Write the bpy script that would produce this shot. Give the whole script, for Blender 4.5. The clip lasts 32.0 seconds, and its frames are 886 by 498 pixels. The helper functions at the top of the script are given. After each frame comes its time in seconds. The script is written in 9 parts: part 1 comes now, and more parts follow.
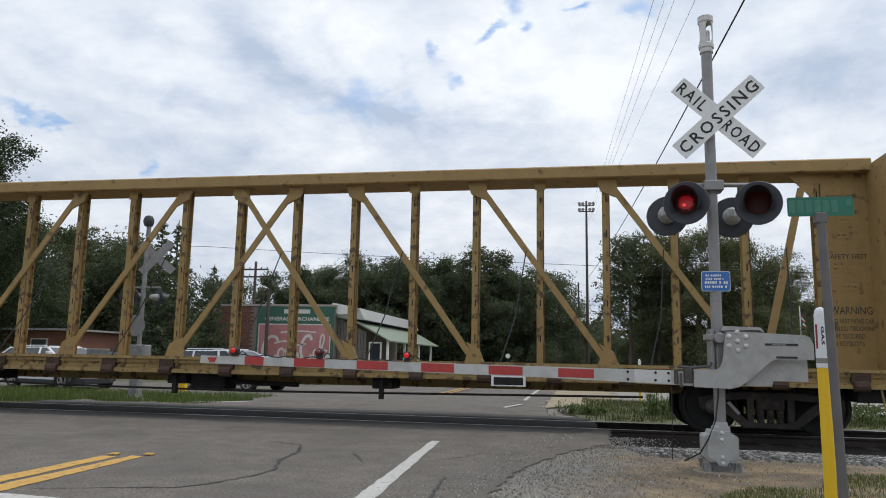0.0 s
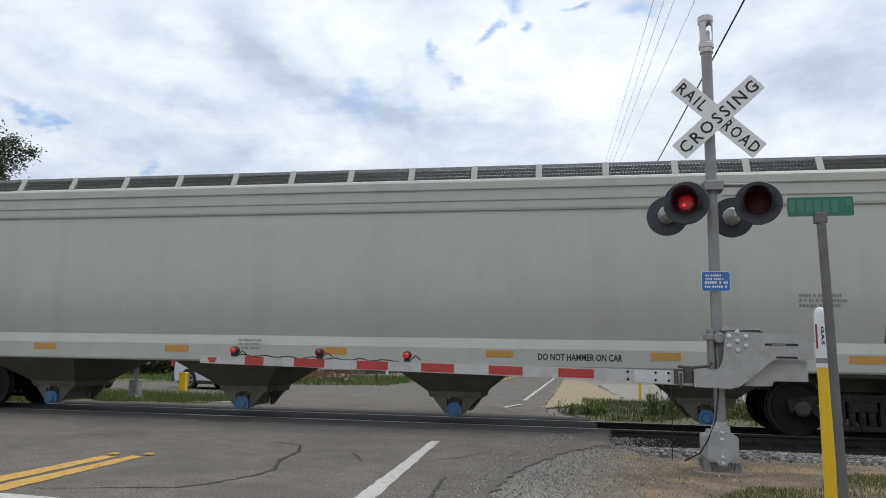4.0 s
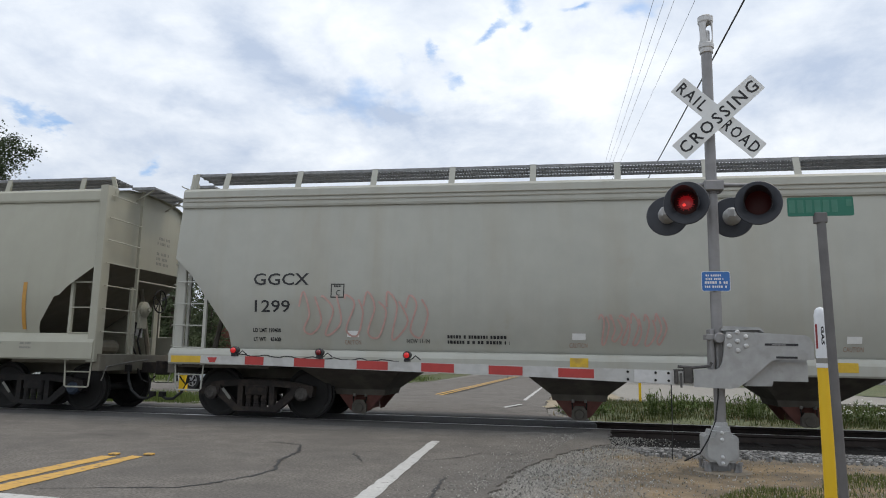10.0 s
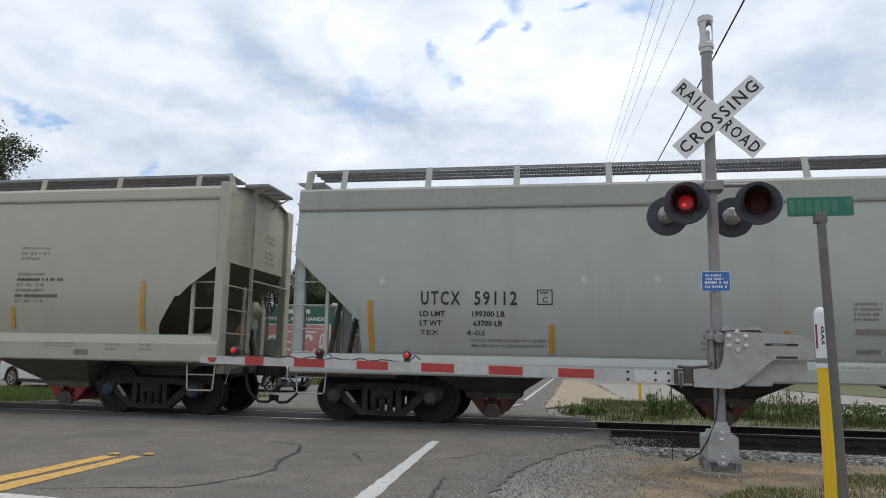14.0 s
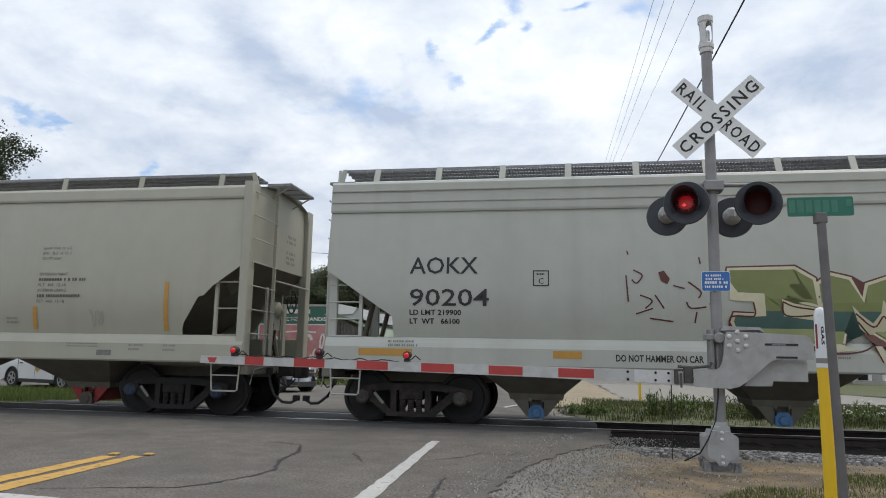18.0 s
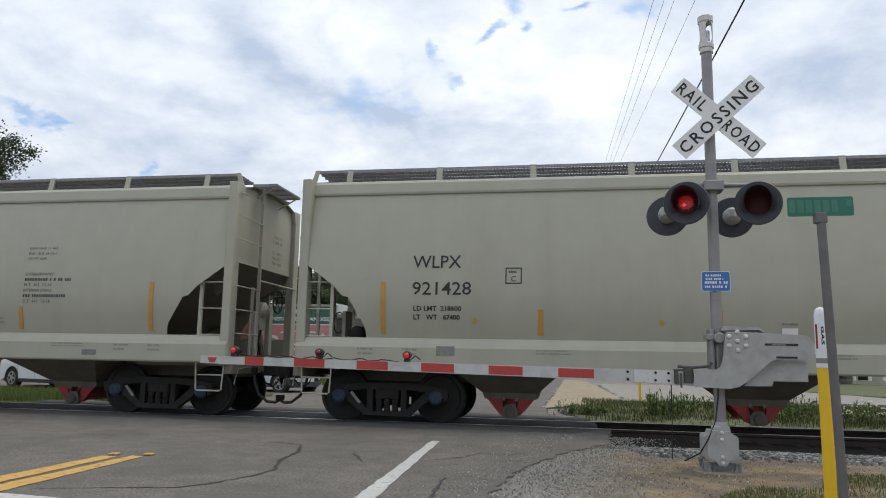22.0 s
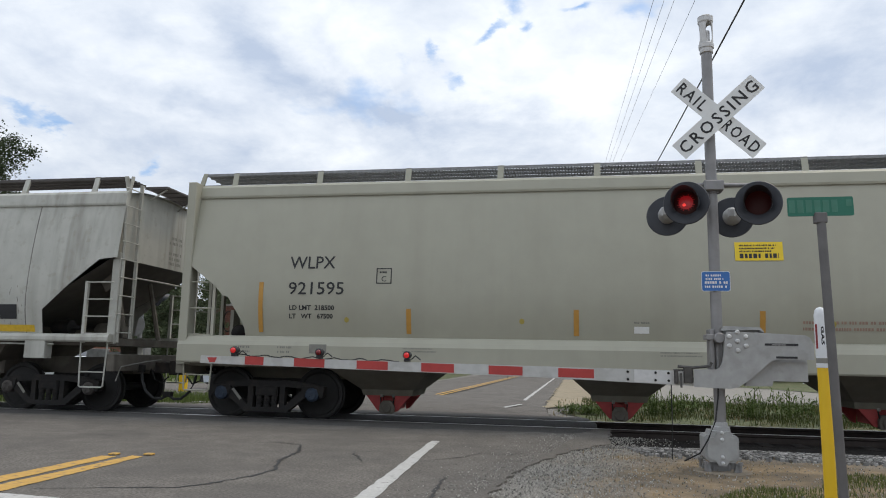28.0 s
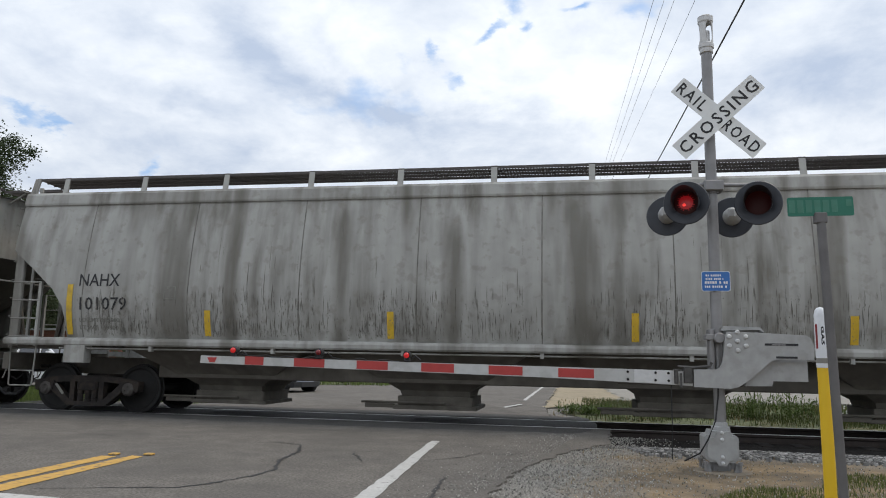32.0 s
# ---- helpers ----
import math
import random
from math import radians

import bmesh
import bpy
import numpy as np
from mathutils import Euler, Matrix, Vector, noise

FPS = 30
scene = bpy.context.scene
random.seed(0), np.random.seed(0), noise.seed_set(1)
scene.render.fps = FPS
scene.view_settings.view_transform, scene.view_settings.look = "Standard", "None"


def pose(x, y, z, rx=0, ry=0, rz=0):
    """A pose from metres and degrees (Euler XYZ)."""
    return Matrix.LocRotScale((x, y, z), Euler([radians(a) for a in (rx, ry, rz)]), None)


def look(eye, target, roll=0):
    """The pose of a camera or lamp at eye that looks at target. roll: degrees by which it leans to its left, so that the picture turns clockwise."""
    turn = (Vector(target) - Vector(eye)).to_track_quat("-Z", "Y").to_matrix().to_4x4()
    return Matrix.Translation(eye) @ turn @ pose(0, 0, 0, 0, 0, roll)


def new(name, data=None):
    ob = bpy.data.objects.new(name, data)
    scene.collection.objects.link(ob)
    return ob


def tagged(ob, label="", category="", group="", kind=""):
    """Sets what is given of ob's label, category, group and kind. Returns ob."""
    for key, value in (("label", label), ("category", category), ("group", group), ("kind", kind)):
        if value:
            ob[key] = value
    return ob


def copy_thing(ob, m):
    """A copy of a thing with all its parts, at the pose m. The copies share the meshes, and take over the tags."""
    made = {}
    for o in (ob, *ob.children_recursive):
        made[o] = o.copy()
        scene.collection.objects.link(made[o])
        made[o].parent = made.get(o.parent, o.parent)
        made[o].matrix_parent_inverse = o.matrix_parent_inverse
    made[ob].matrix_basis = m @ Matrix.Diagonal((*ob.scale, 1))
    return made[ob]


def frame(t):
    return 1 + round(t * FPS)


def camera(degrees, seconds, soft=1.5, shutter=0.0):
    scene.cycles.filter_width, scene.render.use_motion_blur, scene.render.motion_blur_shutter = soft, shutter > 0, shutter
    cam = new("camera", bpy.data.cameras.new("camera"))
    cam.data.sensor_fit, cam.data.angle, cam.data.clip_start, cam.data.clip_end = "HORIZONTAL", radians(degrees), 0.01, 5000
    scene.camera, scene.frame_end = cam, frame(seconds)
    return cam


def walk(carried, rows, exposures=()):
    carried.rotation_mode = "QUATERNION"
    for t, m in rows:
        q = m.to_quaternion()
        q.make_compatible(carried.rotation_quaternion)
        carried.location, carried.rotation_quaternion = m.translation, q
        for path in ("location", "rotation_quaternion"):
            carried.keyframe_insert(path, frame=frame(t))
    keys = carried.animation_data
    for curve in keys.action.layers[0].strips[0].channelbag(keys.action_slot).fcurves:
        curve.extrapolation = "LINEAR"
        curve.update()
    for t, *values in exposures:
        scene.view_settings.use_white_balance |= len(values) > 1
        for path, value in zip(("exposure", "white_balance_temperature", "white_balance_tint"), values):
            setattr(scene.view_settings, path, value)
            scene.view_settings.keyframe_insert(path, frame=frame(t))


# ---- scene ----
cam = camera(62.81, 32.0, 1.0)
EYE = Vector((0.0, -13.972, 1.137))
AIM = Vector((-math.sin(radians(10.437)) * math.cos(radians(8.657)),
              math.cos(radians(10.437)) * math.cos(radians(8.657)), math.sin(radians(8.657))))
walk(cam, [(0.0, look(EYE, EYE + AIM, 1.087)), (32.0, look(EYE, EYE + AIM, 1.087))],
     exposures=[(0.0, -0.07), (1.0, -0.10), (3.0, -0.05), (6.0, 0.0), (32.0, 0.0)])

# ---- sky and sun ----
SUN_EL, SUN_AZ = 60.0, 62.0
world = bpy.data.worlds.new("sky")
scene.world = world
world.use_nodes = True
wt = world.node_tree
for n in list(wt.nodes):
    wt.nodes.remove(n)


def wnode(kind, **inputs):
    n = wt.nodes.new(kind)
    for k, v in inputs.items():
        n.inputs[k].default_value = v
    return n


w_out, w_bg = wnode("ShaderNodeOutputWorld"), wnode("ShaderNodeBackground", Strength=0.1)
w_sky = wnode("ShaderNodeTexSky")
w_sky.sky_type, w_sky.sun_disc = "NISHITA", False
w_sky.sun_elevation, w_sky.sun_rotation = radians(SUN_EL), radians(SUN_AZ)
w_co = wnode("ShaderNodeTexCoord")
w_sep, w_com = wnode("ShaderNodeSeparateXYZ"), wnode("ShaderNodeCombineXYZ")
wt.links.new(w_co.outputs["Generated"], w_sep.inputs[0])


def wmath(op, a, b=None, c=None):
    n = wnode("ShaderNodeMath")
    n.operation = op
    for k, v in enumerate((a, b, c)):
        if v is None:
            continue
        if hasattr(v, "links"):
            wt.links.new(v, n.inputs[k])
        else:
            n.inputs[k].default_value = v
    return n.outputs[0]


# the clouds lie on a high sheet, so they flatten towards the horizon
w_h = wmath("ADD", wmath("MAXIMUM", w_sep.outputs[2], 0.0), 0.30)
wt.links.new(wmath("DIVIDE", w_sep.outputs[0], w_h), w_com.inputs[0])
wt.links.new(wmath("DIVIDE", w_sep.outputs[1], w_h), w_com.inputs[1])
w_map = wnode("ShaderNodeMapping")
w_map.inputs["Scale"].default_value = (1.0, 1.0, 1.0)
w_map.inputs["Location"].default_value = (3.35, 1.1, 0.2)
w_n1 = wnode("ShaderNodeTexNoise", Scale=2.3, Detail=7.0, Roughness=0.55, Distortion=0.15)
w_n2 = wnode("ShaderNodeTexNoise", Scale=3.4, Detail=9.0, Roughness=0.60, Distortion=0.25)
w_n3 = wnode("ShaderNodeTexNoise", Scale=9.0, Detail=6.0, Roughness=0.6)
w_puff = wnode("ShaderNodeTexNoise", Scale=11.0, Detail=7.0, Roughness=0.55, Distortion=0.5)
wt.links.new(w_com.outputs[0], w_map.inputs["Vector"])
for n in (w_n1, w_n2, w_n3, w_puff):
    wt.links.new(w_map.outputs["Vector"], n.inputs["Vector"])
# the compass bearing and the height of each part of the sky in degrees, frayed by turbulence
w_az = wmath("MULTIPLY", wmath("ARCTAN2", w_sep.outputs[0], w_sep.outputs[1]), math.degrees(1))
w_el = wmath("MULTIPLY", wmath("ARCSINE", w_sep.outputs[2]), math.degrees(1))
w_fray = wnode("ShaderNodeSeparateXYZ")
wt.links.new(w_n3.outputs["Color"], w_fray.inputs[0])
w_deg = wnode("ShaderNodeCombineXYZ")
wt.links.new(wmath("MULTIPLY_ADD", w_fray.outputs[0], 5.0, wmath("SUBTRACT", w_az, 2.5)), w_deg.inputs[0])
wt.links.new(wmath("MULTIPLY_ADD", w_fray.outputs[1], 4.0, wmath("SUBTRACT", w_el, 2.0)), w_deg.inputs[1])


def cloud_form(bearing, height, wide, tall, tilt):
    """A soft-edged mass of cloud, or a gap in it, about one part of the sky."""
    m = wnode("ShaderNodeMapping")
    m.vector_type = "TEXTURE"
    m.inputs["Location"].default_value = (bearing, height, 0)
    m.inputs["Rotation"].default_value = (0, 0, radians(tilt))
    m.inputs["Scale"].default_value = (wide, tall, 1)
    wt.links.new(w_deg.outputs[0], m.inputs["Vector"])
    d = wnode("ShaderNodeVectorMath")
    d.operation = "DOT_PRODUCT"
    wt.links.new(m.outputs["Vector"], d.inputs[0])
    wt.links.new(m.outputs["Vector"], d.inputs[1])
    return wmath("EXPONENT", wmath("MULTIPLY", d.outputs["Value"], -1.0))


# sunlit heads of cloud, then their grey undersides
tone = wmath("MULTIPLY_ADD", w_n2.outputs["Fac"], 1.9, -0.36)
tone = wmath("ADD", tone, wmath("MULTIPLY_ADD", w_puff.outputs["Fac"], 0.5, -0.25))
for form, weight in (((-18.5, 24.8, 5.1, 2.9, 0), 0.45), ((-8.1, 22.5, 4.5, 3.6, 0), 0.45), ((-31.2, 23.4, 2.5, 1.4, 0), 0.3), ((-40.8, 14.5, 3.1, 1.2, 0), 0.35),
                     ((-20.8, 16.2, 5.8, 1.1, 0), 0.2), ((-1.4, 23.4, 5.1, 3.3, 0), 0.35), ((2.0, 20.3, 2.7, 5.0, 0), 0.3), ((19.1, 16.1, 3.9, 1.5, 0), 0.25)):
    tone = wmath("MULTIPLY_ADD", cloud_form(*form), weight, tone)
for form, weight in (((-26.1, 22.9, 5.2, 1.6, -35), 0.55), ((-17.3, 19.5, 5.5, 1.0, -12), 0.6), ((-30.5, 18.7, 5.3, 1.2, 0), 0.4), ((-6.2, 18.4, 6.5, 1.4, 0), 0.42), ((-35.3, 23.5, 2.1, 1.1, 0), 0.25),
                     ((16.9, 20.5, 4.5, 2.5, 0), 0.33), ((-21.1, 22.2, 1.8, 2.5, 0), 0.2), ((-40.0, 20.4, 3.2, 1.7, 0), 0.2), ((21.3, 22.7, 2.4, 2.2, 0), 0.25), ((-27.7, 14.6, 9.2, 1.1, 0), 0.15)):
    tone = wmath("MULTIPLY_ADD", cloud_form(*form), -weight, tone)
# rifts of blue
rift = 0.0
for form in ((-11.5, 23.8, 0.55, 1.2, 0), (-10.1, 21.8, 0.8, 1.3, 30), (-5.1, 27.1, 1.4, 0.9, 0), (-3.8, 25.4, 0.6, 0.5, 0), (-6.8, 25.1, 1.7, 0.4, 20), (4.8, 26.2, 2.0, 1.0, 0),
             (-41.5, 16.0, 2.0, 0.6, -12), (-39.0, 15.9, 1.0, 0.5, -10), (-33.4, 13.5, 0.8, 0.7, 0), (0.7, 26.9, 1.3, 0.4, 0)):
    rift = wmath("ADD", rift, cloud_form(*form))
rift = wmath("ADD", rift, wmath("MULTIPLY_ADD", w_puff.outputs["Fac"], 1.5, -0.80))
w_rift = wnode("ShaderNodeMapRange")
w_rift.interpolation_type = "SMOOTHSTEP"
w_rift.inputs["From Min"].default_value, w_rift.inputs["From Max"].default_value = 0.25, 1.35
wt.links.new(rift, w_rift.inputs["Value"])
w_cover = wnode("ShaderNodeMapRange")
w_cover.inputs["From Min"].default_value, w_cover.inputs["From Max"].default_value = 0.20, 0.32
wt.links.new(w_n1.outputs["Fac"], w_cover.inputs["Value"])
cover = wmath("MULTIPLY", w_cover.outputs["Result"], wmath("SUBTRACT", 1.0, w_rift.outputs["Result"]))
w_tone = wnode("ShaderNodeValToRGB")
w_tone.color_ramp.elements[0].position, w_tone.color_ramp.elements[1].position = 0.0, 1.0
w_tone.color_ramp.elements[0].color, w_tone.color_ramp.elements[1].color = (5.3, 6.25, 7.9, 1), (10.25, 10.7, 11.2, 1)
wt.links.new(tone, w_tone.inputs["Fac"])
w_lift = wnode("ShaderNodeMix")
w_lift.data_type, w_lift.blend_type = "RGBA", "ADD"
w_lift.inputs[0].default_value, w_lift.inputs[7].default_value = 1.0, (1.3, 2.4, 4.2, 1)
w_mix = wnode("ShaderNodeMix")
w_mix.data_type = "RGBA"
wt.links.new(cover, w_mix.inputs[0])
wt.links.new(w_sky.outputs["Color"], w_lift.inputs[6])
wt.links.new(w_lift.outputs[2], w_mix.inputs[6])
wt.links.new(w_tone.outputs["Color"], w_mix.inputs[7])
# a cloudy sky is brighter overhead than towards the horizon
w_up = wnode("ShaderNodeMapRange")
w_up.inputs["From Min"].default_value, w_up.inputs["From Max"].default_value = 0.5, 1.0
w_up.inputs["To Min"].default_value, w_up.inputs["To Max"].default_value = 1.0, 1.4
wt.links.new(w_sep.outputs[2], w_up.inputs["Value"])
w_low = wnode("ShaderNodeMapRange")
w_low.inputs["From Min"].default_value, w_low.inputs["From Max"].default_value = 0.05, 0.34
w_low.inputs["To Min"].default_value, w_low.inputs["To Max"].default_value = 0.86, 1.0
wt.links.new(w_sep.outputs[2], w_low.inputs["Value"])
w_gain = wnode("ShaderNodeMix")
w_gain.data_type, w_gain.blend_type = "RGBA", "MULTIPLY"
w_gain.inputs[0].default_value = 1.0
wt.links.new(w_mix.outputs[2], w_gain.inputs[6])
wt.links.new(wmath("MULTIPLY", w_up.outputs["Result"], w_low.outputs["Result"]), w_gain.inputs[7])
wt.links.new(w_gain.outputs[2], w_bg.inputs["Color"])
wt.links.new(w_bg.outputs["Background"], w_out.inputs["Surface"])

sun = new("sun", bpy.data.lights.new("sun", "SUN"))
sun.data.energy, sun.data.angle, sun.data.color = 1.15, radians(14), (1.0, 0.87, 0.70)
az, el = radians(SUN_AZ), radians(SUN_EL)
sun_dir = Vector((math.sin(az) * math.cos(el), math.cos(az) * math.cos(el), math.sin(el)))
sun.matrix_world = look(sun_dir * 60, (0, 0, 0))


# ---- materials ----
def paint(name, rgb, rough=0.6, metal=0.0, grain=12.0, vary=0.12, bump=0.0, bump_scale=60.0, streak=0.0, stain=(0.1, 0.09, 0.07),
          patch=0.0, patch_rgb=(0.1, 0.05, 0.03), patch_scale=3.0, patch_at=0.58, patch_soft=0.1, emit=0.0, emit_rgb=None, random_piece=0.0, streak_at=0.5, streak_fine=5.0, smear=0.0, smear_at=0.52):
    """A worn, grained surface: two scales of mottling, runs of grime down the sides, patches of rust or bare metal."""
    m = bpy.data.materials.new(name)
    m.use_nodes = True
    t = m.node_tree
    b = t.nodes["Principled BSDF"]
    b.inputs["Roughness"].default_value, b.inputs["Metallic"].default_value = rough, metal
    co = t.nodes.new("ShaderNodeTexCoord")

    def noise_at(scale, detail=4.0, stretch=None):
        n = t.nodes.new("ShaderNodeTexNoise")
        n.inputs["Scale"].default_value, n.inputs["Detail"].default_value = scale, detail
        if stretch:
            mp = t.nodes.new("ShaderNodeMapping")
            mp.inputs["Scale"].default_value = stretch
            t.links.new(co.outputs["Object"], mp.inputs["Vector"])
            t.links.new(mp.outputs["Vector"], n.inputs["Vector"])
        else:
            t.links.new(co.outputs["Object"], n.inputs["Vector"])
        return n.outputs["Fac"]

    def ramp(fac, lo, hi):
        r = t.nodes.new("ShaderNodeMapRange")
        r.inputs["From Min"].default_value, r.inputs["From Max"].default_value = lo, hi
        t.links.new(fac, r.inputs["Value"])
        return r.outputs["Result"]

    def mix(fac, a, c, kind="MIX"):
        x = t.nodes.new("ShaderNodeMix")
        x.data_type, x.blend_type = "RGBA", kind
        if hasattr(fac, "links"):
            t.links.new(fac, x.inputs[0])
        else:
            x.inputs[0].default_value = fac
        for v, k in ((a, 6), (c, 7)):
            if hasattr(v, "links"):
                t.links.new(v, x.inputs[k])
            else:
                x.inputs[k].default_value = (*v, 1)
        return x.outputs[2]

    lo, hi = [c * (1 - vary) for c in rgb], [min(1, c * (1 + vary)) for c in rgb]
    col = mix(ramp(noise_at(grain), 0.3, 0.7), lo, hi)
    col = mix(ramp(noise_at(grain * 0.08, 3.0), 0.25, 0.75), col, mix(0.5, col, [c * (1 - vary * 1.3) for c in rgb]))
    if random_piece:
        oi = t.nodes.new("ShaderNodeObjectInfo")
        col = mix(ramp(oi.outputs["Random"], 0.0, 1.0), col, mix(random_piece, col, [c * 0.45 for c in rgb]))
    if smear:
        sm = t.nodes.new("ShaderNodeMath")
        sm.operation = "MULTIPLY"
        sm.inputs[1].default_value = smear
        t.links.new(ramp(noise_at(1.0, 3.0, (1.7, 1.7, 0.09)), smear_at, smear_at + 0.16), sm.inputs[0])
        col = mix(sm.outputs[0], col, stain)
    if streak:
        s1 = ramp(noise_at(1.0, 6.0, (streak_fine, streak_fine, 0.28)), streak_at, streak_at + 0.26)
        s2 = ramp(noise_at(1.0, 3.0, (0.5, 0.5, 0.45)), 0.3, 0.62)
        mul = t.nodes.new("ShaderNodeMath")
        mul.operation = "MULTIPLY"
        t.links.new(s1, mul.inputs[0])
        t.links.new(s2, mul.inputs[1])
        sc = t.nodes.new("ShaderNodeMath")
        sc.operation = "MULTIPLY"
        sc.inputs[1].default_value = streak
        t.links.new(mul.outputs[0], sc.inputs[0])
        col = mix(sc.outputs[0], col, stain)
    if patch:
        pf = ramp(noise_at(patch_scale, 6.0), patch_at, patch_at + patch_soft)
        sc = t.nodes.new("ShaderNodeMath")
        sc.operation = "MULTIPLY"
        sc.inputs[1].default_value = patch
        t.links.new(pf, sc.inputs[0])
        col = mix(sc.outputs[0], col, patch_rgb)
    t.links.new(col, b.inputs["Base Color"])
    if bump:
        bp = t.nodes.new("ShaderNodeBump")
        bp.inputs["Strength"].default_value, bp.inputs["Distance"].default_value = bump, 0.01
        t.links.new(noise_at(bump_scale, 4.0), bp.inputs["Height"])
        t.links.new(bp.outputs["Normal"], b.inputs["Normal"])
    if emit:
        b.inputs["Emission Color"].default_value = (*(emit_rgb or rgb), 1)
        b.inputs["Emission Strength"].default_value = emit
    return m


BEIGE = paint("beige railcar paint", (0.358, 0.35, 0.281), 0.5, vary=0.035, grain=3.0, streak=0.10, stain=(0.2, 0.18, 0.13), smear=0.1)
CREAM = paint("cream railcar paint", (0.386, 0.379, 0.316), 0.5, vary=0.035, grain=3.0, streak=0.10, stain=(0.2, 0.18, 0.13), smear=0.1)
PALE = paint("pale grey railcar paint", (0.405, 0.414, 0.367), 0.5, vary=0.04, grain=3.0, streak=0.15, stain=(0.22, 0.2, 0.16), smear=0.12)
COOL = paint("cool grey railcar paint", (0.391, 0.391, 0.344), 0.55, vary=0.05, grain=3.0, streak=0.28, stain=(0.3, 0.26, 0.18), patch=0.3, patch_rgb=(0.3, 0.24, 0.14), patch_scale=1.3, patch_at=0.66, smear=0.2)
GRIMY = paint("grimy off-white railcar paint", (0.45, 0.45, 0.405), 0.65, vary=0.06, grain=4.0, streak=0.6, stain=(0.15, 0.135, 0.105), streak_at=0.46, streak_fine=6.0, patch=0.25, patch_rgb=(0.25, 0.22, 0.16), patch_scale=7.0, patch_at=0.58, smear=0.35)
SOOTY = paint("sooty grey railcar paint", (0.37, 0.365, 0.34), 0.7, vary=0.08, grain=4.0, streak=0.85, stain=(0.11, 0.10, 0.08), streak_at=0.42, streak_fine=4.0, patch=0.3, patch_rgb=(0.16, 0.14, 0.11), patch_scale=6.0, patch_at=0.56, smear=0.75)
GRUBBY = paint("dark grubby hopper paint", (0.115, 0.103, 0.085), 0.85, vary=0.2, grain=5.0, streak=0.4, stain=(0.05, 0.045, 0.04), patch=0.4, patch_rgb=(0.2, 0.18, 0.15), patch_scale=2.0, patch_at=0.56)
# grime, plus the shade of the end openings put into the sheet's color
SLOPE = paint("grubby slope sheet paint with shade toned in", (0.095, 0.088, 0.078), 0.85, vary=0.15, grain=4.0, streak=0.6, stain=(0.06, 0.055, 0.05), streak_at=0.44)
GRATE_DARK = paint("dark rusted grating", (0.10, 0.09, 0.085), 0.8, 0.2, vary=0.2)
STEEL_BLUE = paint("bluish grey railcar paint", (0.363, 0.377, 0.349), 0.55, vary=0.05, grain=3.0, streak=0.25, stain=(0.28, 0.25, 0.18), smear=0.16)
STICKER = paint("dull yellow sticker", (0.40, 0.32, 0.07), 0.6, vary=0.15)
BAND = paint("dark grey roof band paint", (0.30, 0.31, 0.28), 0.6, vary=0.06, streak=0.2)
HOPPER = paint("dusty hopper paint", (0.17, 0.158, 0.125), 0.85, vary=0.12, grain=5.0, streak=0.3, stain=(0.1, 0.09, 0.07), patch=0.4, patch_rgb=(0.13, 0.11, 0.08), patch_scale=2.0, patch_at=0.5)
GRATE = paint("galvanised grating", (0.26, 0.265, 0.27), 0.6, 0.35, vary=0.25)
TRUCK = paint("oily truck iron", (0.010, 0.009, 0.0085), 0.85, vary=0.3, grain=9.0, patch=0.5, patch_rgb=(0.024, 0.019, 0.015), patch_scale=6.0, patch_at=0.52)
TRUCK_RUSTY = paint("rust-brown truck iron", (0.019, 0.015, 0.013), 0.88, vary=0.3, grain=9.0, patch=0.5, patch_rgb=(0.05, 0.036, 0.026), patch_scale=6.0, patch_at=0.5)
WHEEL = paint("wheel steel", (0.016, 0.015, 0.014), 0.7, 0.1, vary=0.3, grain=8.0)
RUBBER = paint("black rubber", (0.02, 0.02, 0.02), 0.7, vary=0.2)
CAP_BLUE = paint("blue-grey bearing cap", (0.03, 0.045, 0.07), 0.6, 0.3, vary=0.2)
CAP_GREY = paint("dull bearing cap", (0.08, 0.072, 0.065), 0.6, 0.4, vary=0.25)
GATE_RED = paint("red outlet paint", (0.33, 0.034, 0.032), 0.6, vary=0.2, patch=0.3, patch_scale=5.0)
GATE_BLUE = paint("blue outlet paint", (0.08, 0.20, 0.38), 0.6, vary=0.2, patch=0.3, patch_scale=5.0)
GATE_BROWN = paint("red-brown outlet paint", (0.13, 0.045, 0.033), 0.75, vary=0.25, patch=0.4, patch_scale=5.0)
STEEL_DULL = paint("dull cast steel", (0.22, 0.21, 0.19), 0.6, 0.5, vary=0.2)
ORANGE = paint("amber reflective strip", (0.47, 0.245, 0.045), 0.5, vary=0.08)
YELLOW_STRIP = paint("yellow reflective strip", (0.62, 0.40, 0.03), 0.5, vary=0.12, patch=0.4, patch_rgb=(0.3, 0.2, 0.08), patch_scale=4.0)
BLACK = paint("black lettering", (0.02, 0.02, 0.022), 0.6, vary=0.2)
FADED = paint("faded grey lettering", (0.22, 0.215, 0.19), 0.7, vary=0.2)
DARK_TEXT = paint("dark grey lettering", (0.10, 0.098, 0.09), 0.7, vary=0.2)
RED_TEXT = paint("faint red lettering", (0.33, 0.215, 0.165), 0.7, vary=0.2)
PLACARD = paint("yellow placard", (0.80, 0.57, 0.02), 0.5, vary=0.05)
PATCH_GREY = paint("chalky paint patch", (0.52, 0.52, 0.49), 0.6, vary=0.2, grain=30.0)
WHITE = paint("white label", (0.74, 0.74, 0.72), 0.5, vary=0.06)
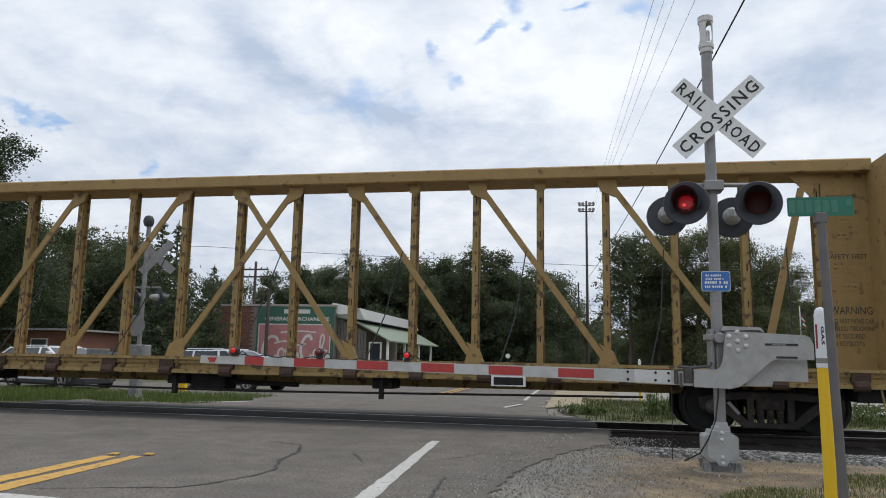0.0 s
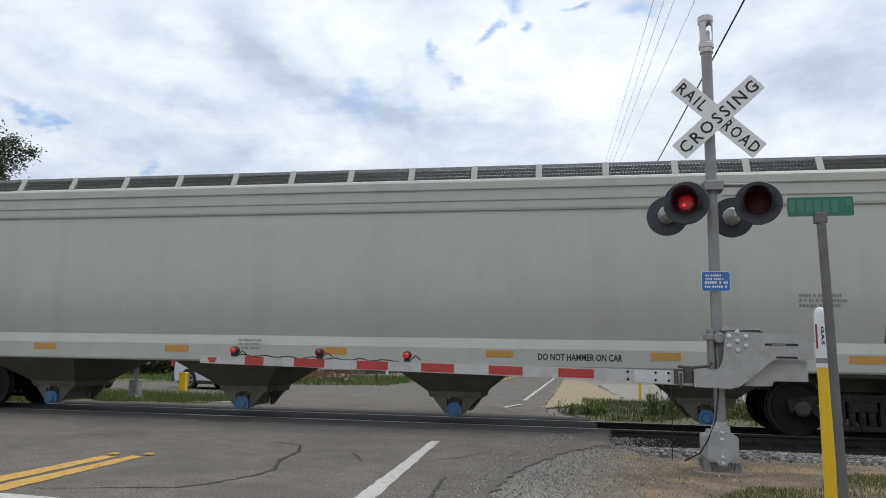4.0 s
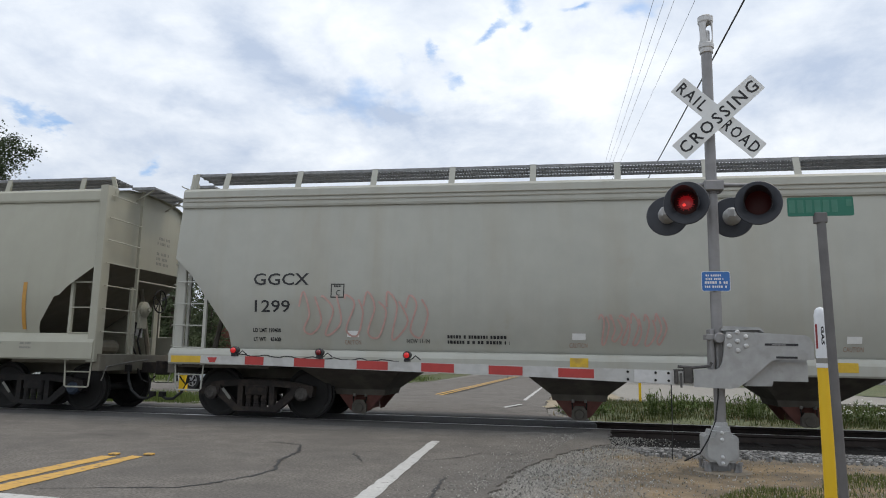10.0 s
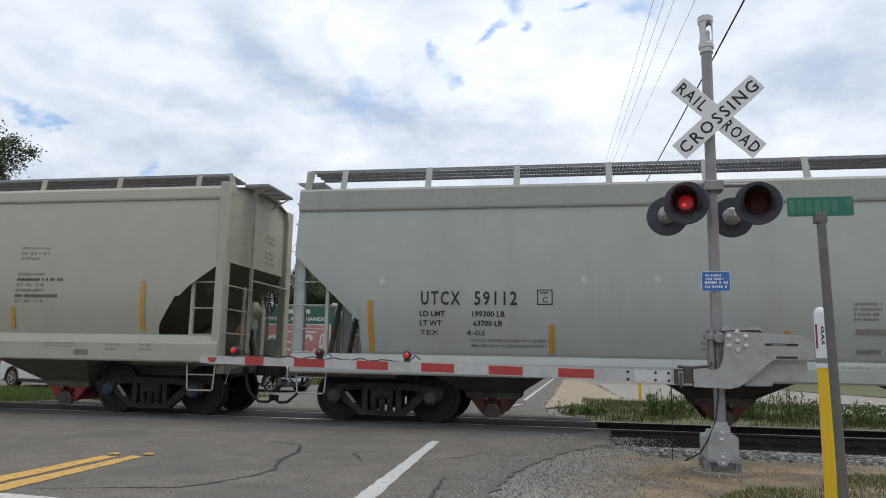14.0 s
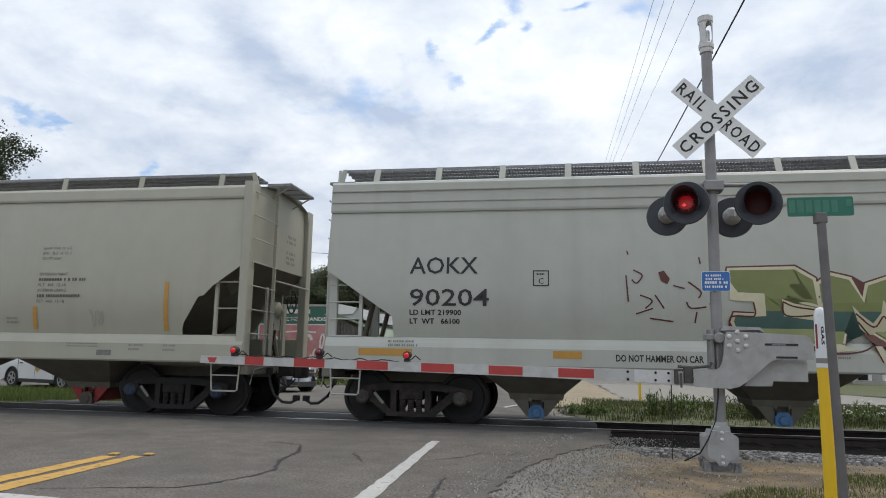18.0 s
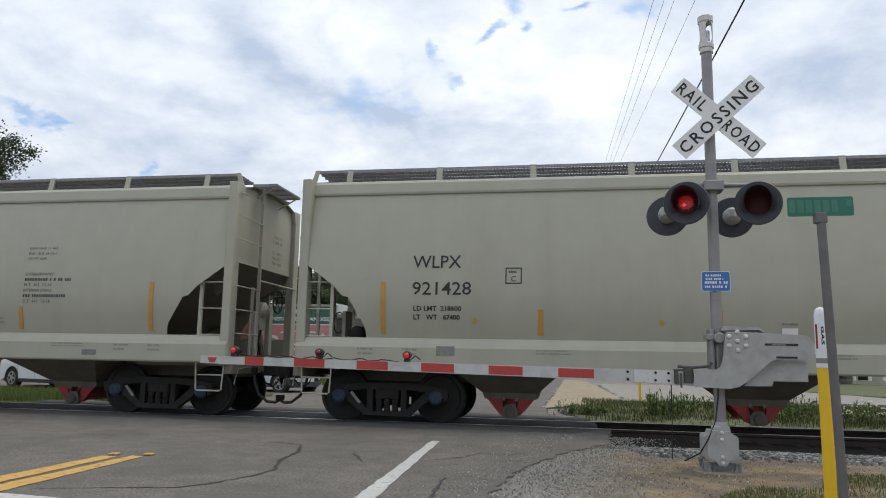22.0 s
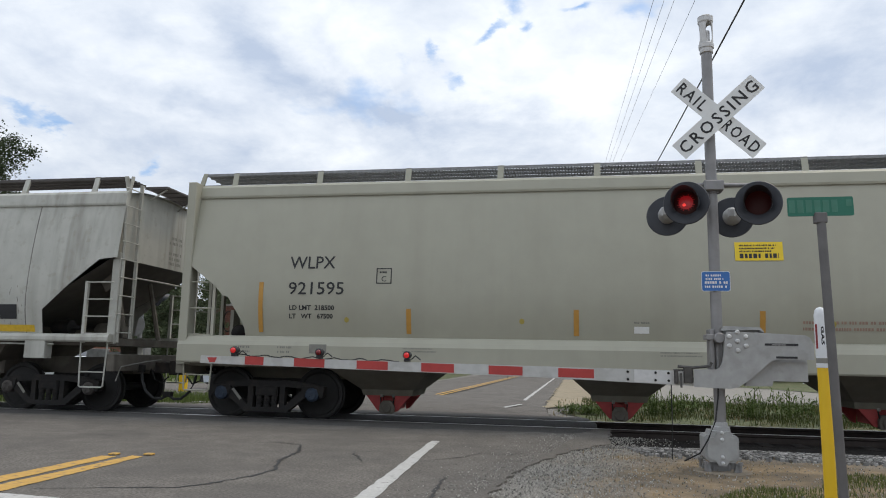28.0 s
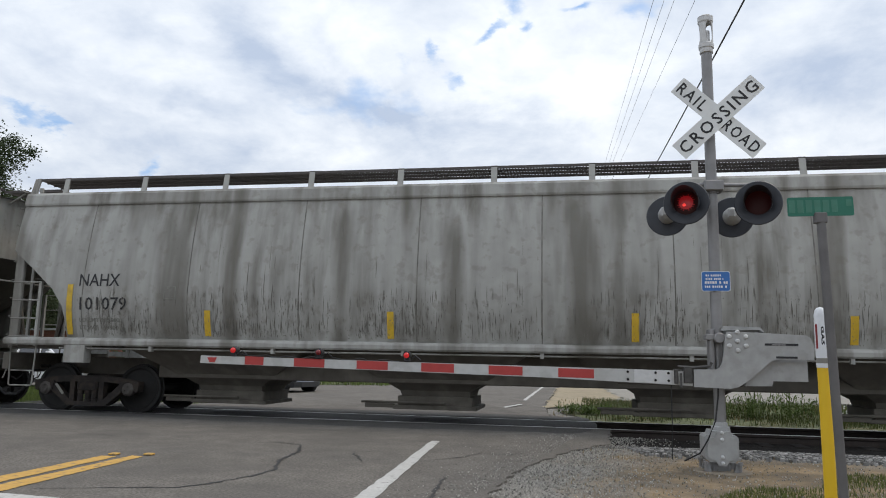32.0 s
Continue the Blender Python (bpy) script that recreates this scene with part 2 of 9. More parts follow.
PANEL_BROWN = paint("sun-faded brown panel", (0.20, 0.16, 0.125), 0.8, vary=0.3, grain=9.0, patch=0.4, patch_rgb=(0.28, 0.26, 0.23), patch_scale=6.0)
SEAM_DARK = paint("grimy weld seam", (0.19, 0.18, 0.16), 0.8, vary=0.4, grain=6.0)
SEAM = paint("weld seam", (0.32, 0.305, 0.25), 0.6, vary=0.15)
TT_YELLOW = paint("worn yellow flatcar paint", (0.30, 0.20, 0.075), 0.7, vary=0.10, grain=6.0, streak=0.3, stain=(0.16, 0.10, 0.05), patch=0.8, patch_rgb=(0.10, 0.055, 0.032), patch_scale=4.5, patch_at=0.60)
TT_RUST = paint("rusted flatcar yellow", (0.29, 0.20, 0.075), 0.8, vary=0.12, grain=9.0, streak=0.5, stain=(0.12, 0.065, 0.035), streak_at=0.48, streak_fine=14.0, patch=0.85, patch_rgb=(0.075, 0.042, 0.026), patch_scale=7.0, patch_at=0.555, patch_soft=0.06)

WINCH_RUST = paint("deep brown rust", (0.062, 0.036, 0.024), 0.9, vary=0.3, grain=12.0)
FLANGE_RUST = paint("flaking rust", (0.085, 0.048, 0.03), 0.9, vary=0.3, grain=12.0, patch=0.8, patch_rgb=(0.24, 0.16, 0.065), patch_scale=5.0, patch_at=0.55, patch_soft=0.05)


# ---- mesh helpers ----
class Geo:
    """Points and faces of one mesh, gathered from simple solids."""

    def __init__(self):
        self.v, self.f = [], []

    def add(self, pts, faces):
        o = len(self.v)
        self.v += [tuple(p) for p in pts]
        self.f += [tuple(o + i for i in q) for q in faces]
        return self

    def box(self, x0, x1, y0, y1, z0, z1, c=0.0):
        if c <= 0:
            p = [(x, y, z) for z in (z0, z1) for y in (y0, y1) for x in (x0, x1)]
            return self.add(p, [(0, 2, 3, 1), (4, 5, 7, 6), (0, 1, 5, 4), (2, 6, 7, 3), (0, 4, 6, 2), (1, 3, 7, 5)])
        ring = lambda d: [(x0 + c - d, y0 + d), (x0 + d, y0 + c - d), (x0 + d, y1 - c + d), (x0 + c - d, y1 - d),
                          (x1 - c + d, y1 - d), (x1 - d, y1 - c + d), (x1 - d, y0 + c - d), (x1 - c + d, y0 + d)]
        k = c * 0.5
        p = [(a, b, z0) for a, b in ring(k)] + [(a, b, z0 + k) for a, b in ring(0)] + [(a, b, z1 - k) for a, b in ring(0)] + [(a, b, z1) for a, b in ring(k)]
        fs = [tuple(range(8)), tuple(reversed(range(24, 32)))]
        for r in range(3):
            fs += [(r * 8 + i, r * 8 + 8 + i, r * 8 + 8 + (i + 1) % 8, r * 8 + (i + 1) % 8) for i in range(8)]
        return self.add(p, fs)

    def tube(self, pts, r, n=6, caps=True):
        pts = [Vector(p) for p in pts]
        rings = []
        for i, p in enumerate(pts):
            d = (pts[min(i + 1, len(pts) - 1)] - pts[max(i - 1, 0)]).normalized()
            a = d.cross(Vector((0, 0, 1)) if abs(d.z) < 0.9 else Vector((1, 0, 0))).normalized()
            b = d.cross(a)
            rr = r[i] if isinstance(r, (list, tuple)) else r
            rings.append([p + a * rr * math.cos(2 * math.pi * k / n) + b * rr * math.sin(2 * math.pi * k / n) for k in range(n)])
        fs = []
        for i in range(len(pts) - 1):
            fs += [(i * n + k, i * n + (k + 1) % n, (i + 1) * n + (k + 1) % n, (i + 1) * n + k) for k in range(n)]
        if caps:
            fs += [tuple(reversed(range(n))), tuple((len(pts) - 1) * n + k for k in range(n))]
        return self.add([q for ring in rings for q in ring], fs)

    def lathe(self, prof, n=24, axis="z", at=(0, 0, 0)):
        """prof: (radius, height) pairs turned about an axis."""
        pts = []
        for r, h in prof:
            for k in range(n):
                a = 2 * math.pi * k / n
                c, s = r * math.cos(a), r * math.sin(a)
                q = {"z": (c, s, h), "y": (c, h, s), "x": (h, c, s)}[axis]
                pts.append((q[0] + at[0], q[1] + at[1], q[2] + at[2]))
        fs = []
        for i in range(len(prof) - 1):
            fs += [(i * n + k, i * n + (k + 1) % n, (i + 1) * n + (k + 1) % n, (i + 1) * n + k) for k in range(n)]
        fs += [tuple(reversed(range(n))), tuple((len(prof) - 1) * n + k for k in range(n))]
        return self.add(pts, fs)

    def prism(self, poly, a, b, axis="y"):
        """A flat outline, (u, w) pairs, pushed from a to b along an axis."""
        mk = {"y": lambda u, w, d: (u, d, w), "x": lambda u, w, d: (d, u, w), "z": lambda u, w, d: (u, w, d)}[axis]
        n = len(poly)
        p = [mk(u, w, a) for u, w in poly] + [mk(u, w, b) for u, w in poly]
        fs = [tuple(range(n)), tuple(reversed(range(n, 2 * n)))]
        fs += [(i, i + n, (i + 1) % n + n, (i + 1) % n) for i in range(n)]
        return self.add(p, fs)

    def grid(self, rows):
        """Rows of points, all of one length, joined into a sheet."""
        n = len(rows[0])
        fs = [(i * n + k, i * n + k + 1, (i + 1) * n + k + 1, (i + 1) * n + k) for i in range(len(rows) - 1) for k in range(n - 1)]
        return self.add([p for r in rows for p in r], fs)

    def mesh(self, name, material, smooth=False):
        me = bpy.data.meshes.new(name)
        me.from_pydata(self.v, [], self.f)
        bm = bmesh.new()
        bm.from_mesh(me)
        bmesh.ops.recalc_face_normals(bm, faces=bm.faces)
        bm.to_mesh(me)
        bm.free()
        me.materials.append(material)
        if smooth:
            me.polygons.foreach_set("use_smooth", [True] * len(me.polygons))
            me.set_sharp_from_angle(angle=radians(38))
        return me


def part(name, geo, material, parent, label="", at=(0, 0, 0), smooth=False):
    """One mesh object under a thing or a part; geo may be a mesh that is shared."""
    me = geo if isinstance(geo, bpy.types.Mesh) else geo.mesh(name, material, smooth)
    ob = new(name, me)
    ob.parent, ob.location = parent, at
    return tagged(ob, label)


def thing(name, label, category, group="", at=(0, 0, 0), kind=""):
    ob = new(name)
    ob.location = at
    ob.empty_display_size = 0.2
    return tagged(ob, label, category, group, kind)


def solid(name, geo, material, label, category="", group="", kind="", at=(0, 0, 0), smooth=False):
    ob = new(name, geo.mesh(name, material, smooth))
    ob.location = at
    return tagged(ob, label, category, group, kind)


def letters(words, height, spacing=1.0, slant=0.0, bold=0.0):
    """Flat mesh of words in the built-in font, lower left at the origin, in x and z, with its width."""
    cu = bpy.data.curves.new("words", "FONT")
    cu.body, cu.size, cu.space_character, cu.shear, cu.offset = words, height / 0.72, spacing, slant, bold
    cu.resolution_u = 2
    ob = new("words", cu)
    me = bpy.data.meshes.new_from_object(ob.evaluated_get(bpy.context.evaluated_depsgraph_get()))
    bpy.data.objects.remove(ob)
    bpy.data.curves.remove(cu)
    pts = [Vector((v.co.x, 0, v.co.y)) for v in me.vertices]
    fs = [tuple(p.vertices) for p in me.polygons]
    bpy.data.meshes.remove(me)
    return pts, fs, max(p.x for p in pts)


def written(name, words, x, z, height, wide, material, parent, surface, label="", bold=0.0, spacing=1.0, slant=0.0):
    """Words laid on a surface, surface(x, z) -> y, from x on, stretched to the width given."""
    pts, fs, w = letters(words, height, spacing, slant, bold)
    k = wide / w if wide else 1.0
    g = Geo().add([(x + p.x * k, surface(x + p.x * k, z + p.z), z + p.z) for p in pts], fs)
    return part(name, g, material, parent, label)


def bars(name, x, z, wide, count, pitch, thick, material, parent, surface, label="", ragged=0.25, seed=1):
    """Lines of small writing too small to read, as plain bars."""
    r = random.Random(seed)
    g = Geo()
    for i in range(count):
        w = wide * (1 - ragged * r.random())
        zz = z - i * pitch
        cut, xx = 0.0, x
        while xx < x + w:
            e = min(x + w, xx + thick * r.uniform(0.45, 0.85))
            g.add([(xx, surface(xx, zz), zz), (e, surface(e, zz), zz), (e, surface(e, zz + thick), zz + thick), (xx, surface(xx, zz + thick), zz + thick)], [(0, 1, 2, 3)])
            xx = e + thick * (0.28 if r.random() < 0.8 else 0.9)
    return tagged(part(name, g, material, parent, label), kind="stuff")


# ---- rolling stock ----
def wheelset_geo():
    """An axle with two flanged wheels, axle along y, centre at the origin."""
    g = Geo()
    for s in (-1, 1):
        prof = [(0.10, 0.66), (0.12, 0.68), (0.16, 0.70), (0.33, 0.735), (0.38, 0.69), (0.455, 0.69), (0.457, 0.78), (0.40, 0.79), (0.37, 0.765), (0.17, 0.775), (0.14, 0.80), (0.10, 0.80)]
        prof[5:5] = [(0.40, 0.66), (0.483, 0.665), (0.483, 0.685)]
        g.lathe([(r, s * h) for r, h in prof], 28, "y")
    g.tube([(0, -1.05, 0), (0, 1.05, 0)], 0.08, 10)
    return g


def side_frame_geo():
    """A cast side frame with two openings between its columns and pedestals."""
    g = Geo()
    top, low = 0.62, 0.2
    y0, y1 = -0.07, 0.07
    g.prism([(-1.12, 0.50), (-1.12, 0.60), (-0.80, 0.66), (-0.40, 0.70), (0.40, 0.70), (0.80, 0.66), (1.12, 0.60), (1.12, 0.50), (0.80, 0.55), (0.40, 0.585), (-0.40, 0.585), (-0.80, 0.55)], y0, y1)
    for s in (-1, 1):
        g.prism([(s * 0.98, 0.58), (s * 0.72, 0.56), (s * 0.30, 0.19), (s * 0.46, 0.17)], y0, y1)
        g.prism([(s * 0.36, 0.60), (s * 0.26, 0.60), (s * 0.26, 0.20), (s * 0.36, 0.20)], y0, y1)
        g.prism([(s * 1.12, 0.60), (s * 0.70, 0.60), (s * 0.74, 0.40), (s * 0.80, 0.56), (s * 0.98, 0.56), (s * 1.04, 0.40), (s * 1.1, 0.42)], y0 * 1.3, y1 * 1.3)
    g.box(-0.44, 0.44, y0, y1, 0.13, 0.21)
    return g


WHEELSET = wheelset_geo().mesh("wheelset", WHEEL, True)
FRAMES = {m.name: side_frame_geo().mesh("side_frame", m, False) for m in (TRUCK, TRUCK_RUSTY)}
BOLSTER = {m.name: Geo().box(-0.22, 0.22, -1.16, 1.16, 0.42, 0.60, 0.03).box(-0.45, 0.45, -0.4, 0.4, 0.55, 0.72).tube([(-0.45, -0.8, 0.36), (-0.45, 0.8, 0.36)], 0.05).tube([(0.45, -0.8, 0.36), (0.45, 0.8, 0.36)], 0.05).mesh("truck", m) for m in (TRUCK, TRUCK_RUSTY)}
SPRINGS = {m.name: Geo().lathe([(0.055, 0.21), (0.06, 0.24), (0.05, 0.26), (0.06, 0.28), (0.05, 0.30), (0.06, 0.32), (0.05, 0.34), (0.06, 0.36), (0.055, 0.42)], 10).mesh("spring", m) for m in (TRUCK, TRUCK_RUSTY)}


def cap_geo():
    g = Geo().lathe([(0.02, -1.20), (0.085, -1.20), (0.10, -1.185), (0.125, -1.17), (0.125, -1.06)], 16, "y")
    for k in range(3):
        a = 2 * math.pi * k / 3
        g.lathe([(0.018, -1.22), (0.018, -1.19)], 6, "y", (0.055 * math.cos(a), 0, 0.055 * math.sin(a)))
    return g


CAPS = {m.name: cap_geo().mesh("bearing_cap", m, True) for m in (CAP_BLUE, CAP_GREY)}


def bogie(car, x, iron, cap):
    """A two-axle truck under a car at x, with side frames, springs, wheelsets and bearing caps."""
    t = part("truck", BOLSTER[iron.name], iron, car, "dark cast-iron two-axle truck", (x, 0, 0))
    for y in (-1.08, 1.08):
        part("side_frame", FRAMES[iron.name], iron, t, "", (0, y, 0))
        for dx in (-0.15, 0.0, 0.15):
            part("spring", SPRINGS[iron.name], iron, t, "", (dx, y + (-0.02 if y < 0 else 0.02), 0))
    for dx in (-0.889, 0.889):
        part("wheelset", WHEELSET, WHEEL, t, "dark steel wheels on an axle", (dx, 0, 0.457))
        part("bearing_cap", CAPS[cap.name], cap, t, "bearing end cap", (dx, 0, 0.457))
    part("stencil", Geo().prism([(-0.68, 0.52), (-0.64, 0.55), (-0.47, 0.36), (-0.51, 0.33)], -1.166, -1.16), FADED, t)


def grating_geo(half, y0, y1, z, tilt):
    """A running board: long edge bars with many thin cross bars between them."""
    g = Geo()
    for y, zz in ((y0, z), (y1, z - tilt), (y0 * 0.66 + y1 * 0.34, z - tilt * 0.34), (y0 * 0.34 + y1 * 0.66, z - tilt * 0.66)):
        g.box(-half, half, y - 0.012, y + 0.012, zz - 0.05, zz)
    n = int(half * 2 / 0.055)
    for i in range(n):
        x = -half + (i + 0.5) * half * 2 / n
        g.add([(x - 0.013, y0, z - 0.004), (x + 0.013, y0, z - 0.004), (x + 0.013, y1, z - tilt - 0.004), (x - 0.013, y1, z - tilt - 0.004),
               (x, y0, z - 0.04), (x, y1, z - tilt - 0.04)], [(0, 1, 2, 3), (0, 3, 5, 4), (1, 4, 5, 2)])
    return g


def hopper_car(name_label, half, truck_half, paint_body, cuts, sill, top, outlets, gate, bulge=0.24, group="hopper cars of the train",
               ribs=1.67, seams=0, cap=CAP_BLUE, iron=TRUCK, strips="posts", plate_lines=(), plate_paint=None, pan=False, hop_w=1.05, dusty=HOPPER, grate=GRATE, cap_gate=None, seam_paint=None):
    """A covered hopper car about its middle at rail height: curved sides cut away over the trucks, sills, slope sheets,
    outlet hoppers, roof walkways, ladders, trucks and couplers."""
    car = thing("covered_hopper_car", name_label, "railroad car", group)
    sill_lo, sill_hi = sill
    z_side = sill_hi
    plate_lo, roof_z = top

    def wide(z):
        return 1.615 - bulge * max(0.0, (z - 2.0) / 2.1) ** 2 - 0.13 * max(0.0, (2.3 - z) / 0.8) ** 2

    def surface(x, z):
        return -(wide(z) + 0.007) if z > z_side else -1.633

    # sides
    xs = sorted({round(s * (half - dx), 3) for dx, _ in cuts for s in (-1, 1)} | {round(-half + cuts[-1][0] + (2 * half - 2 * cuts[-1][0]) * i / 12, 3) for i in range(13)})
    dxs, zc = [c[0] for c in cuts], [c[1] for c in cuts]
    rows = []
    inset = 0.15 if strips == "posts" else 0.0
    xs = sorted({round(max(-half + inset, min(half - inset, x)), 3) for x in xs})
    for x in xs:
        d = half - abs(x)
        lo = float(np.interp(d, dxs, zc)) if d < dxs[-1] - 1e-6 else z_side
        rows.append((x, lo))
    for s in (-1, 1):
        g = Geo().grid([[(x, s * wide(lo + (plate_lo - lo) * k / 10), lo + (plate_lo - lo) * k / 10) for k in range(11)] for x, lo in rows])
        part("side_sheet", g, paint_body, car, "smooth curved steel side", smooth=True)
        wt_, wp = wide(plate_lo), plate_paint or paint_body
        g = Geo()
        g.prism([(s * (wt_ - 0.05), plate_lo - 0.02), (s * (wt_ + 0.035), plate_lo - 0.02), (s * (wt_ + 0.045), plate_lo + 0.02), (s * (wt_ + 0.015), roof_z - 0.05), (s * (wt_ - 0.03), roof_z), (s * (wt_ - 0.12), roof_z)], -half, half, "x")
        part("side_plate", g, wp, car, "flanged top side plate")
        for zz in plate_lines:
            part("plate_line", Geo().box(-half + 0.02, half - 0.02, s * (wt_ + 0.03), s * (wt_ + 0.05), zz - 0.008, zz + 0.008), SEAM, car)
        if sill_hi - sill_lo > 0.05:
            lip = min(0.16, (sill_hi - sill_lo) * 0.35)
            g = Geo().prism([(s * 1.45, sill_lo), (s * 1.61, sill_lo), (s * 1.63, sill_lo + 0.03), (s * 1.63, sill_hi - lip), (s * (1.63 - lip * 0.22), sill_hi - lip * 0.55), (s * (1.63 - lip * 0.62), sill_hi), (s * 1.45, sill_hi + 0.015)], -half + 0.02, half - 0.02, "x")
            part("side_sill", g, paint_body, car, "deep side sill")
    for i in range(seams):
        x = -half + cuts[-1][0] + 0.35 + (2 * half - 2 * cuts[-1][0] - 0.7) * i / (seams - 1)
        g = Geo().grid([[(x + d, -(wide(z_side + 0.02 + (plate_lo - z_side - 0.04) * k / 12) + q), z_side + 0.02 + (plate_lo - z_side - 0.04) * k / 12) for k in range(13)] for d, q in ((-0.011, 0.0), (-0.004, 0.005), (0.004, 0.005), (0.011, 0.0))])
        part("seam", g, seam_paint or SEAM, car)
    # roof, hatch trough
    g = Geo().grid([[(x, y, z) for y, z in ((-1.30, roof_z - 0.03), (-0.9, roof_z + 0.07), (-0.35, roof_z + 0.12), (0.35, roof_z + 0.12), (0.9, roof_z + 0.07), (1.30, roof_z - 0.03))] for x in (-half, half)])
    part("roof", g, paint_body, car, "shallow arched roof", smooth=True)
    part("hatch", Geo().box(-half + 1.0, half - 1.0, -0.3, 0.3, roof_z + 0.10, roof_z + 0.19, 0.05), paint_body, car, "long trough hatch")
    # ends
    zt = cuts[0][1]
    for s in (-1, 1):
        xe = s * (half - 0.09)
        up = [(-wide(zt + (plate_lo - zt) * k / 5), zt + (plate_lo - zt) * k / 5) for k in range(6)]
        outline = up + [(-1.28, roof_z - 0.02), (-0.9, roof_z + 0.06), (-0.35, roof_z + 0.11)]
        outline = outline + [(-y, z) for y, z in reversed(outline)]
        part("end_wall", Geo().prism(outline, min(xe, xe - s * 0.02), max(xe, xe - s * 0.02), "x"), paint_body, car, "flat end wall")
        xt = xe + s * 0.003
        gtext = Geo()
        for row in range(5):
            for k in range(9):
                y0_, z0_ = 0.35 + 0.055 * k, 3.62 - row * 0.11 - (0.12 if row > 1 else 0.0)
                if (k * 7 + row * 3) % 5:
                    gtext.add([(xt, y0_, z0_), (xt, y0_ + 0.035, z0_), (xt, y0_ + 0.035, z0_ + 0.06), (xt, y0_, z0_ + 0.06)], [(0, 1, 2, 3)])
        tagged(part("end_text", gtext, FADED, car, "faint stencilled writing"), kind="stuff")
        part("slope_sheet", Geo().grid([[(xe - s * 0.01, -wide(zt) + 0.02, zt), (xe - s * 0.01, wide(zt) - 0.02, zt)], [(s * (half - 2.9), -1.34, sill_lo + 0.05), (s * (half - 2.9), 1.34, sill_lo + 0.05)]]), SLOPE if strips == "rails" else dusty, car, "sloping end sheet, colored dark for grime and shade")
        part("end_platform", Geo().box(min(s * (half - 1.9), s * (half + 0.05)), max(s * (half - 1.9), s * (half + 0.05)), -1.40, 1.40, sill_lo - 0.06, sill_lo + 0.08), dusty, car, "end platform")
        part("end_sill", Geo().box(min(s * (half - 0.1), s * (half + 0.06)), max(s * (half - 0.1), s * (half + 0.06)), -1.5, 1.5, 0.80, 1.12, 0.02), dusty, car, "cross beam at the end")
        # brake gear and air tank standing on the platform
        if s > 0:
            part("brake_cylinder", Geo().lathe([(0.04, -0.42), (0.13, -0.40), (0.15, -0.36), (0.15, 0.0), (0.05, 0.04), (0.03, 0.35)], 14, "x", (half - 1.45, -0.75, sill_lo + 0.30)), TRUCK, car, "dark brake cylinder on the end platform")
        part("pipe", Geo().tube([(s * (half - 0.3), -0.95, sill_lo + 0.12), (s * (half - 0.9), -0.95, sill_lo + 0.16), (s * (half - 1.5), -0.8, sill_lo + 0.14), (s * (half - 1.8), -0.8, sill_lo + 0.3)], 0.022, 6), dusty, car)
        part("gusset_plate", Geo().prism([(s * (half - 0.3), zt - 0.05), (s * (half - 0.75), zt - 0.42), (s * (half - 0.62), zt - 0.62), (s * (half - 0.3), zt - 0.35)], -0.95, -0.92), dusty, car)
        part("air_tank", Geo().lathe([(0.05, -0.5), (0.16, -0.46), (0.16, 0.42), (0.05, 0.46)], 12, "y", (s * (half - 1.15), 0.2, sill_lo + 0.26)), dusty, car)
        for y in ((0.75,) if strips == "posts" else (-0.6, 0.6)):
            part("strut", Geo().tube([(s * (half - 0.35), y, sill_lo + 0.1), (s * (half - 0.7), y, zt - 0.1)], 0.05, 6), dusty, car)
        # coupler and hose
        part("coupler", Geo().box(min(s * half, s * (half + 0.5)), max(s * half, s * (half + 0.5)), -0.09, 0.09, 0.75, 0.97, 0.03).box(min(s * (half + 0.38), s * (half + 0.62)), max(s * (half + 0.38), s * (half + 0.62)), -0.16, 0.16, 0.72, 1.0, 0.05), TRUCK_RUSTY, car, "rusty knuckle coupler")
        hose = [(s * (half + 0.10), -0.62, 0.80), (s * (half + 0.13), -0.63, 0.62), (s * (half + 0.22), -0.64, 0.42), (s * (half + 0.40), -0.64, 0.28), (s * (half + 0.56), -0.62, 0.27), (s * (half + 0.68), -0.60, 0.34)]
        part("air_hose", Geo().tube(hose, 0.028, 8), RUBBER, car, "black rubber air hose", smooth=True)
        part("hose_coupling", Geo().box(min(s * (half + 0.60), s * (half + 0.72)), max(s * (half + 0.60), s * (half + 0.72)), -0.66, -0.55, 0.31, 0.41, 0.02), TRUCK, car, "cast hose coupling")
        part("angle_cock", Geo().box(min(s * (half + 0.04), s * (half + 0.15)), max(s * (half + 0.04), s * (half + 0.15)), -0.68, -0.56, 0.78, 0.92, 0.02).tube([(s * (half - 0.3), -0.62, 0.86), (s * (half + 0.06), -0.62, 0.86)], 0.03, 6), TRUCK, car)
        part("uncoupling_lever", Geo().tube([(s * (half + 0.08), -1.42, 0.62), (s * (half + 0.08), -1.30, 0.88), (s * (half + 0.10), -0.5, 0.98), (s * (half + 0.22), -0.15, 1.02)], 0.014, 5), STEEL_DULL, car, "bent uncoupling lever")
        part("chain", Geo().tube([(s * (half + 0.10), -0.3, 0.84), (s * (half + 0.2), -0.3, 0.62), (s * (half + 0.36), -0.3, 0.56), (s * (half + 0.5), -0.28, 0.7)], 0.016, 5), TRUCK, car)
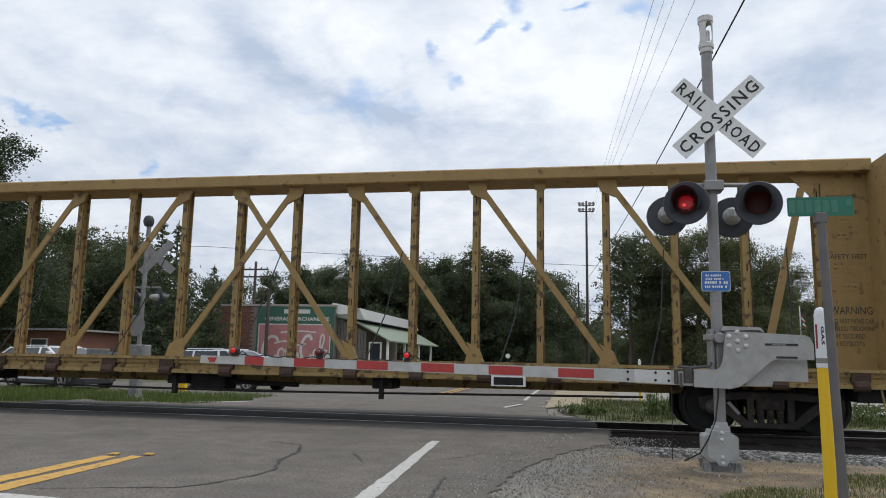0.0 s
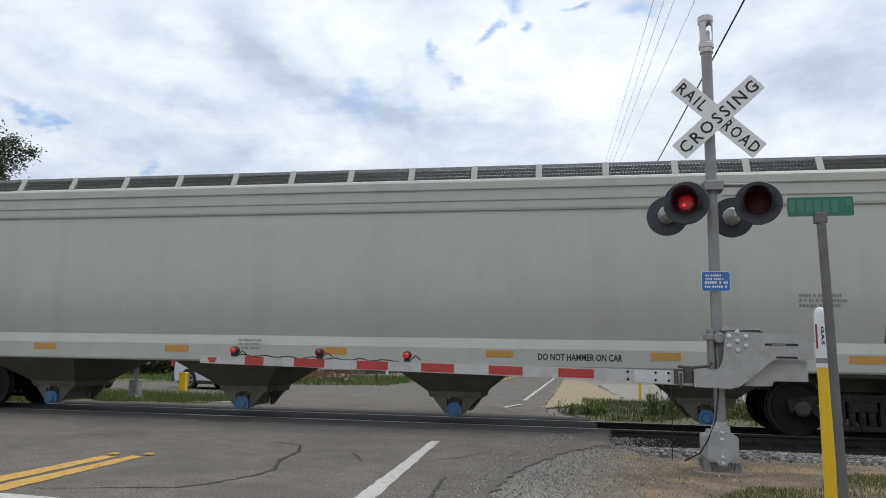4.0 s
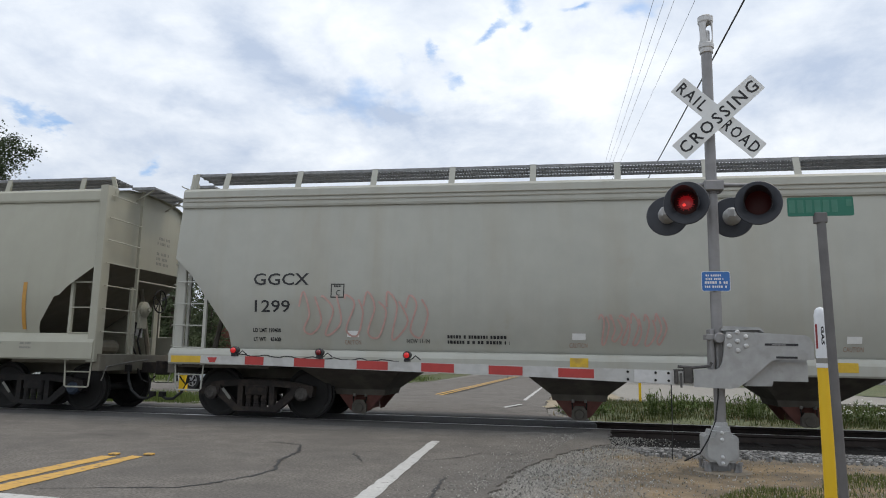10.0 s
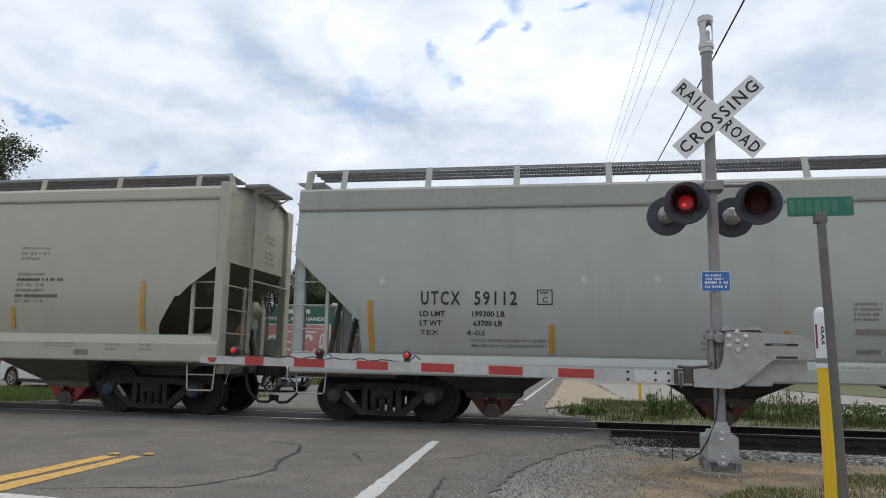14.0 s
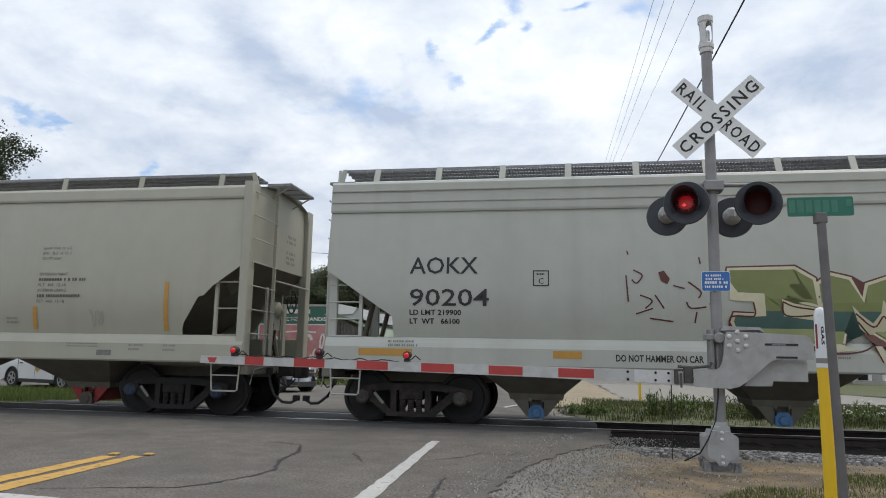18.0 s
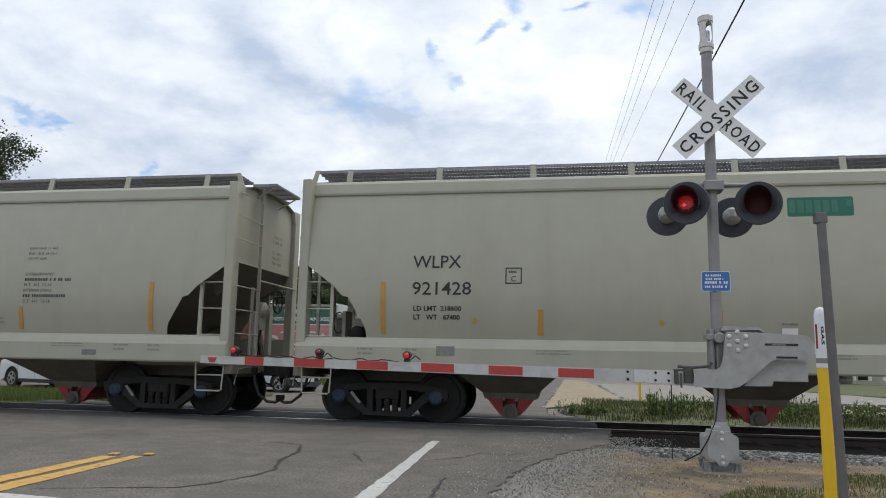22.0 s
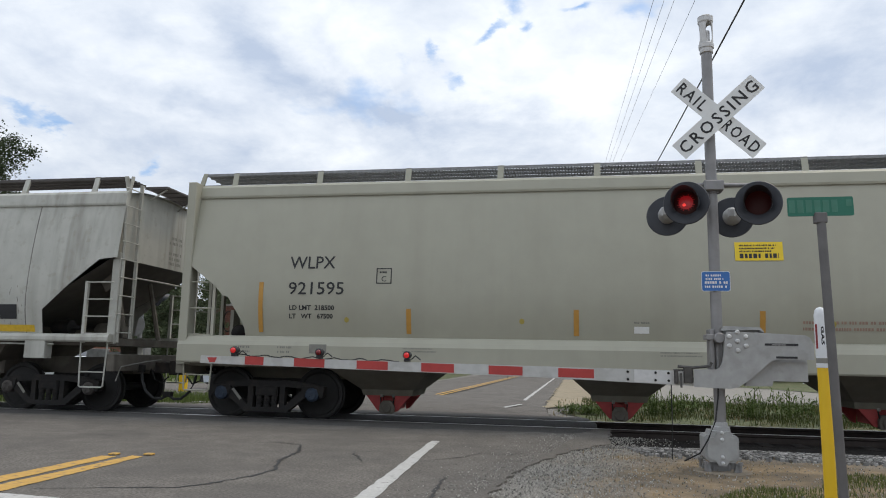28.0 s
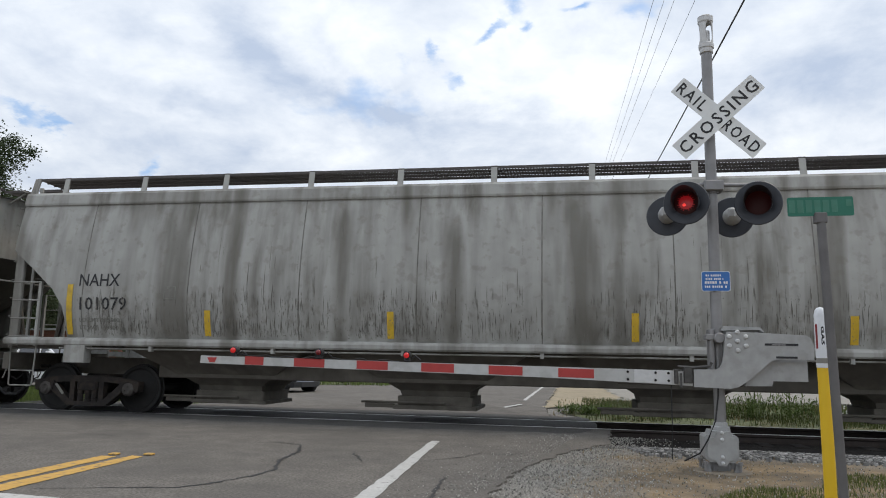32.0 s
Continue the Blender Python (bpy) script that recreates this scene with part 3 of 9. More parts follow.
        for y in (-1, 1):
            w = 1.60 if strips == "posts" else 1.46
            # corner post, side ladder, stirrup
            part("corner_post", Geo().box(min(s * (half - 0.17), s * half), max(s * (half - 0.17), s * half), min(y * (w - (0.26 if strips == "posts" else 0.08)), y * w), max(y * (w - (0.26 if strips == "posts" else 0.08)), y * w), sill_lo - 0.03, roof_z + 0.02 if strips == "posts" else zt + 0.1, 0.015), paint_body, car, "corner post")
            if strips != "posts":
                part("grab_rail", Geo().tube([(s * (half + 0.02), y * 1.40, sill_lo), (s * (half + 0.02), y * 1.40, zt), (s * (half - 0.05), y * 1.36, plate_lo), (s * (half - 0.05), y * 1.2, 4.62)], 0.035, 6), paint_body, car)
            part("ladder_rail", Geo().box(min(s * (half - 0.66), s * (half - 0.60)), max(s * (half - 0.66), s * (half - 0.60)), min(y * 1.47, y * 1.53), max(y * 1.47, y * 1.53), sill_lo - 0.02, min(zt - 0.25, 2.5)), paint_body, car)
            n_side = 3 if strips == "posts" else 4
            for k in range(n_side):
                z = sill_hi + 0.02 + (min(zt - 0.28, 2.46) - sill_hi) * k / (n_side - 1)
                part("rung", Geo().tube([(s * (half - 0.05), y * 1.53, z), (s * (half - 0.63), y * 1.53, z)], 0.013, 5), paint_body, car)
            part("stirrup_step", Geo().tube([(s * (half - 0.10), y * 1.5, sill_lo), (s * (half - 0.13), y * 1.5, 0.52), (s * (half - 0.16), y * 1.5, 0.50), (s * (half - 0.60), y * 1.5, 0.50), (s * (half - 0.63), y * 1.5, 0.52), (s * (half - 0.66), y * 1.5, sill_lo)], 0.016, 5).tube([(s * (half - 0.12), y * 1.5, 0.78), (s * (half - 0.64), y * 1.5, 0.78)], 0.013, 5), paint_body, car, "bent-rod stirrup step")
        # end ladder on one side, up to the roof, with a rail across the end
        rail_y, n_rungs, pitch = (-0.45, 7, 0.44) if strips == "posts" else (-0.97, 9, (4.28 - sill_hi) / 8)
        for k in range(n_rungs):
            z = sill_hi + 0.05 + pitch * k
            part("end_rung", Geo().tube([(s * (half + 0.03), -1.50, z), (s * (half + 0.05), -1.46, z), (s * (half + 0.05), rail_y, z)], 0.012, 5), paint_body, car)
        part("end_rail", Geo().box(min(s * (half - 0.02), s * (half + 0.04)), max(s * (half - 0.02), s * (half + 0.04)), rail_y - 0.025, rail_y + 0.025, sill_lo, 4.50), paint_body, car)
        part("hand_rail", Geo().tube([(s * (half + 0.02), rail_y, 2.62), (s * (half + 0.02), 1.45, 2.62)], 0.018, 6), paint_body, car)
        # hand brake: wheel, gear case, chain rod; valve and reservoir on the platform
        if s > 0 and strips == "posts":
            ring = [(half + 0.10, 0.32 + 0.24 * math.cos(q * math.pi / 12), 2.26 + 0.24 * math.sin(q * math.pi / 12)) for q in range(25)]
            bw = part("brake_wheel", Geo().tube(ring, 0.016, 6), TRUCK, car, "dark spoked hand brake wheel", smooth=True)
            for q in range(5):
                u = q * math.tau / 5 + 0.3
                part("spoke", Geo().tube([(half + 0.09, 0.32, 2.26), (half + 0.10, 0.32 + 0.235 * math.cos(u), 2.26 + 0.235 * math.sin(u))], 0.010, 5), TRUCK, bw)
            part("gear_case", Geo().lathe([(0.0, -0.16), (0.10, -0.16), (0.17, -0.12), (0.17, -0.04), (0.12, 0.0), (0.05, 0.03), (0.05, 0.08), (0.0, 0.08)], 16, "x", (half - 0.02, 0.05, 2.06)).box(half - 0.20, half - 0.08, -0.12, 0.2, 1.66, 2.04, 0.03), paint_body, car, "grey hand brake gear case", smooth=False)
            part("brake_rod", Geo().tube([(half - 0.10, 0.05, 1.80), (half - 0.12, -0.05, 1.40), (half - 0.10, 0.10, 1.05)], 0.022, 6).tube([(half - 0.02, -0.30, 1.78), (half - 0.05, -0.32, 1.30), (half - 0.02, -0.15, 1.02)], 0.018, 6), TRUCK, car, "chain rod of the hand brake")
            part("brake_stand", Geo().box(half - 0.22, half - 0.14, -0.42, 0.46, 1.02, 1.10).box(half - 0.20, half - 0.16, -0.34, -0.26, 1.05, 2.5).box(half - 0.20, half - 0.16, 0.55, 0.70, 1.05, 2.2), paint_body, car, "upright brake stand")
        if s < 0 and strips == "posts":
            part("brake_valve", Geo().box(-half + 0.72, -half + 0.98, -0.62, -0.30, 1.46, 1.86, 0.03).box(-half + 0.98, -half + 1.12, -0.55, -0.36, 1.52, 1.74, 0.02).lathe([(0.03, 0.0), (0.07, 0.02), (0.07, 0.14), (0.0, 0.16)], 12, "x", (-half + 1.12, -0.45, 1.63)), paint_body, car, "cast air brake valve on a bracket")
            part("valve_bracket", Geo().box(-half + 0.55, -half + 0.62, -0.66, -0.26, 1.1, 2.02).box(-half + 0.30, -half + 0.36, -0.6, -0.5, 1.1, 2.45), paint_body, car, "upright valve bracket")
            part("reservoir", Geo().lathe([(0.0, -0.36), (0.09, -0.34), (0.15, -0.28), (0.15, 0.24), (0.09, 0.30), (0.0, 0.32)], 16, "y", (-half + 1.02, -0.95, 1.56)), TRUCK, car, "round dark air reservoir", smooth=True)
            ring = [(-half + 0.45 + 0.10 * math.cos(q * math.pi / 8), -0.55, 1.80 + 0.20 * math.sin(q * math.pi / 8)) for q in range(17)]
            part("pipe_loop", Geo().tube(ring, 0.012, 5), RUBBER, car, "looped air pipe", smooth=True)
            part("valve_pipe", Geo().tube([(-half + 0.8, -0.62, 1.5), (-half + 0.85, -0.8, 1.42), (-half + 1.2, -0.9, 1.40), (-half + 1.5, -0.9, 1.2)], 0.018, 6), TRUCK, car)
        # crossover walkway that overhangs the end
        gw = Geo()
        for y in (-0.62, -0.2, 0.2, 0.62):
            gw.box(min(s * (half - 0.15), s * (half + 0.36)), max(s * (half - 0.15), s * (half + 0.36)), y - 0.012, y + 0.012, 4.50, 4.555)
        for k in range(10):
            xx = s * (half - 0.14 + 0.055 * k)
            gw.box(xx - 0.012, xx + 0.012, -0.62, 0.62, 4.515, 4.55)
        tagged(part("crossover_walkway", gw, grate, car, "steel grating end walkway"), kind="stuff")
        for y in (-0.55, 0.55):
            part("walkway_bracket", Geo().tube([(s * (half + 0.3), y, 4.50), (s * (half - 0.08), y, 4.28)], 0.018, 5), paint_body, car)
    # walkways along the roof
    board = grating_geo(half - 0.15, -1.245, -0.62, 4.62, 0.02)
    part("running_board", board, grate, car, "open steel grating walkway")
    part("running_board", grating_geo(half - 0.15, 0.62, 1.245, 4.62, 0.02), grate, car, "open steel grating walkway")
    n = max(2, round((2 * half - 1.6) / ribs))
    foot = wide(plate_lo) - 0.04
    bg = Geo().prism([(-foot, roof_z - 0.06), (0.015 - foot, roof_z - 0.06), (-1.235, 4.628), (-1.252, 4.628)], -0.055, 0.055, "x").prism([(0.01 - foot, roof_z - 0.06), (0.10 - foot, roof_z - 0.06), (-1.18, 4.56), (-1.237, 4.60)], -0.008, 0.008, "x").mesh("bracket", paint_body)
    for i in range(n + 1):
        part("bracket", bg, paint_body, car, "", (-half + 0.8 + (2 * half - 1.6) * i / n, 0, 0))
    for s in (-1, 1):
        part("board_end", Geo().prism([(s * (half - 0.02), roof_z - 0.03), (s * (half - 0.12), roof_z - 0.03), (s * (half - 0.20), 4.625), (s * (half - 0.12), 4.625)], -1.27, -1.24), paint_body, car)
    # centre sill and hoppers
    for s in (-1, 1):
        a, b = s * (half - 0.3), s * (truck_half - 1.35)
        part("stub_sill", Geo().box(min(a, b), max(a, b), -0.30, 0.30, 0.72, 1.05), dusty, car, "stub center sill over the truck")
    if pan:
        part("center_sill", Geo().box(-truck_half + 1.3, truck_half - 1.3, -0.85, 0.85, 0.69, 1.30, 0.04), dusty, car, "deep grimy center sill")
        for s in (-1, 1):
            part("train_line", Geo().tube([(-half + 1.2, s * 1.56, sill_lo - 0.05), (half - 1.2, s * 1.56, sill_lo - 0.05)], 0.016, 5), paint_body, car, "thin pipe along the sill")
            for k in range(-3, 4):
                part("pipe_clip", Geo().box(k * 2.4 - 0.03, k * 2.4 + 0.03, min(s * 1.52, s * 1.6), max(s * 1.52, s * 1.6), sill_lo - 0.09, sill_lo + 0.01), paint_body, car)
            for x in (-truck_half, truck_half):
                part("jack_pad", Geo().box(x - 0.22, x + 0.22, min(s * 1.40, s * 1.62), max(s * 1.40, s * 1.62), sill_lo - 0.32, sill_lo + 0.01, 0.01), paint_body, car, "jacking pad under the sill")
    for i, x in enumerate(outlets):
        zt_h, zb = sill_lo + 0.06, 0.46
        hw, bw = hop_w, 0.66 if pan else 0.5
        prof = [(-hw, -1.5, zt_h), (hw, -1.5, zt_h), (hw, 1.5, zt_h), (-hw, 1.5, zt_h), (-bw, -0.6, zb + 0.10), (bw, -0.6, zb + 0.10), (bw, 0.6, zb + 0.10), (-bw, 0.6, zb + 0.10), (0.03 - bw, -0.55, zb - 0.01), (bw - 0.03, -0.55, zb - 0.01), (bw - 0.03, 0.55, zb - 0.01), (0.03 - bw, 0.55, zb - 0.01)]
        top_up = [(-hw - 0.15, -1.36, zt_h + 0.25), (hw + 0.15, -1.36, zt_h + 0.25), (hw + 0.15, 1.36, zt_h + 0.25), (-hw - 0.15, 1.36, zt_h + 0.25)]
        g = Geo().add(prof + top_up, [(0, 1, 5, 4), (1, 2, 6, 5), (2, 3, 7, 6), (3, 0, 4, 7), (4, 5, 9, 8), (5, 6, 10, 9), (6, 7, 11, 10), (7, 4, 8, 11), (8, 9, 10, 11), (12, 13, 1, 0), (13, 14, 2, 1), (14, 15, 3, 2), (15, 12, 0, 3)])
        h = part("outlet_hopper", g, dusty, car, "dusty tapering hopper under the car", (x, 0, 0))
        if pan:
            part("outlet_pan", Geo().box(-0.70, 0.70, -0.62, 0.62, 0.28, 0.46, 0.02).box(-0.78, 0.78, -0.66, 0.66, 0.22, 0.29, 0.02), dusty, h, "flat sliding-gate pan")
            part("gate_bar", Geo().box(-1.32, -0.76, -0.66, -0.55, 0.24, 0.31, 0.01).tube([(-1.38, -0.66, 0.34), (0.2, -0.66, 0.34)], 0.025), dusty, h, "sliding gate rack")
        else:
            jaws = Geo()
            for ya, yb in ((-0.54, -0.44), (0.44, 0.54)):
                jaws.prism([(-0.42, 0.45), (-0.10, 0.45), (-0.13, 0.15), (-0.19, 0.17)], ya, yb).prism([(0.42, 0.45), (0.10, 0.45), (0.13, 0.15), (0.19, 0.17)], ya, yb)
            part("outlet_gate", jaws.box(-0.12, 0.12, -0.42, 0.42, 0.18, 0.44), gate, h, "painted outlet gate")
            part("outlet_cap", Geo().prism([(-0.075, 0.36), (0.075, 0.36), (0.135, 0.28), (0.14, 0.15), (0.09, 0.12), (-0.09, 0.12), (-0.14, 0.15), (-0.135, 0.28)], -0.62, -0.50).lathe([(0.02, -0.66), (0.075, -0.655), (0.09, -0.62), (0.09, -0.6)], 14, "y", (0, 0, 0.22)), cap_gate or GRUBBY, h, "cast outlet cap")
            for sx in (-1, 1):
                part("hinge_lug", Geo().box(sx * 0.11 - 0.025, sx * 0.11 + 0.025, -0.58, -0.52, 0.42, 0.475, 0.008), STEEL_DULL, h)
            for sx in (-1, 1):
                part("latch", Geo().tube([(sx * 0.13, -0.57, 0.42), (sx * 0.11, -0.60, 0.24)], 0.012, 5), TRUCK, h)
    for x in (-truck_half, truck_half):
        bogie(car, x, iron, cap)
    return car, surface


def strip(car, surface, x, z0, z1, w, material, name="reflector_strip"):
    rows = []
    for k in range(9):
        z = z0 + (z1 - z0) * k / 8
        rows.append([(x - w / 2, surface(x, z) - 0.002, z), (x + w / 2, surface(x, z) - 0.002, z)])
    return part(name, Geo().grid(rows), material, car)


def panel(name, car, surface, x0, x1, z0, z1, material, label="", lift=0.003):
    rows = []
    for k in range(5):
        z = z0 + (z1 - z0) * k / 4
        rows.append([(x0, surface(x0, z) - lift, z), (x1, surface(x1, z) - lift, z)])
    return part(name, Geo().grid(rows), material, car, label)


def plate_box(car, surface, x, z, s=0.28, material=None):
    m = material or BLACK
    g = Geo()
    t = 0.018
    for a, b, c, d in ((x, x + s, z, z + t), (x, x + s, z + s - t, z + s), (x, x + t, z, z + s), (x + s - t, x + s, z, z + s)):
        g.add([(a, surface(a, c), c), (b, surface(b, c), c), (b, surface(b, d), d), (a, surface(a, d), d)], [(0, 1, 2, 3)])
    part("clearance_frame", g, m, car)
    written("clearance_mark", "C", x + 0.09, z + 0.04, 0.1, 0.09, m, car, surface)
    bars("clearance_note", x + 0.06, z + 0.19, 0.16, 1, 0.05, 0.03, m, car, surface)


TRAIN = []   # (car, middle at the clip's start)


# beige curved-side hopper, built once and copied
B_HALF = 10.17
B_CUTS = [(0.0, 2.90), (0.16, 2.78), (0.68, 2.40), (0.84, 2.23), (0.95, 2.20), (1.24, 1.72), (1.27, 1.62), (1.275, 1.56), (1.28, 1.5)]
beige, beige_face = hopper_car("beige-grey covered hopper car with curved sides, red outlet gates", B_HALF, 8.575, BEIGE, B_CUTS, (1.0, 1.49), (4.12, 4.36), (-6.42, -2.2, 2.1, 6.38), GATE_RED)
for x, top in ((-8.575, 2.47), (-5.82, 2.0), (-2.94, 2.0), (0.0, 2.0), (2.94, 2.0), (5.82, 2.0), (8.575, 2.47)):
    strip(beige, beige_face, x, 1.565, top, 0.085, ORANGE)
plate_box(beige, beige_face, -6.42, 2.44)
for x in (-6.95, -3.85, 1.05, 4.25):
    g = Geo().add([(x + 0.045 * math.cos(a), beige_face(x, 1.8 + 0.05 * math.sin(a)) - 0.002, 1.8 + 0.05 * math.sin(a)) for a in [k * math.pi / 4 for k in range(8)]], [tuple(range(8))])
    part("round_sticker", g, STICKER, beige)
pl = panel("emergency_placard", beige, beige_face, -0.38, 0.36, 2.82, 3.13, PLACARD, "yellow emergency placard with black lettering")
bars("placard_line", -0.31, 2.86, 0.6, 1, 0.1, 0.075, BLACK, pl, lambda x, z: beige_face(x, z) - 0.006, ragged=0.0)
bars("placard_line", -0.31, 3.06, 0.6, 3, 0.05, 0.026, BLACK, pl, lambda x, z: beige_face(x, z) - 0.006, seed=4)
for k, (words, wide_) in enumerate((("EXW 10-8  H  6-2", 0.62), ("EW   8-2  H 15-3", 0.62), ("CU FT 6241", 0.42))):
    written("size_text", words, 5.85, 3.12 - k * 0.105, 0.055, wide_, DARK_TEXT, beige, beige_face)
for k, (words, wide_) in enumerate((("EXTERIOR PAINT", 0.62), ("", 1.05), ("PLT  443  12-18", 0.60), ("INTERIOR LINING", 0.62), ("", 0.92), ("PLT  443  12-18", 0.60))):
    if words:
        written("lining_text", words, 5.85, 2.60 - k * 0.105, 0.06, wide_, DARK_TEXT, beige, beige_face)
    else:
        bars("lining_text", 5.85, 2.60 - k * 0.105, wide_, 1, 0.1, 0.058, DARK_TEXT, beige, beige_face, ragged=0.0, seed=5 + k)
bars("red_caution_text", 0.6, 1.80, 1.75, 2, 0.10, 0.045, RED_TEXT, beige, beige_face, ragged=0.05, seed=6)
panel("white_label", beige, beige_face, -2.0, -1.76, 1.62, 1.73, WHITE)
bars("label_line", -2.0, 1.78, 0.26, 1, 0.1, 0.03, FADED, beige, beige_face, seed=8)
bars("stencil_text", 5.2, 1.76, 0.26, 2, 0.08, 0.035, FADED, beige, beige_face, seed=9)
for x in (-5.9, -1.6, 2.6, 6.6):
    bars("sill_text", x, 1.30, 0.7, 2, 0.05, 0.022, FADED, beige, beige_face, seed=int(x * 3 + 40))
for x in (-9.0, -8.2, 7.9, 8.6):
    bars("jack_text", x, 1.28, 0.3, 2, 0.08, 0.035, FADED, beige, beige_face, seed=int(x * 3 + 90))
panel("builder_plate", beige, beige_face, -7.6, -7.28, 1.2, 1.36, FADED, "small framed builder plate")
panel("sill_slot", beige, beige_face, 7.25, 7.55, 1.1, 1.2, STEEL_DULL, "slotted pull plate")


def marks(car, face, x, z, code, number, code_w, num_w, h=0.23, gap=0.47, small=True, material=BLACK, bold=0.002):
    written("reporting_mark", code, x, z, h, code_w, material, car, face, "black stencilled letters", bold)
    written("car_number", number, x - 0.01, z - gap, h, num_w, material, car, face, "black stencilled numbers", bold)


def weights(car, face, x, z, a, b, h=0.085, wide=0.85, pitch=0.15, material=BLACK):
    written("load_limit", a, x, z, h, wide, material, car, face, "", 0.003)
    written("light_weight", b, x, z - pitch, h, wide * 0.97, material, car, face, "", 0.003)


BEIGE_CARS = [("921206", -29.88, "218700", "67300"), ("921073", -93.2, "218500", "67500"), ("921741", -135.38, "218400", "67600"), ("921772", -177.7, "218500", "67500"),
              ("921840", -221.1, "218400", "67600"), ("921428", -242.7, "218600", "67400"), ("921368", -264.33, "218500", "67500"), ("921595", -307.57, "218500", "67500")]
made = [beige] + [copy_thing(beige, Matrix()) for _ in BEIGE_CARS[1:]]
for c, (number, at, ld, lt) in zip(made, BEIGE_CARS):
    marks(c, beige_face, -8.05, 2.72, "WLPX", number, 0.86, 1.05)
    weights(c, beige_face, -8.03, 1.97, "LD LMT  " + ld, "LT   WT   " + lt)
    TRAIN.append((c, at))
RED_SCRAWL = paint("thin red spray paint", (0.55, 0.10, 0.09), 0.6, vary=0.1)
BLACK_SCRAWL = paint("thin black spray paint", (0.05, 0.045, 0.05), 0.6, vary=0.2)
PINK_SCRAWL = paint("faded pink spray paint", (0.52, 0.33, 0.29), 0.7, vary=0.1)
TEAL_SCRAWL = paint("faded teal spray paint", (0.28, 0.42, 0.38), 0.7, vary=0.2)
GREY_SCRAWL = paint("thin grey spray paint", (0.30, 0.30, 0.27), 0.7, vary=0.1)


def stroke(car, face, pts, w, material, name="spray_stroke", lift=0.004):
    """A sprayed line through (x, z) points, smoothed, w wide."""
    p = [Vector((a, b)) for a, b in pts]
    q = []
    for i in range(len(p) - 1):
        a0, a1, a2, a3 = p[max(i - 1, 0)], p[i], p[i + 1], p[min(i + 2, len(p) - 1)]
        for k in range(5):
            t = k / 5
            q.append(0.5 * ((2 * a1) + (a2 - a0) * t + (2 * a0 - 5 * a1 + 4 * a2 - a3) * t * t + (3 * a1 - a0 - 3 * a2 + a3) * t ** 3))
    q.append(p[-1])
    rows = []
    for i, c in enumerate(q):
        d = q[min(i + 1, len(q) - 1)] - q[max(i - 1, 0)]
        n = Vector((-d.y, d.x)).normalized() * w * 0.5 if d.length > 1e-6 else Vector((0, w / 2))
        rows.append([(u.x, face(u.x, u.y) - lift, u.y) for u in (c + n, c - n)])
    return part(name, Geo().grid(rows), material, car)


def scrawl(car, face, x0, x1, z0, z1, material, seed, loops=6, w=0.025):
    """A quick tag: looping strokes inside a box, no letters."""
    r = random.Random(seed)
    for i in range(loops):
        a = x0 + (x1 - x0) * (i + 0.1) / loops
        b = x0 + (x1 - x0) * (i + 1.05) / loops
        pts = [(a + (b - a) * u + r.uniform(-0.03, 0.03), z0 + (z1 - z0) * min(1, max(0, v + r.uniform(-0.12, 0.12)))) for u, v in ((0, 0.75), (0.15, 1.0), (0.5, 0.6), (0.2, 0.1), (0.6, 0.0), (1.0, 0.45), (0.7, 0.9))]
        stroke(car, face, pts, w, material)


def fill(car, face, poly, material, name, label="", lift=0.004):
    """A flat painted shape on the side, cut into bands so that it follows the curve."""
    zs = [p[1] for p in poly]
    bm = bmesh.new()
    bm.faces.new([bm.verts.new((p[0], 0, p[1])) for p in poly])
    bmesh.ops.triangulate(bm, faces=bm.faces[:])
    n = 5
    for k in range(1, n):
        z = min(zs) + (max(zs) - min(zs)) * k / n
        bmesh.ops.bisect_plane(bm, geom=bm.verts[:] + bm.edges[:] + bm.faces[:], plane_co=(0, 0, z), plane_no=(0, 0, 1))
    for v in bm.verts:
        v.co.y = face(v.co.x, v.co.z) - lift
    me = bpy.data.meshes.new(name)
    bm.to_mesh(me)
    bm.free()
    me.materials.append(material)
    return part(name, me, material, car, label)


# first beige car carries a red tag and a small grey doodle
scrawl(made[0], beige_face, -5.6, -4.65, 1.85, 2.2, RED_SCRAWL, 3, 5, 0.018)
for k in range(7):
    a = radians(10 + 22 * k)
    stroke(made[0], beige_face, [(-5.1 + 0.42 * math.cos(a), 2.05 + 0.18 * math.sin(a)), (-5.1 + 0.62 * math.cos(a + 0.08), 2.05 + 0.30 * math.sin(a + 0.08)), (-5.1 + 0.44 * math.cos(a + 0.2), 2.05 + 0.2 * math.sin(a + 0.2))], 0.016, RED_SCRAWL)
scrawl(made[0], beige_face, -5.6, -4.85, 1.55, 1.85, RED_SCRAWL, 4, 5, 0.018)
scrawl(made[0], beige_face, -6.0, -5.75, 1.95, 2.12, RED_SCRAWL, 5, 3)
scrawl(made[0], beige_face, 6.92, 7.26, 1.6, 1.97, GREY_SCRAWL, 6, 3)
written("hammer_text", "HAMMERING ON CAR WILL", -0.6, 1.36, 0.055, 0.85, BLACK, made[0], beige_face)
written("hammer_text", "CONTAMINATE PRODUCT", -0.56, 1.29, 0.055, 0.78, BLACK, made[0], beige_face)
scrawl(made[1], beige_face, 6.6, 7.1, 1.7, 1.95, FADED, 8, 3, 0.015)
scrawl(made[4], beige_face, 7.0, 7.3, 1.65, 1.95, GREY_SCRAWL, 9, 2, 0.015)

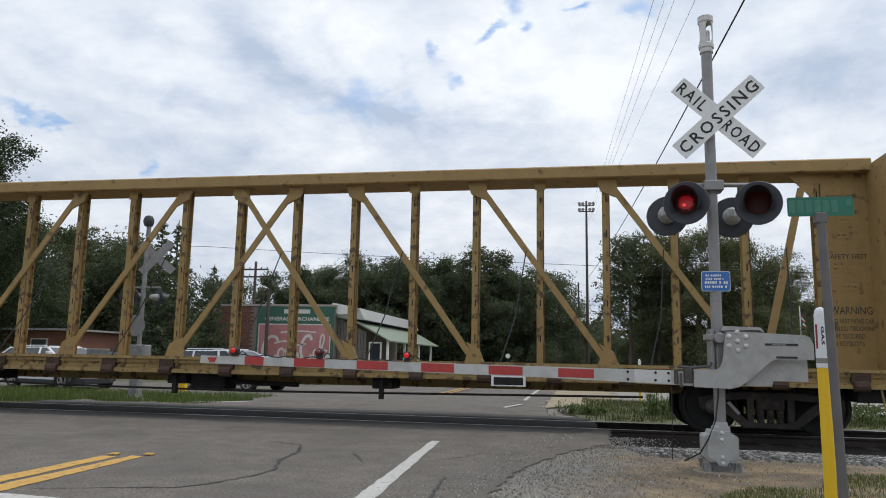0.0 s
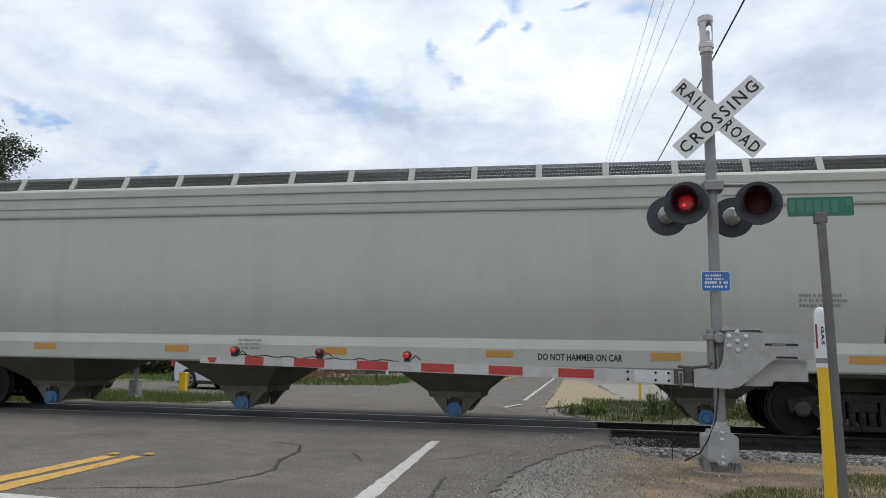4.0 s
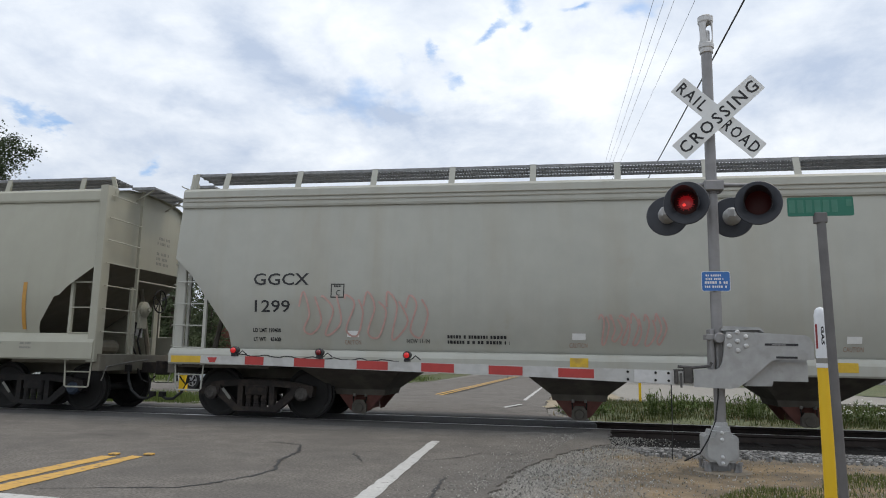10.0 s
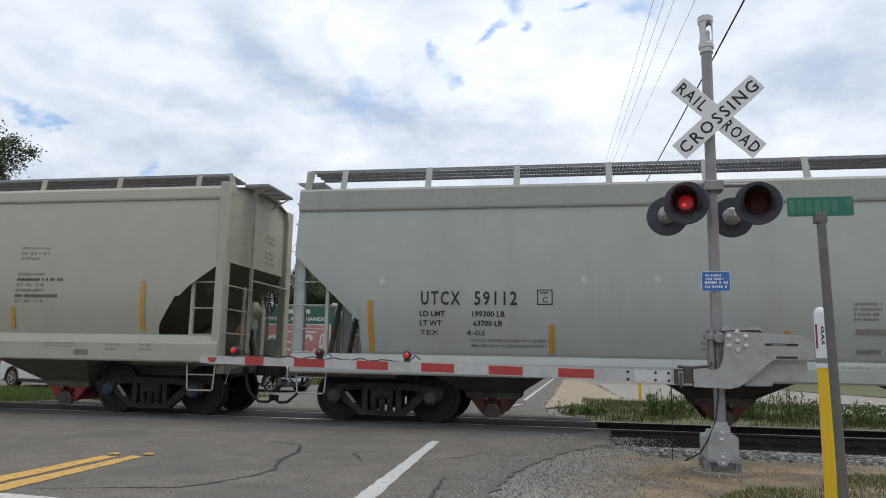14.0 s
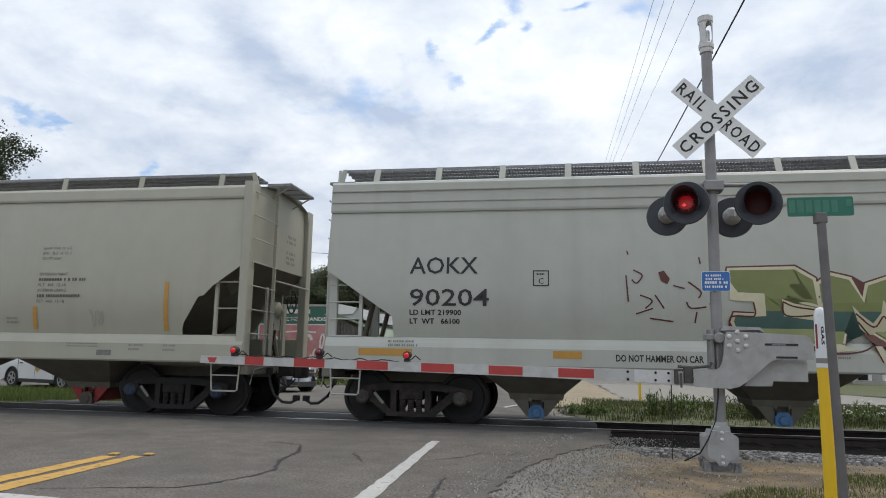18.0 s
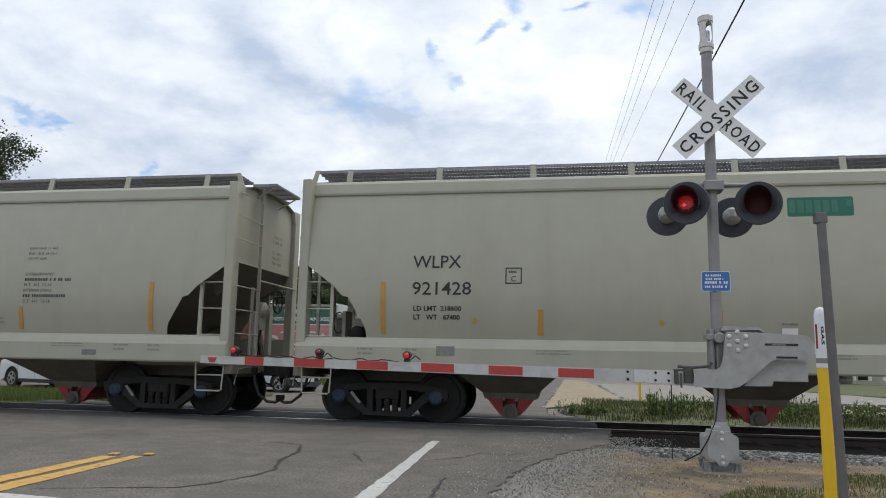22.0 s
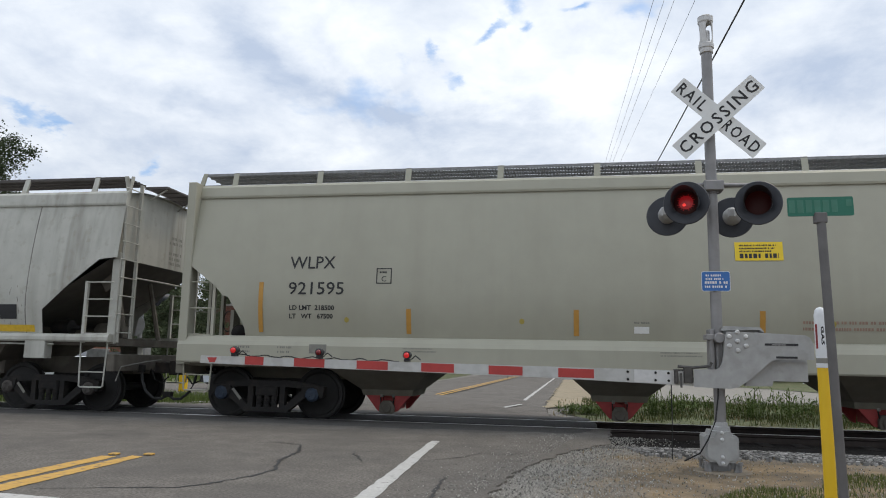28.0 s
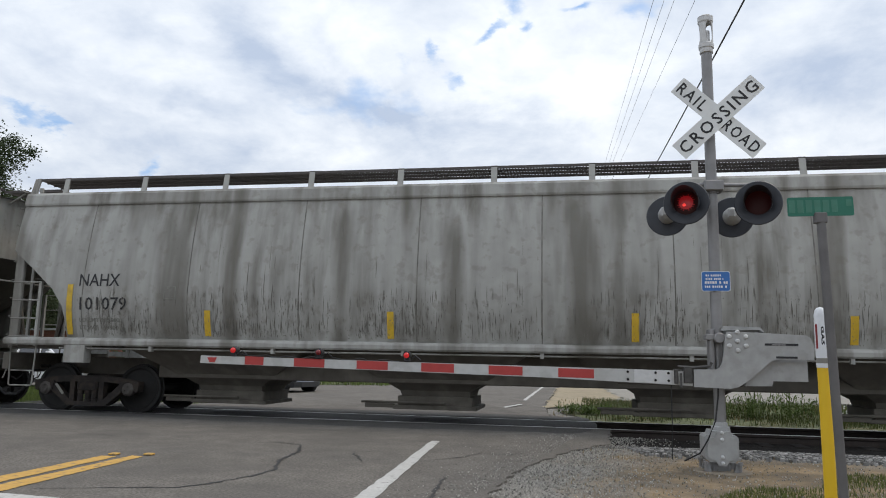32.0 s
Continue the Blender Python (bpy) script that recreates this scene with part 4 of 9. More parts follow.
# cream car with welded panel seams and blue outlets
C_CUTS = [(0.0, 2.52), (0.48, 2.50), (1.0, 2.08), (1.38, 1.72), (1.40, 1.42)]
cream, cream_face = hopper_car("cream covered hopper car with welded panel seams, blue outlet gates", 9.62, 8.22, CREAM, C_CUTS, (1.0, 1.40), (4.03, 4.36), (-6.25, -2.15, 1.95, 6.05), HOPPER, 0.28, cap_gate=GATE_BLUE, ribs=1.22, seams=10, cap=CAP_GREY, hop_w=1.1)
for x, top in ((-8.22, 2.32), (-5.32, 1.85), (-2.6, 1.85), (0.05, 1.85), (2.57, 1.85), (5.4, 1.85), (8.22, 2.32)):
    strip(cream, cream_face, x, 1.43, top, 0.1, ORANGE)
marks(cream, cream_face, -8.0, 2.41, "CBFX", "490312", 0.84, 1.27, 0.2, 0.47)
weights(cream, cream_face, -7.95, 1.61, "LD LMT  219800", "LT WT    66200")
plate_box(cream, cream_face, -6.21, 2.22, 0.25)
for x in (-5.95, -1.92, 1.95, 5.9):
    fill(cream, cream_face, [(x + 0.12 * math.cos(k * math.pi / 5), 1.55 + 0.125 * math.sin(k * math.pi / 5)) for k in range(10)], PLACARD, "round_sticker", "round yellow sticker")
panel("white_label", cream, cream_face, -1.54, -1.25, 1.64, 1.77, WHITE)
bars("label_text", -1.6, 1.57, 0.45, 3, 0.055, 0.022, FADED, cream, cream_face, seed=3)
for k, (words, wide_) in enumerate((("CAUTION: DO NOT USE STEAM", 1.05), ("BOILING WATER OR SHARP", 0.95), ("UTENSILS TO CLEAN.", 0.75), ("ENTER CAR WITH SOFT SOLED", 1.05), ("SHOES", 0.25))):
    written("caution_text", words, 3.7, 2.27 - k * 0.107, 0.058, wide_, DARK_TEXT, cream, cream_face)
bars("paint_text", 3.7, 1.68, 0.95, 3, 0.09, 0.05, FADED, cream, cream_face, seed=5)
bars("data_text", 6.61, 1.65, 0.6, 3, 0.1, 0.05, FADED, cream, cream_face, seed=6)
bars("sill_text", -8.2, 1.3, 1.6, 2, 0.07, 0.03, FADED, cream, cream_face, seed=7)
TRAIN.append((cream, -72.2))

# pale cars with lined side plates: one plain, one heavily painted over
P_CUTS = [(0.0, 2.68), (0.6, 2.28), (1.22, 1.87), (1.24, 1.51)]
pale, pale_face = hopper_car("pale grey covered hopper car with lined top plates, blue outlets", 10.08, 8.59, PALE, P_CUTS, (1.03, 1.50), (3.77, 4.33), (-6.4, -2.25, 1.9, 6.3), HOPPER, 0.20, cap_gate=GATE_BLUE, ribs=1.17, strips="rails", plate_lines=(3.93, 4.14), cap=CAP_GREY, iron=TRUCK_RUSTY, hop_w=1.1)
for x in (-8.95, -5.83, -3.1, -0.09, 2.83, 5.53, 8.75):
    wdt = 0.48 if abs(x) > 8 else 0.235
    panel("reflector_strip", pale, pale_face, x - wdt, x + wdt, 1.19, 1.31, ORANGE)
bars("sill_text", -8.9, 1.42, 0.6, 2, 0.07, 0.035, FADED, pale, pale_face, seed=2)
bars("sill_text", 6.2, 1.40, 0.6, 3, 0.07, 0.035, FADED, pale, pale_face, seed=3)
bars("sill_text", -1.9, 1.40, 0.5, 3, 0.07, 0.035, FADED, pale, pale_face, seed=4)
bars("data_text", 7.6, 2.23, 0.75, 3, 0.08, 0.045, FADED, pale, pale_face, seed=5)
painted = copy_thing(pale, Matrix())
tagged(painted, "pale covered hopper car covered in green and silver spray paint")
for car in (pale, painted):
    x = 3.47 if car is pale else -5.05
    written("hammer_warning", "DO NOT HAMMER ON CAR", x, 1.16, 0.11, 1.38, BLACK, car, pale_face, "", 0.004)
marks(painted, pale_face, -8.55, 2.62, "AOKX", "90204", 1.2, 1.41, 0.3, 0.56, bold=0.003)
weights(painted, pale_face, -8.55, 1.9, "LD LMT 219900", "LT  WT   66100", 0.09, 0.92, 0.15)
plate_box(painted, pale_face, -6.4, 2.4, 0.27)
GREEN_FILL = paint("olive green spray paint", (0.19, 0.215, 0.075), 0.55, vary=0.15, grain=2.0)
TEAL_FILL = paint("dark teal spray paint", (0.06, 0.12, 0.105), 0.55, vary=0.2, grain=2.0)
CREAM_EDGE = paint("cream spray outline", (0.56, 0.52, 0.36), 0.5, vary=0.05)
MAROON_EDGE = paint("maroon spray outline", (0.10, 0.025, 0.02), 0.5, vary=0.1)
SILVER_FILL = paint("silver spray paint", (0.40, 0.40, 0.415), 0.5, 0.0, vary=0.12, grain=2.0)
INK_FILL = paint("dark blue spray paint", (0.05, 0.06, 0.09), 0.5, vary=0.15)


def grown(poly, d):
    cx, cz = sum(p[0] for p in poly) / len(poly), sum(p[1] for p in poly) / len(poly)
    out = []
    n = len(poly)
    area = sum(poly[i][0] * poly[(i + 1) % n][1] - poly[(i + 1) % n][0] * poly[i][1] for i in range(n))
    sgn = 1 if area > 0 else -1
    for i in range(n):
        a, b, c = Vector(poly[i - 1]), Vector(poly[i]), Vector(poly[(i + 1) % n])
        t = ((b - a).normalized() + (c - b).normalized())
        t = t.normalized() if t.length > 0.05 else (c - b).normalized()
        out.append((b.x + t.y * d * sgn, b.y - t.x * d * sgn))
    return out


BLOCKS = [[(-3.22, 2.66), (-2.24, 2.67), (-1.97, 2.50), (-1.92, 2.10), (-2.13, 2.17), (-2.45, 2.29), (-2.50, 2.17), (-2.48, 1.92), (-1.79, 1.84), (-1.77, 1.49), (-3.05, 1.49), (-3.18, 1.83), (-3.15, 1.93), (-2.71, 1.92), (-2.71, 2.28), (-3.11, 2.30), (-3.24, 2.49)],
          [(-1.88, 2.43), (-1.70, 2.57), (-1.44, 2.50), (-1.22, 2.10), (-1.17, 2.41), (-0.70, 2.58), (-0.59, 2.34), (-0.62, 2.16), (-0.48, 1.85), (-0.42, 1.50), (-0.82, 1.50), (-1.08, 1.56), (-1.32, 1.82), (-1.42, 2.00), (-1.60, 1.47), (-1.82, 1.49)],
          [(-0.48, 1.85), (-0.40, 2.11), (-0.27, 2.47), (-0.16, 2.57), (0.14, 2.59), (0.30, 2.52), (0.42, 2.26), (0.48, 1.86), (0.45, 1.53), (0.31, 1.45), (-0.33, 1.44), (-0.42, 1.52)],
          [(0.48, 2.26), (0.51, 2.69), (0.80, 2.73), (0.91, 2.69), (0.87, 2.24), (1.00, 2.47), (1.14, 2.72), (1.49, 2.62), (1.16, 2.09), (1.42, 2.21), (1.55, 2.01), (1.72, 1.82), (1.61, 1.47), (1.57, 1.22), (1.05, 1.34), (0.99, 1.46), (0.50, 1.48)]]
for poly in BLOCKS:
    fill(painted, pale_face, grown(poly, 0.085), MAROON_EDGE, "spray_outline", "", 0.002)
for poly in BLOCKS:
    fill(painted, pale_face, grown(poly, 0.055), CREAM_EDGE, "spray_border", "", 0.004)


def below(poly, z):
    """The part of an outline under a height."""
    out, n = [], len(poly)
    for i in range(n):
        a, b = poly[i], poly[(i + 1) % n]
        if a[1] <= z:
            out.append(a)
        if (a[1] - z) * (b[1] - z) < 0:
            k = (z - a[1]) / (b[1] - a[1])
            out.append((a[0] + (b[0] - a[0]) * k, z))
    return out


for poly in BLOCKS:
    fill(painted, pale_face, poly, GREEN_FILL, "spray_fill", "olive green spray fill", 0.006)
    fill(painted, pale_face, below(poly, 2.00), TEAL_FILL, "spray_fill", "dark teal spray fill", 0.008)

for poly in ([(-3.24, 2.49), (-3.11, 2.30), (-2.71, 2.28), (-2.69, 1.92), (-2.87, 1.91), (-2.87, 2.15), (-3.23, 2.17)],
             [(-3.15, 1.93), (-3.20, 1.51), (-3.23, 1.34), (-2.90, 1.35), (-3.05, 1.49), (-3.17, 1.77)],
             [(-2.45, 2.19), (-2.26, 2.12), (-1.88, 2.04), (-1.85, 2.15), (-1.70, 2.17), (-1.85, 1.84), (-2.42, 1.92)],
             [(-1.42, 2.10), (-1.29, 1.95), (-1.12, 1.82), (-0.99, 2.00), (-0.97, 2.18), (-0.81, 1.97), (-0.85, 1.79), (-1.08, 1.54), (-1.31, 1.74)],
             [(-0.44, 1.97), (-0.27, 2.47), (-0.20, 2.53), (-0.18, 2.47), (-0.32, 2.14)],
             [(-0.06, 2.06), (0.01, 2.24), (0.11, 2.24), (0.14, 1.96), (0.07, 1.70), (-0.04, 1.80)]):
    fill(painted, pale_face, poly, CREAM_EDGE, "spray_block", "", 0.010)
for poly in ([(0.89, 1.93), (1.37, 1.86), (1.33, 1.74), (1.15, 1.51), (1.05, 1.22), (0.97, 1.24), (0.99, 1.46), (0.86, 1.58)],
             [(-1.16, 1.51), (-1.05, 1.52), (-0.95, 1.21), (-1.06, 1.21)],
             [(0.31, 1.53), (0.50, 1.46), (0.64, 1.21), (0.51, 1.24)],
             [(-1.94, 1.48), (-1.63, 1.49), (-1.37, 1.40), (-1.71, 1.36)],
             [(-0.70, 1.50), (-0.55, 1.50), (-0.12, 1.41), (-0.44, 1.38)],
             [(0.92, 2.47), (1.14, 2.71), (1.02, 2.49), (0.90, 2.24)]):
    fill(painted, pale_face, poly, CREAM_EDGE, "spray_block", "", 0.010)
for pts in ([(-3.23, 1.34), (-3.25, 1.83), (-3.15, 1.92), (-2.87, 1.92), (-2.88, 2.14)],
            [(-2.44, 2.15), (-2.26, 2.07), (-1.91, 2.01), (-1.97, 1.94), (-2.39, 1.93), (-2.44, 2.13)],
            [(-1.37, 1.97), (-1.11, 1.76), (-0.97, 1.93), (-0.91, 1.74), (-1.08, 1.56), (-1.34, 1.84)],
            [(-0.06, 2.11), (-0.01, 2.14), (0.01, 1.85), (-0.03, 1.79), (-0.06, 2.06)],
            [(0.84, 1.56), (0.88, 1.76), (1.09, 1.74), (0.94, 1.64)],
            [(-3.23, 1.34), (-2.67, 1.37), (-2.22, 1.44), (-1.76, 1.34), (-1.32, 1.38), (-1.10, 1.52)],
            [(-0.66, 1.50), (-0.33, 1.40), (0.31, 1.43), (0.51, 1.21)],
            [(0.79, 1.46), (0.64, 1.18), (0.51, 1.21)],
            [(-1.15, 1.48), (-1.03, 1.21)]):
    stroke(painted, pale_face, pts, 0.025, MAROON_EDGE, "spray_stroke", 0.012)
SILVER_SHAPE = [(1.68, 3.15), (1.95, 3.07), (2.26, 3.09), (2.62, 3.19), (3.27, 3.30), (3.77, 3.31), (4.31, 3.36), (4.79, 3.37), (5.33, 3.27), (5.10, 3.12), (5.06, 2.95), (5.11, 2.79), (5.27, 2.64), (5.35, 2.46), (5.28, 2.29), (5.06, 2.16), (5.28, 2.11), (5.38, 1.90), (5.45, 1.55), (5.35, 1.48), (1.97, 1.49), (1.85, 1.51), (1.97, 1.87), (1.99, 2.27), (1.97, 2.57), (1.87, 2.85)]
INK_SHAPE = [(1.90, 1.51), (5.44, 1.52), (5.36, 1.24), (5.16, 1.09), (4.88, 1.14), (4.60, 1.11), (4.42, 1.19), (4.18, 1.10), (3.89, 1.19), (3.56, 1.13), (3.22, 1.24), (2.97, 1.11), (2.58, 1.18), (2.08, 1.13), (1.95, 1.28)]
fill(painted, pale_face, SILVER_SHAPE, SILVER_FILL, "spray_fill", "silver spray fill", 0.008)
fill(painted, pale_face, INK_SHAPE, INK_FILL, "spray_base", "dark blue spray base", 0.010)
for x, z, a, b in ((2.29, 1.50, 0.32, 0.11), (2.97, 1.51, 0.38, 0.10), (3.70, 1.52, 0.32, 0.10), (4.12, 1.50, 0.20, 0.09), (4.42, 1.50, 0.19, 0.09), (4.75, 1.48, 0.20, 0.09), (5.15, 1.50, 0.31, 0.10)):
    fill(painted, pale_face, [(x + a * math.cos(k * math.pi / 6), z + b * math.sin(k * math.pi / 6) + 0.02) for k in range(12)], SILVER_FILL, "spray_scallop", "", 0.012)
for pts, w in (([(1.69, 3.15), (2.05, 3.07), (2.46, 3.12), (2.75, 3.27)], 0.045),
               ([(2.75, 3.27), (2.63, 3.06), (2.72, 2.81), (2.87, 2.56), (2.82, 2.37), (2.59, 2.30)], 0.045),
               ([(2.67, 3.09), (3.07, 3.18), (3.42, 3.30)], 0.045),
               ([(3.42, 3.30), (3.15, 3.06), (3.27, 2.81), (3.40, 2.56), (3.32, 2.34), (2.95, 2.31)], 0.045),
               ([(3.22, 3.16), (3.57, 3.21), (3.92, 3.31)], 0.045),
               ([(3.92, 3.33), (3.69, 3.06), (3.74, 2.71), (3.91, 2.27), (3.98, 1.79), (4.01, 1.50)], 0.051),
               ([(3.79, 3.17), (4.11, 3.23), (4.43, 3.34)], 0.045),
               ([(4.45, 3.34), (4.23, 3.05), (4.33, 2.71), (4.53, 2.32), (4.66, 1.89), (4.61, 1.56)], 0.045),
               ([(4.31, 3.17), (4.60, 3.22), (4.93, 3.36)], 0.045),
               ([(4.94, 3.38), (4.61, 3.14), (4.68, 2.80), (4.91, 2.46), (5.03, 2.03), (5.01, 1.52)], 0.045),
               ([(4.69, 3.20), (5.03, 3.22), (5.41, 3.29)], 0.045),
               ([(5.41, 3.29), (5.10, 3.12), (5.11, 2.80), (5.37, 2.56), (5.36, 2.37), (5.03, 2.16)], 0.045),
               ([(5.03, 2.16), (5.32, 2.08), (5.42, 1.85), (5.46, 1.52)], 0.056),
               ([(2.52, 2.48), (2.57, 2.07), (2.63, 1.48)], 0.045)):
    stroke(painted, pale_face, pts, w, INK_FILL, "spray_stroke", 0.014)
for pts, w in (([(3.29, 2.31), (3.39, 1.88), (3.44, 1.49)], 0.051),
               ([(4.27, 2.00), (4.25, 1.70), (4.21, 1.49)], 0.045),
               ([(1.64, 3.11), (1.88, 2.87), (1.98, 2.46), (1.99, 1.97), (1.89, 1.47)], 0.079),
               ([(1.53, 3.23), (1.72, 3.07), (1.85, 2.85)], 0.068),
               ([(2.24, 2.89), (2.32, 2.61)], 0.028),
               ([(2.39, 2.94), (2.49, 2.56)], 0.028),
               ([(2.83, 2.96), (2.87, 2.71)], 0.028),
               ([(2.99, 2.99), (3.05, 2.56)], 0.028),
               ([(3.34, 2.94), (3.39, 2.70)], 0.028),
               ([(3.52, 3.01), (3.55, 2.54)], 0.028),
               ([(3.86, 2.93), (3.90, 2.68)], 0.028),
               ([(4.03, 2.95), (4.05, 2.46)], 0.028)):
    stroke(painted, pale_face, pts, w, INK_FILL, "spray_stroke", 0.014)
for pts in ([(5.46, 3.57), (5.49, 3.04), (5.54, 2.46), (5.80, 2.44)],
            [(5.49, 3.04), (5.78, 3.37)],
            [(5.84, 3.57), (5.75, 3.04), (5.80, 2.42)],
            [(6.09, 3.61), (5.91, 3.04)],
            [(6.04, 3.32), (5.95, 2.75), (5.98, 2.35), (6.12, 2.46), (6.35, 2.51)],
            [(6.15, 3.18), (6.17, 2.65), (6.13, 2.32)],
            [(6.35, 3.56), (6.35, 3.03)],
            [(6.56, 3.22), (6.56, 2.65), (6.61, 2.29)],
            [(6.13, 2.35), (6.39, 2.42), (6.61, 2.28)],
            [(6.54, 2.84), (6.40, 2.67), (6.22, 2.63)],
            [(6.66, 2.92), (6.85, 3.10)],
            [(6.77, 2.93), (6.71, 2.51)],
            [(6.73, 2.43), (6.80, 2.35), (6.72, 2.28), (6.66, 2.35), (6.73, 2.43)],
            [(7.00, 2.90), (7.31, 2.95)]):
    stroke(painted, pale_face, pts, 0.032, BLACK_SCRAWL)
for pts in ([(7.02, 2.79), (7.32, 2.76)],
            [(7.09, 3.07), (7.17, 2.76)],
            [(7.21, 3.07), (7.25, 2.74)],
            [(7.51, 3.07), (7.63, 3.11), (7.73, 2.88), (7.69, 2.67), (7.52, 2.74)],
            [(7.72, 2.81), (7.92, 2.88), (8.06, 3.02)],
            [(7.92, 2.60), (7.96, 2.76), (8.21, 2.74)],
            [(8.39, 2.90), (8.52, 2.85), (8.65, 2.92), (8.76, 2.94)],
            [(8.18, 2.28), (8.49, 2.39), (8.82, 2.33), (9.02, 2.24)],
            [(8.50, 2.28), (8.67, 2.27)],
            [(8.78, 3.47), (8.70, 3.31), (8.84, 3.17), (9.05, 3.15)],
            [(7.02, 3.45), (7.10, 3.26)],
            [(7.20, 3.45), (7.35, 3.42), (7.31, 3.26), (7.17, 3.29)],
            [(8.04, 3.44), (8.12, 3.30)],
            [(8.24, 3.15), (8.37, 3.13), (8.46, 3.22)]):
    stroke(painted, pale_face, pts, 0.028, BLACK_SCRAWL)
for pts in ([(-4.86, 2.58), (-4.83, 2.14)],
            [(-4.74, 2.67), (-4.60, 2.58), (-4.69, 2.45), (-4.77, 2.51)],
            [(-4.64, 2.25), (-4.45, 2.16), (-4.56, 2.03)],
            [(-4.40, 2.25), (-4.26, 2.03)],
            [(-4.11, 2.41), (-3.93, 2.36)],
            [(-3.87, 2.47), (-3.68, 2.31), (-3.72, 2.20)],
            [(-4.71, 1.94), (-4.44, 2.03)],
            [(-4.49, 1.87), (-4.12, 1.82)],
            [(-3.91, 2.14), (-3.84, 2.04), (-3.60, 2.06)],
            [(-3.55, 2.11), (-3.37, 2.08)],
            [(-3.78, 1.80), (-3.75, 1.98)],
            [(-4.84, 3.00), (-4.82, 2.93)],
            [(-3.69, 2.88), (-3.67, 2.77)]):
    stroke(painted, pale_face, pts, 0.024, MAROON_EDGE)
fill(painted, pale_face, [(-4.34, 2.63), (-4.25, 2.66), (-4.16, 2.52), (-4.20, 2.43), (-4.30, 2.49)], MAROON_EDGE, "spray_blot")
written("adjuster_text", "EMPTY LOAD", 5.28, 2.22, 0.065, 0.49, FADED, painted, pale_face)
written("adjuster_text", "(ADJ SCREW 6 TURNS) NO ADJ. BLOCK SEE NYB-114", 5.23, 2.09, 0.065, 1.93, FADED, painted, pale_face)
written("adjuster_text", "AND ENX 14' ADJ. BLOCK", 5.26, 2.00, 0.065, 0.84, FADED, painted, pale_face)
TRAIN += [(pale, -51.34), (painted, -199.33)]

# cool grey car with faint pink tags
G_CUTS = [(0.0, 2.92), (0.35, 2.6), (1.12, 1.55), (1.14, 1.27)]
cool, cool_face = hopper_car("weathered pale grey covered hopper car with faint pink tags", 9.58, 8.03, COOL, G_CUTS, (0.97, 1.25), (3.92, 4.28), (-6.2, -2.15, 1.65, 5.75), GATE_BROWN, 0.20, dusty=GRUBBY, ribs=1.5, strips="rails", plate_lines=(4.02, 4.10), cap=CAP_GREY, iron=TRUCK_RUSTY)
marks(cool, cool_face, -8.0, 2.42, "GGCX", "1299", 1.08, 0.75, 0.22, 0.49, bold=0.003)
weights(cool, cool_face, -7.98, 1.57, "LD LMT 199400", "LT WT    63600", 0.07, 0.54, 0.16)
plate_box(cool, cool_face, -6.5, 2.19, 0.25)
scrawl(cool, cool_face, -7.1, -5.9, 1.5, 2.3, PINK_SCRAWL, 31, 3, 0.035)
scrawl(cool, cool_face, -5.9, -4.75, 1.5, 2.3, PINK_SCRAWL, 32, 3, 0.035)
scrawl(cool, cool_face, -1.85, -0.75, 1.45, 1.95, PINK_SCRAWL, 33, 6, 0.03)
for x in (5.2, 5.3, 5.42, 5.55, 6.2):
    stroke(cool, cool_face, [(x, 2.05), (x + 0.03, 1.7), (x - 0.02, 1.45)], 0.03, TEAL_SCRAWL)
for x in (-6.2, -2.26, 2.0, 5.7):
    panel("white_label", cool, cool_face, x, x + 0.22, 1.5, 1.61, WHITE)
    written("caution_word", "CAUTION", x - 0.05, 1.37, 0.085, 0.3, RED_TEXT, cool, cool_face)
bars("lining_text", -4.39, 1.5, 1.1, 2, 0.09, 0.055, BLACK, cool, cool_face, seed=3)
written("built_date", "NEW 11-94", -5.12, 1.41, 0.075, 0.42, BLACK, cool, cool_face)
panel("data_panel", cool, cool_face, 7.33, 7.94, 1.39, 1.72, BLACK, "black lubrication data panel")
for x in (7.36, 7.66):
    panel("data_window", cool, lambda a, b: cool_face(a, b) - 0.004, x, x + 0.25, 1.5, 1.69, FADED)
bars("stencil_text", 4.5, 2.0, 0.45, 3, 0.09, 0.05, BLACK, cool, cool_face, seed=5)
panel("sill_strip", cool, cool_face, -9.5, -8.9, 1.0, 1.12, YELLOW_STRIP)
panel("sill_strip", cool, cool_face, 0.3, 0.7, 1.02, 1.12, YELLOW_STRIP)
for x in (-2.3, 1.8):
    panel("sill_sticker", cool, cool_face, x, x + 0.3, 1.05, 1.2, YELLOW_STRIP)
TRAIN.append((cool, -114.1))

# grey car with a darker roof band
U_CUTS = [(0.0, 2.95), (0.4, 2.58), (1.24, 1.78), (1.26, 1.22)]
banded, band_face = hopper_car("grey covered hopper car with a darker band under the roof", 9.62, 8.03, STEEL_BLUE, U_CUTS, (0.86, 1.20), (3.82, 4.22), (-6.1, -2.1, 1.85, 5.95), GATE_BROWN, 0.20, dusty=GRUBBY, ribs=1.55, strips="rails", plate_paint=BAND, cap=CAP_GREY, iron=TRUCK_RUSTY)
written("reporting_mark", "UTCX", -7.26, 2.08, 0.235, 0.70, BLACK, banded, band_face, "black stencilled letters", 0.006, 1.3)
written("car_number", "59112", -6.32, 2.08, 0.235, 0.74, BLACK, banded, band_face, "black stencilled numbers", 0.006, 1.25)
weights(banded, band_face, -7.28, 1.88, "LD LMT            199300 LB", "LT WT               63700 LB", 0.09, 1.49, 0.16)
written("place_mark", "TEX         4-02", -7.28, 1.56, 0.085, 1.15, BLACK, banded, band_face)
